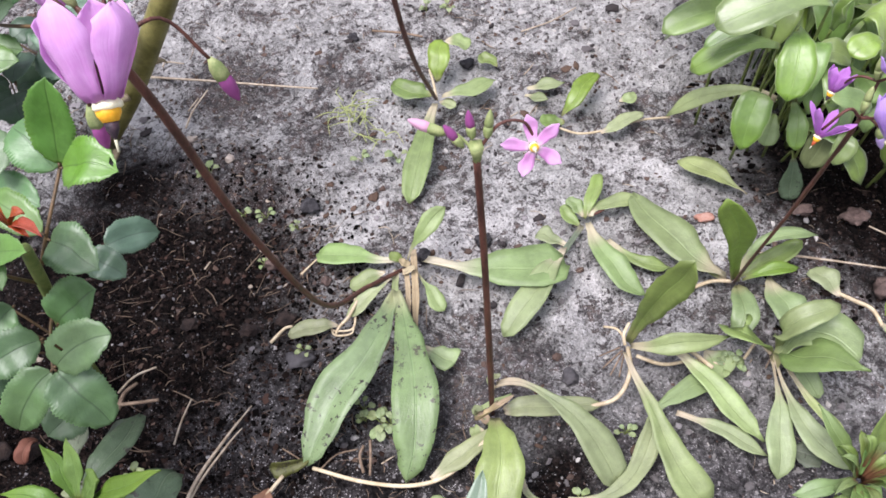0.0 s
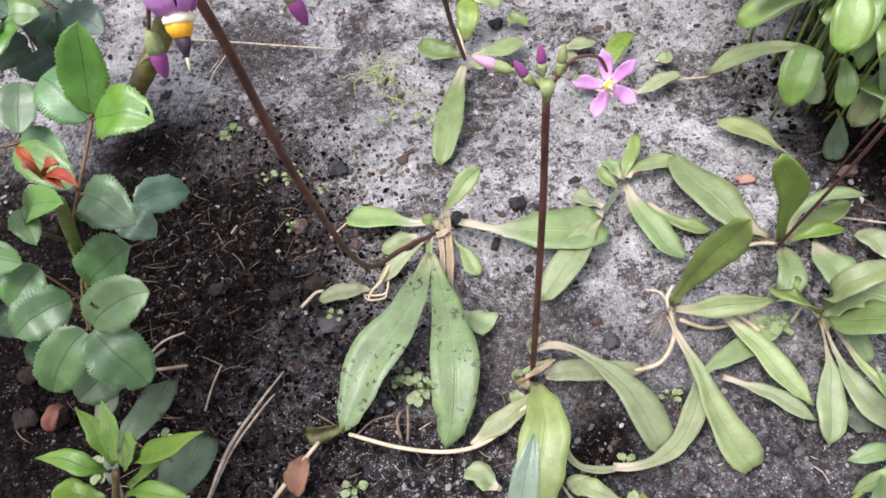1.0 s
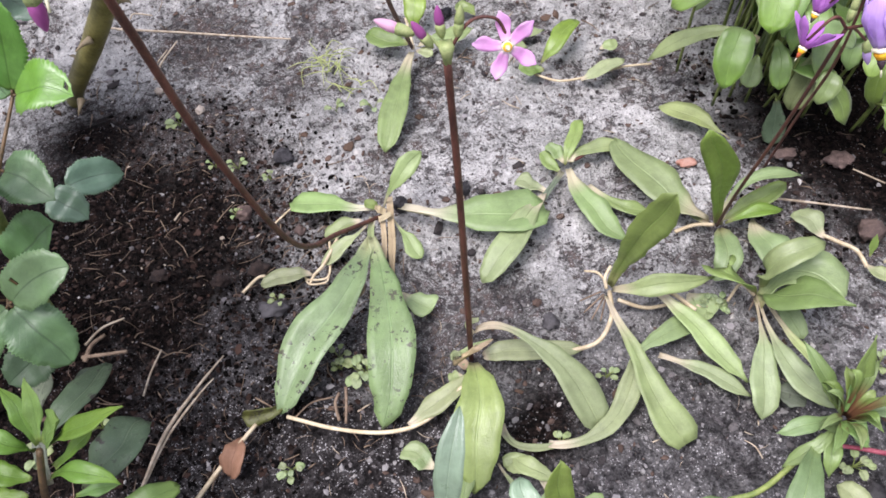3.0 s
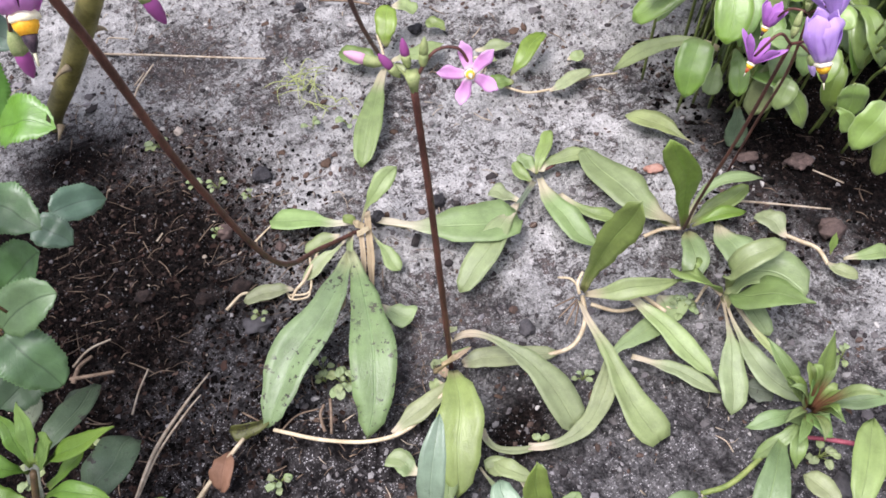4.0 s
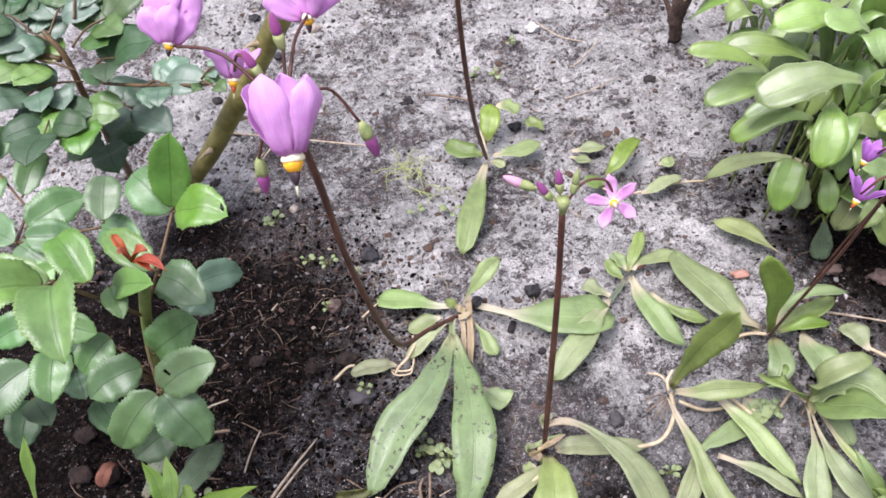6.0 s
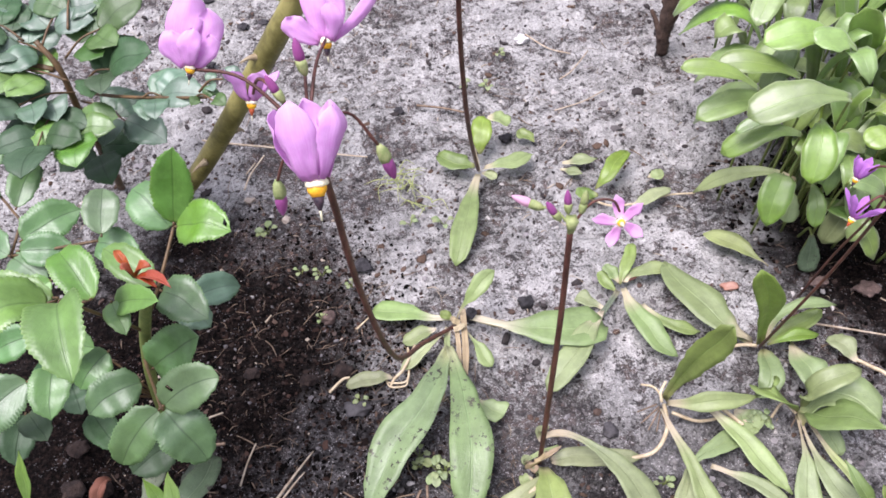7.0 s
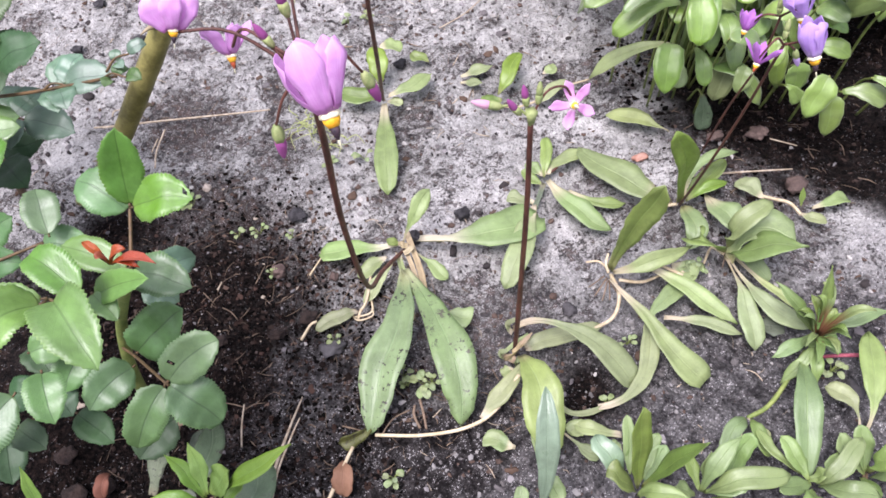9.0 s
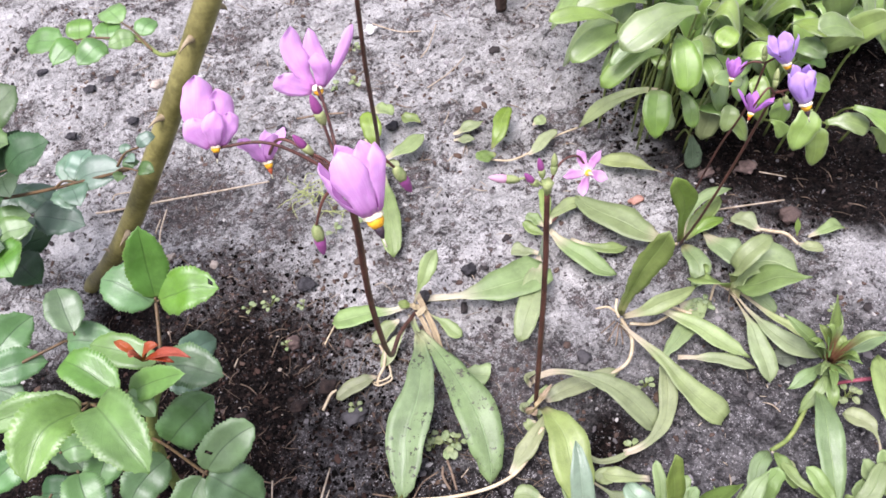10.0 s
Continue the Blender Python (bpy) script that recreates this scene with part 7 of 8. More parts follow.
blade(plant, (0.2216, 0.1404, 0.0180), (0.1985, 0.1335, 0.0280), (0.1821, 0.1332, 0.0220), 0.0108, "lance", "leaf_lance")
blade(plant, (0.2311, 0.1397, 0.0180), (0.2495, 0.1350, 0.0300), (0.2816, 0.1346, 0.0240), 0.0128, "lance", "leaf_lance")
blade(plant, (0.2177, 0.1366, 0.0180), (0.2044, 0.1247, 0.0250), (0.1842, 0.1172, 0.0080), 0.0097, "strap", "leaf_lance")
blade(plant, (0.2189, 0.1334, 0.0180), (0.2082, 0.1190, 0.0240), (0.2042, 0.1074, 0.0140), 0.0103, "lance", "leaf_lance")
blade(plant, (0.2253, 0.1322, 0.0180), (0.2297, 0.1263, 0.0160), (0.2340, 0.1205, 0.0140), 0.0077, "lance", "leaf_lance")
blade(plant, (0.2215, 0.1358, 0.0220), (0.2228, 0.1279, 0.0300), (0.2294, 0.1222, 0.0280), 0.0134, "oval", "leaf_lance")
blade(plant, (0.2284, 0.1401, 0.0220), (0.2352, 0.1440, 0.0260), (0.2420, 0.1478, 0.0300), 0.0053, "lance", "leaf_lance")
blade(plant, (0.2238, 0.1395, 0.0250), (0.2237, 0.1432, 0.0350), (0.2236, 0.1470, 0.0450), 0.0057, "lance", "rose_young")
blade(plant, (0.2209, 0.1382, 0.0250), (0.2180, 0.1409, 0.0335), (0.2150, 0.1436, 0.0420), 0.0093, "lance", "leaf_lance")
blade(plant, (0.2256, 0.1354, 0.0250), (0.2287, 0.1325, 0.0315), (0.2318, 0.1295, 0.0380), 0.0084, "lance", "leaf_lance")
blade(plant, (0.2043, 0.1261, 0.0180), (0.1787, 0.0912, 0.0340), (0.1597, 0.0510, 0.0120), 0.0194, "long", "leaf_lance", rows=18)
blade(plant, (0.2217, 0.1349, 0.0200), (0.2128, 0.1332, 0.0250), (0.2040, 0.1315, 0.0300), 0.0095, "lance", "leaf_lance")
tube("stem", ((0.2118, 0.1321, 0.0140), (0.1863, 0.1167, 0.0100), (0.1663, 0.1070, 0.0080), (0.1492, 0.1053, 0.0060)), (0.0015, 0.0017, 0.0017), "green_stem", plant, "pale green stem")
tube("stem", ((0.2183, 0.1270, 0.0080), (0.2338, 0.1222, 0.0080), (0.2586, 0.1140, 0.0060), (0.2897, 0.1051, 0.0040)), (0.0012, 0.0016, 0.0018), "rosy_stem", plant, "rosy pink creeping stem")
blade(plant, (0.2132, 0.0689, 0.0100), (0.2147, 0.0850, 0.0200), (0.2051, 0.1008, 0.0160), 0.0146, "spoon", "leaf_pale")
blade(plant, (0.2155, 0.0659, 0.0120), (0.2313, 0.0847, 0.0260), (0.2611, 0.1244, 0.0200), 0.0199, "spoon", "leaf")
blade(plant, (0.1486, 0.1046, 0.0080), (0.1517, 0.0954, 0.0065), (0.1548, 0.0862, 0.0050), 0.0083, "spoon", "leaf_pale")
blade(plant, (0.1463, 0.1036, 0.0100), (0.1316, 0.0985, 0.0200), (0.1115, 0.0828, 0.0140), 0.0123, "oval", "leaf_lance")
blade(plant, (0.1493, 0.1024, 0.0100), (0.1461, 0.0906, 0.0160), (0.1467, 0.0746, 0.0100), 0.0109, "oval", "leaf_lance")
rng = random.Random(31)
for i in range(13):
    # narrow young leaves crowded round the brown heart
    a = 2 * math.pi * i / 13 + rng.uniform(-0.2, 0.2)
    out = Vector((math.cos(a), math.sin(a), 0))
    p, far, up = Vector((0.2245, 0.1385, 0.018)) + out * 0.002, rng.uniform(0.012, 0.03), rng.uniform(0.012, 0.035)
    blade(plant, p, p + out * far * 0.45 + Vector((0, 0, up)), p + out * far + Vector((0, 0, up * 1.1)), rng.uniform(0.0045, 0.0075), "lance", "leaf_heart", cup=0.4, rows=10)
plant = thing("lance_leaf_plant", (0.0541, 0.0885, 0.0000), "young plant with upright fresh green leaves", "plant", "lance-leaved plants")
blade(plant, (0.0484, 0.0851, 0.0250), (0.0475, 0.0934, 0.0739), (0.0466, 0.1017, 0.1227), 0.0150, "oval", "leaf_fresh")
blade(plant, (0.0498, 0.0839, 0.0300), (0.0614, 0.0786, 0.0720), (0.0730, 0.0732, 0.1140), 0.0143, "lance", "leaf_fresh")
blade(plant, (0.0464, 0.0838, 0.0250), (0.0347, 0.0877, 0.0500), (0.0263, 0.0939, 0.0550), 0.0147, "oval", "leaf_fresh")
blade(plant, (0.0400, 0.0872, 0.0250), (0.0349, 0.0993, 0.0500), (0.0336, 0.1189, 0.0550), 0.0151, "oval", "leaf_blue")
blade(plant, (0.0442, 0.0914, 0.0400), (0.0494, 0.1066, 0.0500), (0.0547, 0.1218, 0.0600), 0.0087, "oval", "leaf_lance")
blade(plant, (0.0476, 0.0940, 0.0400), (0.0482, 0.0993, 0.0440), (0.0488, 0.1046, 0.0480), 0.0082, "oval", "leaf_lance")
blade(plant, (0.0450, 0.0788, 0.0300), (0.0517, 0.0746, 0.0480), (0.0689, 0.0606, 0.0500), 0.0126, "lance", "leaf_lance")
blade(plant, (0.0533, 0.0836, 0.0200), (0.0641, 0.0919, 0.0300), (0.0748, 0.1001, 0.0400), 0.0121, "oval", "leaf_lance")
blade(plant, (0.0520, 0.0879, 0.0300), (0.0625, 0.0992, 0.0350), (0.0731, 0.1105, 0.0400), 0.0107, "oval", "leaf_lance")
blade(plant, (0.0507, 0.1229, 0.0060), (0.0416, 0.1406, 0.0100), (0.0288, 0.1407, 0.0060), 0.0132, "blunt", "leaf_pale")
blade(plant, (0.0612, 0.1267, 0.0080), (0.0474, 0.1351, 0.0120), (0.0343, 0.1477, 0.0080), 0.0127, "strap", "leaf_pale")
blade(plant, (0.0528, 0.1123, 0.0140), (0.0497, 0.1168, 0.0140), (0.0467, 0.1213, 0.0140), 0.0141, "oval", "leaf")
plant = thing("lance_leaf_plant", (0.0928, 0.0713, 0.0000), "small rosette of narrow shiny leaves", "plant", "lance-leaved plants")
blade(plant, (0.0869, 0.0693, 0.0200), (0.0974, 0.0760, 0.0450), (0.1179, 0.0859, 0.0500), 0.0127, "lance", "leaf_lance")
blade(plant, (0.0867, 0.0702, 0.0200), (0.0868, 0.0833, 0.0275), (0.0870, 0.0964, 0.0350), 0.0093, "lance", "leaf_lance")
blade(plant, (0.0883, 0.0680, 0.0200), (0.0977, 0.0612, 0.0400), (0.1090, 0.0575, 0.0420), 0.0130, "oval", "leaf_lance")
blade(plant, (0.0899, 0.0673, 0.0200), (0.1045, 0.0614, 0.0450), (0.1377, 0.0546, 0.0400), 0.0151, "oval", "leaf_lance")
blade(plant, (0.0826, 0.0691, 0.0200), (0.0748, 0.0717, 0.0300), (0.0670, 0.0743, 0.0400), 0.0114, "lance", "leaf_lance")
blade(plant, (0.0906, 0.0719, 0.0200), (0.0956, 0.0783, 0.0300), (0.1007, 0.0847, 0.0400), 0.0101, "lance", "leaf_lance")
blade(plant, (0.1112, 0.0719, 0.0140), (0.1201, 0.0798, 0.0270), (0.1290, 0.0877, 0.0400), 0.0146, "oval", "leaf_lance")
blade(plant, (0.0924, 0.0631, 0.0200), (0.0930, 0.0557, 0.0300), (0.0937, 0.0483, 0.0400), 0.0158, "lance", "leaf_lance")
plant = thing("lance_leaf_plant", (0.1655, 0.0480, 0.0000), "spreading plant with glossy narrow leaves", "plant", "lance-leaved plants")
blade(plant, (0.1583, 0.0566, 0.0120), (0.1458, 0.0744, 0.0200), (0.1483, 0.0955, 0.0140), 0.0092, "strap", "leaf_lance")
blade(plant, (0.1568, 0.0501, 0.0180), (0.1548, 0.0651, 0.0240), (0.1529, 0.0802, 0.0300), 0.0126, "oval", "leaf_lance")
blade(plant, (0.1600, 0.0467, 0.0180), (0.1719, 0.0458, 0.0350), (0.1957, 0.0582, 0.0360), 0.0127, "oval", "leaf_lance")
blade(plant, (0.1557, 0.0477, 0.0200), (0.1411, 0.0485, 0.0290), (0.1265, 0.0492, 0.0380), 0.0133, "oval", "leaf_lance")
blade(plant, (0.1596, 0.0442, 0.0200), (0.1631, 0.0320, 0.0420), (0.1806, 0.0211, 0.0400), 0.0145, "oval", "leaf_lance")
blade(plant, (0.1545, 0.0430, 0.0200), (0.1452, 0.0364, 0.0325), (0.1360, 0.0298, 0.0450), 0.0139, "oval", "leaf_lance")
blade(plant, (0.1673, 0.0466, 0.0180), (0.1744, 0.0523, 0.0215), (0.1815, 0.0580, 0.0250), 0.0100, "lance", "leaf_lance")
blade(plant, (0.1571, 0.0507, 0.0160), (0.1614, 0.0484, 0.0230), (0.1657, 0.0461, 0.0300), 0.0106, "lance", "leaf_lance")
plant = thing("lance_leaf_plant", (0.2012, 0.0387, 0.0000), "leafy shoot with a reddish rooted base", "plant", "lance-leaved plants")
blade(plant, (0.1932, 0.0415, 0.0180), (0.1965, 0.0530, 0.0290), (0.1999, 0.0644, 0.0400), 0.0132, "oval", "leaf_lance")
blade(plant, (0.1927, 0.0403, 0.0220), (0.1951, 0.0394, 0.0480), (0.2146, 0.0386, 0.0500), 0.0142, "oval", "leaf_fresh")
blade(plant, (0.1931, 0.0402, 0.0160), (0.1903, 0.0534, 0.0250), (0.1875, 0.0666, 0.0340), 0.0147, "oval", "leaf_lance")
blade(plant, (0.1953, 0.0373, 0.0160), (0.1995, 0.0311, 0.0340), (0.2133, 0.0216, 0.0340), 0.0133, "oval", "leaf_lance")
blade(plant, (0.1913, 0.0396, 0.0140), (0.1876, 0.0295, 0.0220), (0.1838, 0.0193, 0.0300), 0.0138, "lance", "leaf_lance")
tube("root", ((0.1954, 0.0421, 0.0140), (0.1852, 0.0286, 0.0060), (0.1878, 0.0292, 0.0010)), (0.0011, 0.0006), "rachis", plant, sides=5)
tube("root", ((0.1968, 0.0411, 0.0120), (0.1885, 0.0253, 0.0060), (0.1911, 0.0259, 0.0010)), (0.0011, 0.0006), "rachis", plant, sides=5)
tube("root", ((0.1947, 0.0436, 0.0140), (0.1930, 0.0524, 0.0060), (0.1957, 0.0532, 0.0010)), (0.0011, 0.0006), "rachis", plant, sides=5)
tube("root", ((0.1990, 0.0410, 0.0120), (0.2125, 0.0424, 0.0060), (0.2154, 0.0431, 0.0010)), (0.0011, 0.0006), "rachis", plant, sides=5)
plant = thing("lance_leaf_plant", (-0.0141, 0.1046, 0.0000), "narrow blue-green leaf reaching up beside limp leaves", "plant", "lance-leaved plants")
blade(plant, (-0.0141, 0.0983, 0.0150), (-0.0057, 0.1122, 0.0750), (0.0040, 0.1440, 0.1000), 0.0150, "long", "leaf_blue")
blade(plant, (-0.0010, 0.1186, 0.0120), (0.0056, 0.1399, 0.0140), (0.0122, 0.1613, 0.0160), 0.0123, "oval", "leaf_lance")
blade(plant, (-0.0130, 0.1463, 0.0100), (-0.0195, 0.1520, 0.0090), (-0.0261, 0.1577, 0.0080), 0.0139, "oval", "leaf")
blade(plant, (-0.0282, 0.1007, 0.0100), (-0.0235, 0.1085, 0.0140), (-0.0188, 0.1163, 0.0180), 0.0101, "oval", "leaf")
blade(plant, (-0.0009, 0.0953, 0.0120), (0.0002, 0.1049, 0.0170), (0.0012, 0.1146, 0.0220), 0.0129, "oval", "leaf")
blade(plant, (0.0246, 0.1447, 0.0060), (0.0323, 0.1280, 0.0080), (0.0411, 0.1208, 0.0040), 0.0123, "spoon", "leaf_pale")
blade(plant, (-0.0113, 0.1462, 0.0080), (-0.0204, 0.1536, 0.0090), (-0.0295, 0.1610, 0.0100), 0.0132, "blunt", "leaf")
blade(plant, (-0.0898, 0.1099, 0.0100), (-0.0785, 0.1163, 0.0150), (-0.0673, 0.1226, 0.0200), 0.0154, "oval", "leaf_lance")
blade(plant, (-0.0541, 0.1036, 0.0100), (-0.0581, 0.1115, 0.0160), (-0.0621, 0.1193, 0.0220), 0.0124, "oval", "leaf")
plant = thing("lance_leaf_plant", (-0.2471, 0.1621, 0.0000), "upright plant with narrow bright green leaves and a brown stem", "plant", "lance-leaved plants")
tube("stem", ((-0.2359, 0.1514, 0.0200), (-0.2145, 0.1486, 0.0700), (-0.2021, 0.1512, 0.1000)), (0.0022, 0.002, 0.0018), "rachis", plant, "brown ribbed stem")
blade(plant, (-0.2034, 0.1543, 0.1000), (-0.2085, 0.1660, 0.1125), (-0.2136, 0.1776, 0.1250), 0.0095, "lance", "leaf_lance_dark")
blade(plant, (-0.2018, 0.1548, 0.1020), (-0.2005, 0.1660, 0.1148), (-0.1993, 0.1772, 0.1277), 0.0102, "lance", "leaf_lance_dark")
blade(plant, (-0.1983, 0.1536, 0.1000), (-0.1726, 0.1485, 0.1250), (-0.1448, 0.1473, 0.1411), 0.0120, "lance", "leaf_lance_dark")
blade(plant, (-0.1994, 0.1537, 0.1040), (-0.1917, 0.1553, 0.1130), (-0.1841, 0.1568, 0.1220), 0.0180, "oval", "leaf_lance_dark")
blade(plant, (-0.2059, 0.1525, 0.0980), (-0.2130, 0.1514, 0.1150), (-0.2376, 0.1595, 0.1120), 0.0116, "lance", "leaf_lance_dark")
blade(plant, (-0.2173, 0.1474, 0.0750), (-0.2294, 0.1495, 0.0800), (-0.2414, 0.1516, 0.0850), 0.0131, "oval", "leaf_lance_dark")
blade(plant, (-0.2103, 0.1481, 0.0700), (-0.1879, 0.1445, 0.0850), (-0.1682, 0.1358, 0.0800), 0.0113, "lance", "leaf_lance_dark")
blade(plant, (-0.2034, 0.1498, 0.0800), (-0.1922, 0.1569, 0.0850), (-0.1810, 0.1640, 0.0900), 0.0104, "strap", "leaf_lance_dark")
blade(plant, (-0.2216, 0.1765, 0.0600), (-0.2062, 0.1939, 0.0650), (-0.2007, 0.2292, 0.0400), 0.0190, "oval", "leaf_mud")
blade(plant, (-0.2064, 0.1511, 0.0400), (-0.1836, 0.1652, 0.0550), (-0.1715, 0.1877, 0.0400), 0.0277, "oval", "leaf_mud")
blade(plant, (-0.2147, 0.1489, 0.0600), (-0.2191, 0.1633, 0.0650), (-0.2235, 0.1777, 0.0700), 0.0092, "strap", "leaf_grey")
blade(plant, (-0.2259, 0.1444, 0.0600), (-0.2360, 0.1427, 0.0600), (-0.2460, 0.1411, 0.0600), 0.0160, "oval", "leaf_lance_dark")
blade(plant, (-0.1822, 0.1204, 0.0400), (-0.1393, 0.1220, 0.0550), (-0.1080, 0.1160, 0.0450), 0.0186, "oval", "leaf_mud")
blade(plant, (-0.1927, 0.1302, 0.0400), (-0.1700, 0.1356, 0.0500), (-0.1526, 0.1460, 0.0400), 0.0150, "oval", "leaf_lance_dark")
blade(plant, (-0.1971, 0.1277, 0.0500), (-0.1708, 0.1244, 0.0600), (-0.1489, 0.1300, 0.0550), 0.0101, "lance", "leaf_lance_dark")
blade(plant, (-0.2001, 0.1407, 0.0600), (-0.1869, 0.1416, 0.0640), (-0.1737, 0.1425, 0.0680), 0.0096, "lance", "leaf_lance_dark")
blade(plant, (-0.1636, 0.1109, 0.0600), (-0.1555, 0.1162, 0.0700), (-0.1474, 0.1215, 0.0800), 0.0090, "lance", "leaf_lance_dark")
blade(plant, (-0.3078, 0.1905, 0.0600), (-0.3089, 0.2056, 0.0750), (-0.3100, 0.2208, 0.0900), 0.0081, "lance", "leaf_lance_dark")
blade(plant, (-0.2556, 0.2034, 0.0200), (-0.2468, 0.2166, 0.0300), (-0.2380, 0.2299, 0.0400), 0.0162, "strap", "leaf_grey")
blade(plant, (-0.2308, 0.2033, 0.0250), (-0.2162, 0.2116, 0.0400), (-0.2023, 0.2249, 0.0400), 0.0181, "strap", "leaf_grey")

tagged(tube("dry_stem", ((-0.2481, 0.5855, 0.0050), (-0.1922, 0.5714, 0.0040), (-0.1370, 0.5555, 0.0040), (-0.0929, 0.5443, 0.0030)), (0.0011, 0.001, 0.0008), "straw", None, "", 6), "long thin dry straw lying on the soil", "straw", "dry straws")
tagged(tube("dry_stem", ((-0.2095, 0.5157, 0.0030), (-0.2047, 0.5345, 0.0040), (-0.1923, 0.5572, 0.0060)), (0.0009, 0.0008), "straw", None, "", 6), "short bent dry straw on the soil", "straw", "dry straws")
tagged(tube("dry_stem", ((-0.2094, 0.5375, 0.0020), (-0.2008, 0.5502, 0.0040)), (0.0008, 0.0007), "straw", None, "", 6), "short thin dry straw on the soil", "straw", "dry straws")
tagged(tube("dry_stem", ((-0.1879, 0.1593, 0.0060), (-0.1755, 0.1925, 0.0070), (-0.1572, 0.2197, 0.0080), (-0.1418, 0.2427, 0.0040)), (0.001, 0.0013, 0.001, 0.0005), "straw", None, "", 6), "split dry grass blade lying on dark soil", "straw", "dry straws")
tagged(tube("dry_stem", ((-0.1871, 0.1626, 0.0040), (-0.1737, 0.1923, 0.0050), (-0.1561, 0.2170, 0.0050), (-0.1480, 0.2278, 0.0030)), (0.0008, 0.0008, 0.0004), "straw", None, "", 6), "split dry grass blade lying on dark soil", "straw", "dry straws")
tagged(tube("pale_stem", ((-0.1571, 0.1459, 0.0040), (-0.1380, 0.1671, 0.0090), (-0.1177, 0.1881, 0.0120)), (0.0015, 0.0014, 0.0013), "petiole", None, "", 6), "pale bleached stem lying over a dead leaf", "straw", "dry straws")
tagged(tube("dry_stem", ((-0.1935, 0.2227, 0.0020), (-0.1896, 0.2384, 0.0030), (-0.1843, 0.2547, 0.0020)), (0.0007, 0.0006), "straw", None, "", 6), "short dry straw on dark soil", "straw", "dry straws")
tagged(tube("dry_stem", ((-0.2362, 0.2658, 0.0030), (-0.2238, 0.2742, 0.0080), (-0.2083, 0.2783, 0.0100)), (0.0009, 0.0007), "straw", None, "", 6), "thin dry stem rising from dark soil", "straw", "dry straws")
tagged(tube("twig", ((-0.2365, 0.2561, 0.0040), (-0.2225, 0.2548, 0.0060), (-0.2062, 0.2554, 0.0050)), (0.0014, 0.0012), "fibre", None, "", 6), "brown twig half buried in dark soil", "twig", "twigs")
tagged(tube("twig", ((-0.2347, 0.2530, 0.0030), (-0.2302, 0.2634, 0.0060), (-0.2231, 0.2711, 0.0040)), (0.0018, 0.0012), "fibre", None, "", 6), "brown twig half buried in dark soil", "twig", "twigs")
tagged(tube("dry_stem", ((0.2369, 0.3094, 0.0040), (0.2562, 0.3033, 0.0060), (0.3094, 0.2859, 0.0050)), (0.001, 0.0009, 0.0007), "straw", None, "", 6), "thin straw beside the leaf clump", "straw", "dry straws")
tagged(tube("dry_stem", ((0.3132, 0.3244, 0.0030), (0.3300, 0.3080, 0.0030)), (0.0006, 0.0006), "straw", None, "", 6), "thin dry straw on dark soil", "straw", "dry straws")
tagged(tube("dry_stem", ((-0.0403, 0.6133, 0.0030), (-0.0149, 0.6045, 0.0040), (0.0062, 0.5961, 0.0030)), (0.0012, 0.001), "fibre", None, "", 6), "thin straw on grey soil", "straw", "dry straws")
tagged(tube("dry_stem", ((0.0968, 0.5857, 0.0030), (0.1268, 0.5950, 0.0030), (0.1530, 0.6108, 0.0020)), (0.0007, 0.0006), "straw", None, "", 6), "thin straw on grey soil", "straw", "dry straws")
tagged(tube("dry_stem", ((0.0877, 0.7158, 0.0030), (0.1076, 0.6859, 0.0040), (0.1300, 0.6742, 0.0030)), (0.0008, 0.0007), "straw", None, "", 6), "thin straw on grey soil", "straw", "dry straws")
tagged(tube("dry_stem", ((0.1108, 0.6334, 0.0030), (0.1256, 0.6443, 0.0040), (0.1497, 0.6765, 0.0030)), (0.0008, 0.0007), "straw", None, "", 6), "thin straw on grey soil", "straw", "dry straws")
tagged(tube("dry_stem", ((-0.2378, 0.5983, 0.0040), (-0.2329, 0.5999, 0.0080), (-0.2177, 0.5993, 0.0040)), (0.0008, 0.0007), "straw", None, "", 6), "curled straw on grey soil", "straw", "dry straws")
tagged(tube("dry_stem", ((-0.2564, 0.5910, 0.0030), (-0.2248, 0.5811, 0.0030)), (0.001, 0.0009), "straw", None, "", 6), "straw beside the rose cane", "straw", "dry straws")
tagged(tube("dry_stem", ((-0.1824, 0.3616, 0.0030), (-0.1771, 0.3660, 0.0060)), (0.0007, 0.0006), "straw", None, "", 6), "thin pale straw by dark soil", "straw", "dry straws")
tagged(tube("dry_stem", ((-0.1206, 0.2099, 0.0030), (-0.1113, 0.2024, 0.0050), (-0.1053, 0.1971, 0.0040)), (0.0006, 0.0006), "fibre", None, "", 6), "pale root lying on the soil", "straw", "dry straws")
tagged(tube("dry_stem", ((-0.0960, 0.1925, 0.0030), (-0.0845, 0.1993, 0.0070), (-0.0707, 0.2025, 0.0040)), (0.0006, 0.0006), "fibre", None, "", 6), "pale root lying on the soil", "straw", "dry straws")
tagged(tube("dry_stem", ((-0.0643, 0.1848, 0.0020), (-0.0625, 0.1951, 0.0080), (-0.0617, 0.2046, 0.0120)), (0.0009, 0.001), "fibre", None, "", 6), "dry stalk standing in the soil", "straw", "dry straws")
tagged(tube("dry_stem", ((-0.0683, 0.1872, 0.0020), (-0.0694, 0.1961, 0.0080), (-0.0663, 0.2023, 0.0100)), (0.0011, 0.001), "fibre", None, "", 6), "dry stalk standing in the soil", "straw", "dry straws")
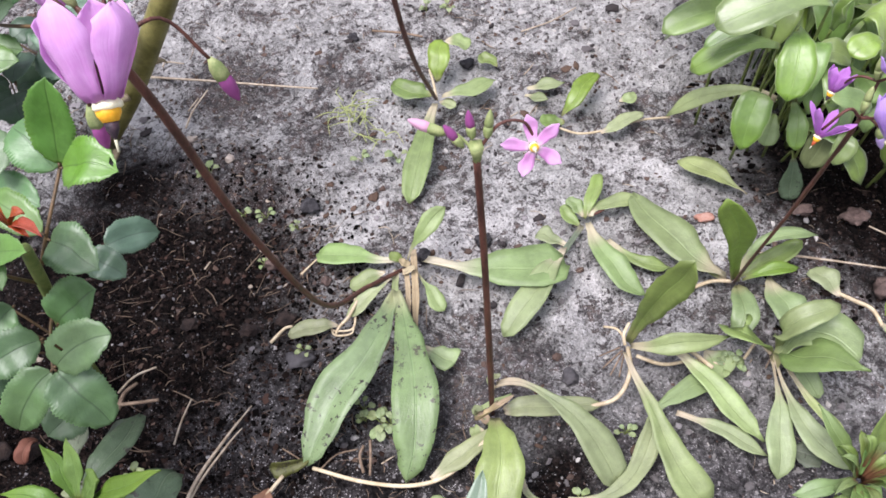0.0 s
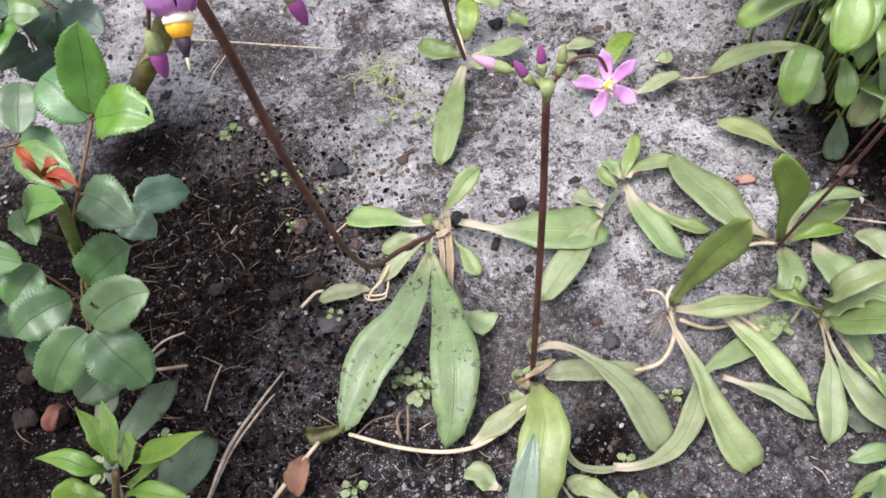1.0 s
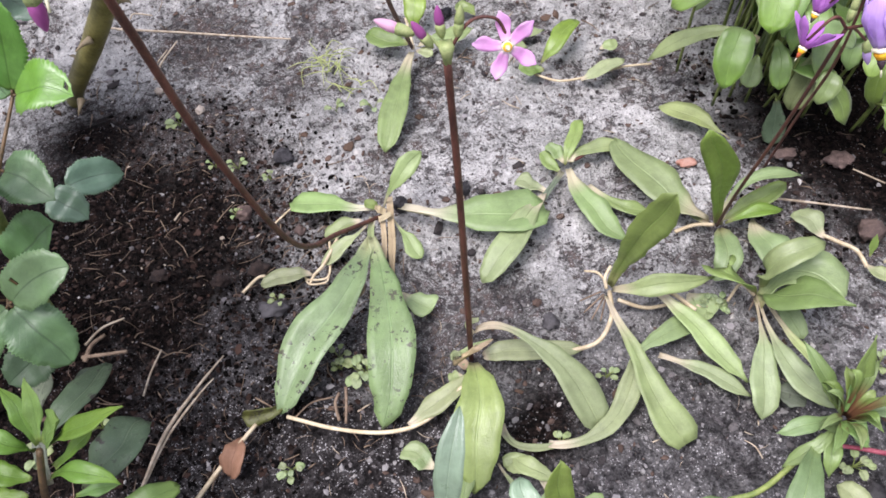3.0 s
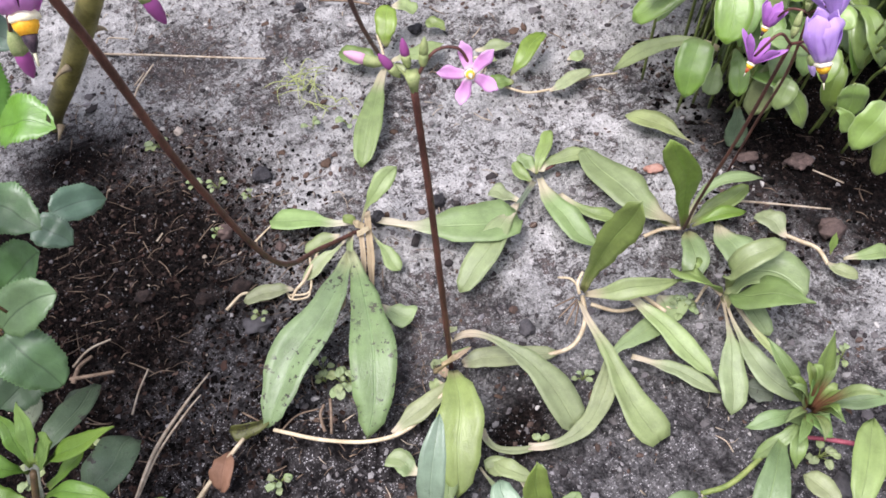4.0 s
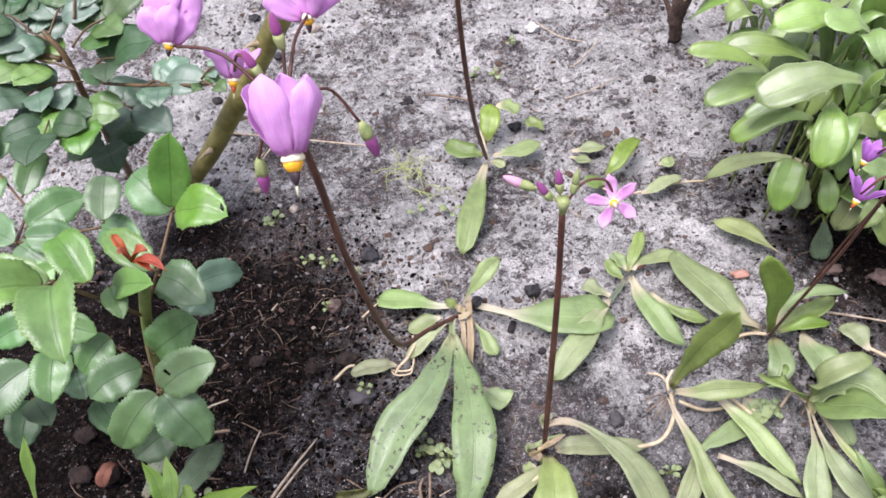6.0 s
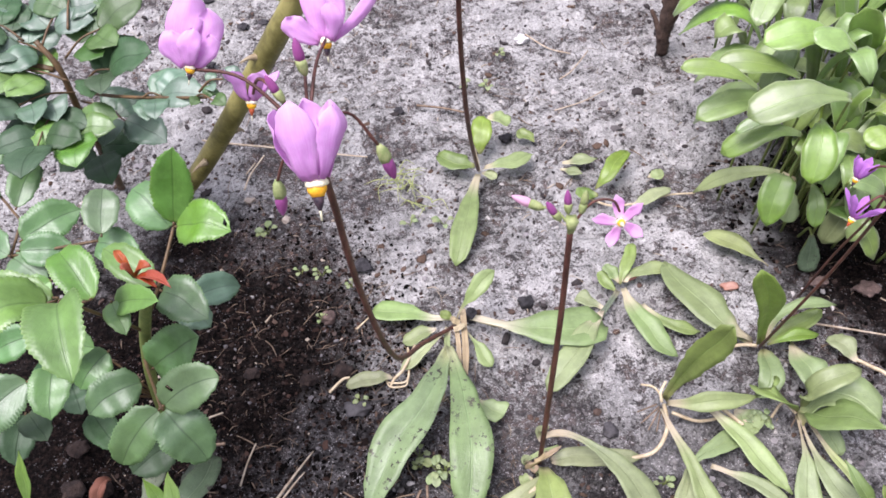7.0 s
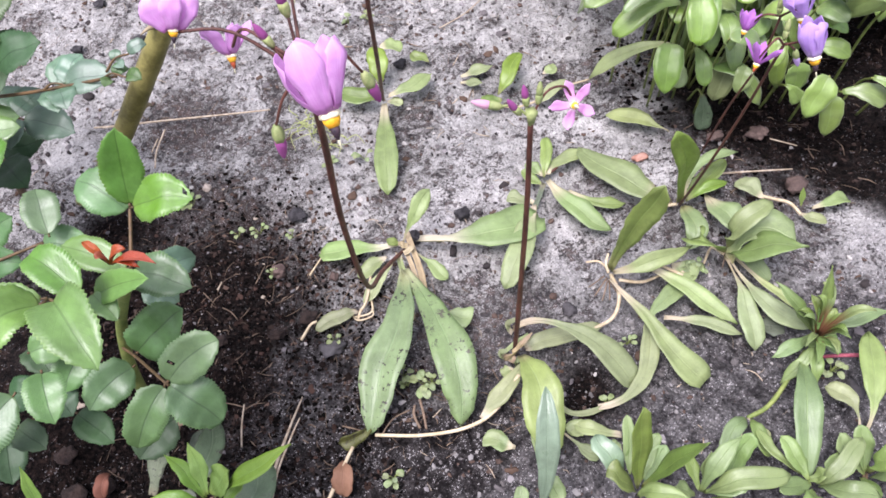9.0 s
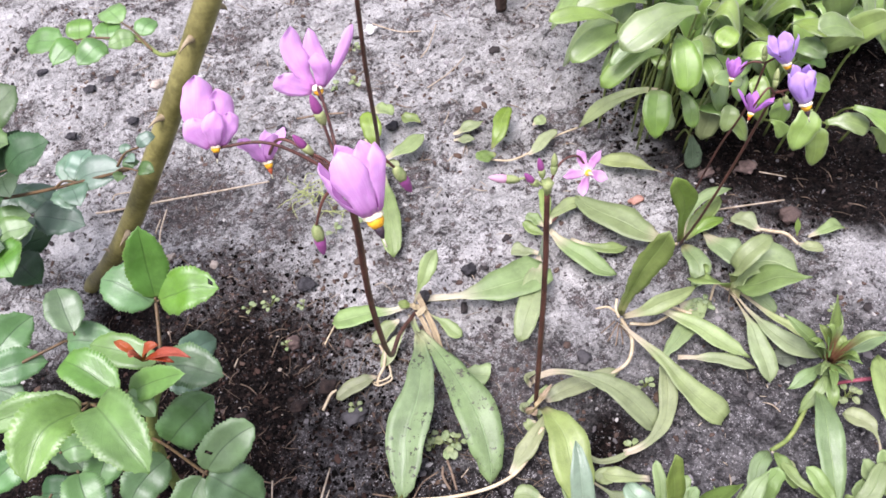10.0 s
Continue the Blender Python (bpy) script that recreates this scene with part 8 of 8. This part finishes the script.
tagged(tube("dry_stem", ((-0.1302, 0.2901, 0.0030), (-0.1200, 0.2989, 0.0050), (-0.1141, 0.3003, 0.0050)), (0.0012, 0.001), "petiole", None, "", 6), "pale root lying on the soil", "straw", "dry straws")
tagged(tube("dry_stem", ((-0.1080, 0.3457, 0.0030), (-0.1023, 0.3507, 0.0040), (-0.0928, 0.3589, 0.0050)), (0.0008, 0.0006), "petiole", None, "", 6), "pale root lying on the soil", "straw", "dry straws")
tagged(blade(None, (-0.1289, 0.1829, 0.0080), (-0.1294, 0.1701, 0.0140), (-0.1344, 0.1597, 0.0040), 0.0150, "oval", "dead", "dead_leaf", cup=0.45, wave=0.15), "curled brown dead leaf on dark soil", "leaf")
tagged(blade(None, (-0.2855, 0.2366, 0.0060), (-0.2900, 0.2296, 0.0120), (-0.2902, 0.2218, 0.0040), 0.0110, "oval", "dead", "dead_leaf", cup=0.4, wave=0.2), "dark brown dead leaf under the rose", "leaf")


def seedling(at, size, count, seed, label="tiny bright green weed seedling on the soil"):
    """A weed seedling: a few round leaves on short stalks."""
    r = random.Random(seed)
    plant = thing("weed_seedling", at, label, "weed", "weed seedlings")
    for i in range(count):
        a, d = r.uniform(0, 6.28), r.uniform(0.35, 1.0) * size
        out = Vector((math.cos(a), math.sin(a), 0))
        p = Vector(at) + out * d * 0.5 + Vector((0, 0, r.uniform(0.004, 0.009)))
        tube("stalk", (Vector(at), Vector(at) + out * d * 0.2 + Vector((0, 0, 0.004)), p), (0.0003, 0.0003), "green_stem", plant, sides=4, steps=2)
        k = size * r.uniform(0.4, 0.62)
        blade(plant, p, p + out * k * 0.5 + Vector((0, 0, 0.0008)), p + out * k, k * 0.85, "round", "weed", rows=6)


seedling((-0.0532, 0.2175, 0.0000), 0.013, 10, 3)
seedling((-0.0980, 0.1600, 0.0000), 0.01, 7, 5)
seedling((-0.0659, 0.2306, 0.0000), 0.009, 6, 6)
seedling((-0.0653, 0.2224, -0.0000), 0.008, 4, 7)
seedling((0.1786, 0.2268, 0.0000), 0.012, 8, 8)
seedling((-0.1849, 0.4598, 0.0000), 0.013, 5, 9)
seedling((-0.1056, 0.2792, -0.0000), 0.008, 5, 10)
seedling((-0.1362, 0.4054, 0.0000), 0.009, 5, 11)
seedling((-0.1538, 0.4099, 0.0000), 0.008, 4, 12)
seedling((0.0635, 0.1521, 0.0000), 0.008, 5, 14)
seedling((0.0528, 0.6856, 0.0000), 0.01, 6, 15)
seedling((0.0340, 0.6285, 0.0000), 0.01, 5, 16)
seedling((-0.0273, 0.4495, 0.0000), 0.012, 5, 17)
seedling((-0.1110, 0.3898, 0.0000), 0.007, 4, 18)
seedling((-0.1357, 0.3584, 0.0000), 0.007, 4, 19)
seedling((-0.0484, 0.2163, 0.0000), 0.008, 6, 20)
seedling((0.0129, 0.6339, 0.0000), 0.01, 5, 21)
seedling((0.0155, 0.2040, 0.0000), 0.01, 6, 22)
seedling((0.2264, 0.1153, -0.0000), 0.012, 8, 23)
seedling((0.2675, 0.1746, 0.0000), 0.008, 4, 24)
seedling((0.1822, 0.2295, -0.0000), 0.01, 6, 25)
seedling((-0.2540, 0.1909, 0.0000), 0.012, 8, 26)
seedling((-0.2177, 0.2048, 0.0000), 0.01, 5, 30)
seedling((-0.0576, 0.4527, 0.0000), 0.01, 4, 31)
seedling((0.1007, 0.1913, 0.0000), 0.008, 5, 32)


def wisps(at, reach, count, seed):
    """Thin yellow-green grass threads lying on the soil."""
    r = random.Random(seed)
    tuft = thing("grass_wisps", at, "thin yellow-green grass threads lying on the soil", "grass", "grass wisps")
    for i in range(count):
        a = r.uniform(0, 6.28)
        d = Vector((math.cos(a), math.sin(a), 0)) * reach * r.uniform(0.5, 1.0)
        n = Vector((-d.y, d.x, 0)) * r.uniform(-0.4, 0.4)
        s = Vector(at) + Vector((r.uniform(-1, 1), r.uniform(-1, 1), 0)) * reach * 0.4 + Vector((0, 0, 0.003))
        tube("blade", (s, s + d * 0.5 + n + Vector((0, 0, r.uniform(0.002, 0.007))), s + d + Vector((0, 0, -0.001))), (0.0005, 0.0004, 0.0002), "wisp", tuft, sides=4, steps=4)


wisps((-0.0566, 0.4977, 0.0000), 0.03, 12, 1)
wisps((-0.0440, 0.4723, 0.0000), 0.022, 8, 2)
wisps((-0.0650, 0.5199, -0.0000), 0.02, 6, 5)
wisps((-0.0670, 0.5065, 0.0000), 0.025, 6, 3)
wisps((-0.0706, 0.5091, 0.0000), 0.02, 5, 4)


def lump(name, at, size, material, label, category, seed, flat=0.7, group=""):
    """A stone, chip or clod with an uneven outline, bedded in the soil."""
    bm = bmesh.new()
    bmesh.ops.create_icosphere(bm, subdivisions=3, radius=1.0)
    for v in bm.verts:
        q = v.co * 1.3 + Vector((seed * 3.1, seed * 1.7, 0))
        v.co *= 1 + 0.5 * noise.noise(q) + 0.28 * noise.noise(q * 2.7) + 0.14 * noise.noise(q * 6)
    verts = [Vector(at) + Vector((v.co.x * size[0], v.co.y * size[1], v.co.z * size[2] + size[2] * 0.35)) for v in bm.verts]
    faces = [tuple(v.index for v in f.verts) for f in bm.faces]
    bm.free()
    return tagged(part(name, verts, faces, material), label, category, group)


lump("pebble", (0.0824, 0.7082, 0.0000), (0.0075, 0.006, 0.005), "white_pebble", "white rounded pebble on grey soil", "pebble", 66, group="pebbles")
lump("stone", (0.1996, 0.3523, 0.0000), (0.007, 0.004, 0.002), "brick_bit", "flat orange brick fragment in the soil", "stone", 67, group="pebbles")
lump("bark_chip", (0.3062, 0.3356, -0.0000), (0.008, 0.005, 0.003), "chip", "flat brown chip of bark on dark soil", "bark chip", 68, group="bark chips")
lump("bark_chip", (0.3096, 0.3350, 0.0000), (0.008, 0.006, 0.003), "chip", "flat brown chip of bark on dark soil", "bark chip", 69, group="bark chips")
lump("bark_chip", (0.2726, 0.3482, 0.0000), (0.008, 0.005, 0.003), "chip", "flat brown chip of bark on dark soil", "bark chip", 70, group="bark chips")
lump("bark_chip", (0.3091, 0.3378, 0.0000), (0.006, 0.006, 0.004), "chip", "flat brown chip of bark on dark soil", "bark chip", 71, group="bark chips")
lump("stone", (-0.1096, 0.2744, 0.0000), (0.009, 0.006, 0.005), "pebble_dark", "smooth dark grey stone in the soil", "stone", 72, group="pebbles")
lump("stone", (0.0743, 0.2355, 0.0000), (0.006, 0.006, 0.003), "pebble_dark", "smooth dark grey stone in the soil", "stone", 73, group="pebbles")
lump("clod", (0.0314, 0.3564, 0.0000), (0.006, 0.006, 0.005), "clod", "dark lump of charred soil", "clod", 74, group="clods")
lump("clod", (-0.1019, 0.4113, 0.0000), (0.008, 0.006, 0.004), "clod", "dark lump of charred soil", "clod", 75, group="clods")
lump("clod", (-0.0156, 0.3490, 0.0000), (0.005, 0.006, 0.006), "clod", "dark lump of charred soil", "clod", 76, group="clods")
lump("pebble", (-0.1695, 0.4742, -0.0000), (0.004, 0.004, 0.003), "pebble_light", "small pale pebble on dark soil", "pebble", 77, group="pebbles")
lump("pebble", (-0.2039, 0.5030, 0.0000), (0.005, 0.003, 0.003), "pebble_light", "small pale pebble on dark soil", "pebble", 78, group="pebbles")
lump("clod", (-0.1315, 0.3608, -0.0000), (0.006, 0.006, 0.005), "chip", "brown clod on dark soil", "clod", 79, group="clods")
lump("clod", (-0.1191, 0.3089, 0.0000), (0.007, 0.006, 0.004), "peat_clod", "rounded brown clod on dark soil", "clod", 80, group="clods")
lump("clod", (-0.1469, 0.3037, 0.0000), (0.006, 0.005, 0.004), "peat_clod", "rounded brown clod on dark soil", "clod", 81, group="clods")
lump("clod", (-0.1912, 0.3150, 0.0000), (0.006, 0.005, 0.003), "peat_clod", "rounded brown clod on dark soil", "clod", 82, group="clods")
lump("clod", (-0.2915, 0.2301, 0.0000), (0.007, 0.006, 0.004), "peat_clod", "rounded brown clod on dark soil", "clod", 83, group="clods")
lump("clod", (-0.3126, 0.2332, 0.0000), (0.008, 0.007, 0.005), "peat_clod", "rounded brown clod on dark soil", "clod", 84, group="clods")
lump("clod", (-0.3152, 0.2650, 0.0000), (0.007, 0.006, 0.005), "peat_clod", "rounded brown clod on dark soil", "clod", 85, group="clods")
lump("pebble", (-0.0894, 0.3378, 0.0000), (0.004, 0.0035, 0.003), "chip", "small brown pebble beside the stalk", "pebble", 86, group="pebbles")
lump("stone", (0.2322, 0.0963, 0.0000), (0.007, 0.007, 0.005), "pebble_dark", "grey rounded stone on the soil", "stone", 89, group="pebbles")
lump("clod", (0.3045, 0.2709, 0.0000), (0.008, 0.008, 0.006), "chip", "brown clod on dark soil", "clod", 90, group="clods")
lump("clod", (-0.1964, 0.7054, 0.0000), (0.006, 0.005, 0.003), "clod", "dark lump of charred soil", "clod", 91, group="clods")
lump("clod", (-0.2288, 0.7825, 0.0000), (0.006, 0.005, 0.003), "clod", "dark lump of charred soil", "clod", 92, group="clods")
lump("clod", (-0.2055, 0.7866, 0.0000), (0.006, 0.005, 0.003), "clod", "dark lump of charred soil", "clod", 93, group="clods")
lump("clod", (-0.2602, 0.7165, 0.0000), (0.006, 0.005, 0.003), "clod", "dark lump of charred soil", "clod", 94, group="clods")
lump("clod", (-0.2742, 0.8414, 0.0000), (0.006, 0.004, 0.003), "clod", "dark lump of charred soil", "clod", 95, group="clods")
lump("clod", (0.0429, 0.5544, 0.0000), (0.006, 0.005, 0.003), "clod", "dark lump of charred soil", "clod", 96, group="clods")
lump("clod", (-0.0583, 0.6093, 0.0000), (0.005, 0.004, 0.004), "clod", "dark lump of charred soil", "clod", 0, group="clods")
lump("pebble", (-0.1589, 0.7476, 0.0000), (0.007, 0.006, 0.005), "pebble_light", "small pale pebble on grey soil", "pebble", 1, group="pebbles")

stump = thing("dead_stub", (0.2301, 0.6747, 0.0000), "dead brown woody stub standing in the soil", "stump")
tube("stub_stem", ((0.2297, 0.6702, -0.0040), (0.2265, 0.6693, 0.0220), (0.2289, 0.6678, 0.0500), (0.2299, 0.6661, 0.0800)), (0.006, 0.0075, 0.010, 0.011), "bark", stump, sides=9, rough=0.3)
tube("stub_branch", ((0.2233, 0.6655, 0.0180), (0.2193, 0.6759, 0.0320), (0.2138, 0.6811, 0.0440)), (0.0035, 0.003, 0.002), "bark", stump, sides=7, rough=0.3)


def litter(name, count, where, length, material, label, seed):
    """Fine straw and root scraps lying on the soil, as one mesh."""
    rng = np.random.default_rng(seed)
    verts, faces = [], []
    for _ in range(count):
        x, y = where(rng)
        a, s = rng.random() * 6.28, length[0] + (length[1] - length[0]) * rng.random() ** 2
        d = Vector((math.cos(a), math.sin(a), 0)) * s
        n = Vector((-d.y, d.x, 0)) * (rng.random() - 0.5) * 0.3
        p = Vector((x, y, relief(x, y) + 0.001))
        q = p + d
        q.z = relief(q.x, q.y) + 0.0012 + 0.004 * rng.random() ** 2
        r = 0.00015 + 0.0004 * rng.random() ** 2
        v, f = tube_mesh((p, (p + q) / 2 + n + Vector((0, 0, 0.0012)), q), (r, r, r * 0.5), 4, 2, 0.1)
        faces += [tuple(i + len(verts) for i in k) for k in f]
        verts += v
    return tagged(part(name, verts, faces, material), label, "plant litter", kind="stuff")


def far_bed(rng):
    while True:
        x, y = -0.4 + 0.75 * rng.random(), 0.46 + 0.5 * rng.random()
        if noise.noise(Vector((x, y, 0)) * 9) > 0.9 * rng.random() - 0.55:
            return x, y


def by_rosette(rng):
    return -0.11 + 0.12 * rng.random(), 0.16 + 0.2 * rng.random()


litter("root_litter", 360, over_peat, (0.004, 0.02), "fibre", "brown root and straw scraps on moist soil", 3)
litter("straw_litter", 420, over_bed, (0.003, 0.016), "straw", "fine pale straw scraps on the soil", 4)
litter("fine_roots", 170, by_rosette, (0.005, 0.018), "fibre", "fine pale roots beside the rosette", 5)
litter("twig_litter", 420, far_bed, (0.004, 0.024), "fibre", "brown twig and root scraps on grey soil", 7)
litter("clump_litter", 160, under_clump, (0.004, 0.02), "fibre", "brown scraps under the leaf clump", 6)
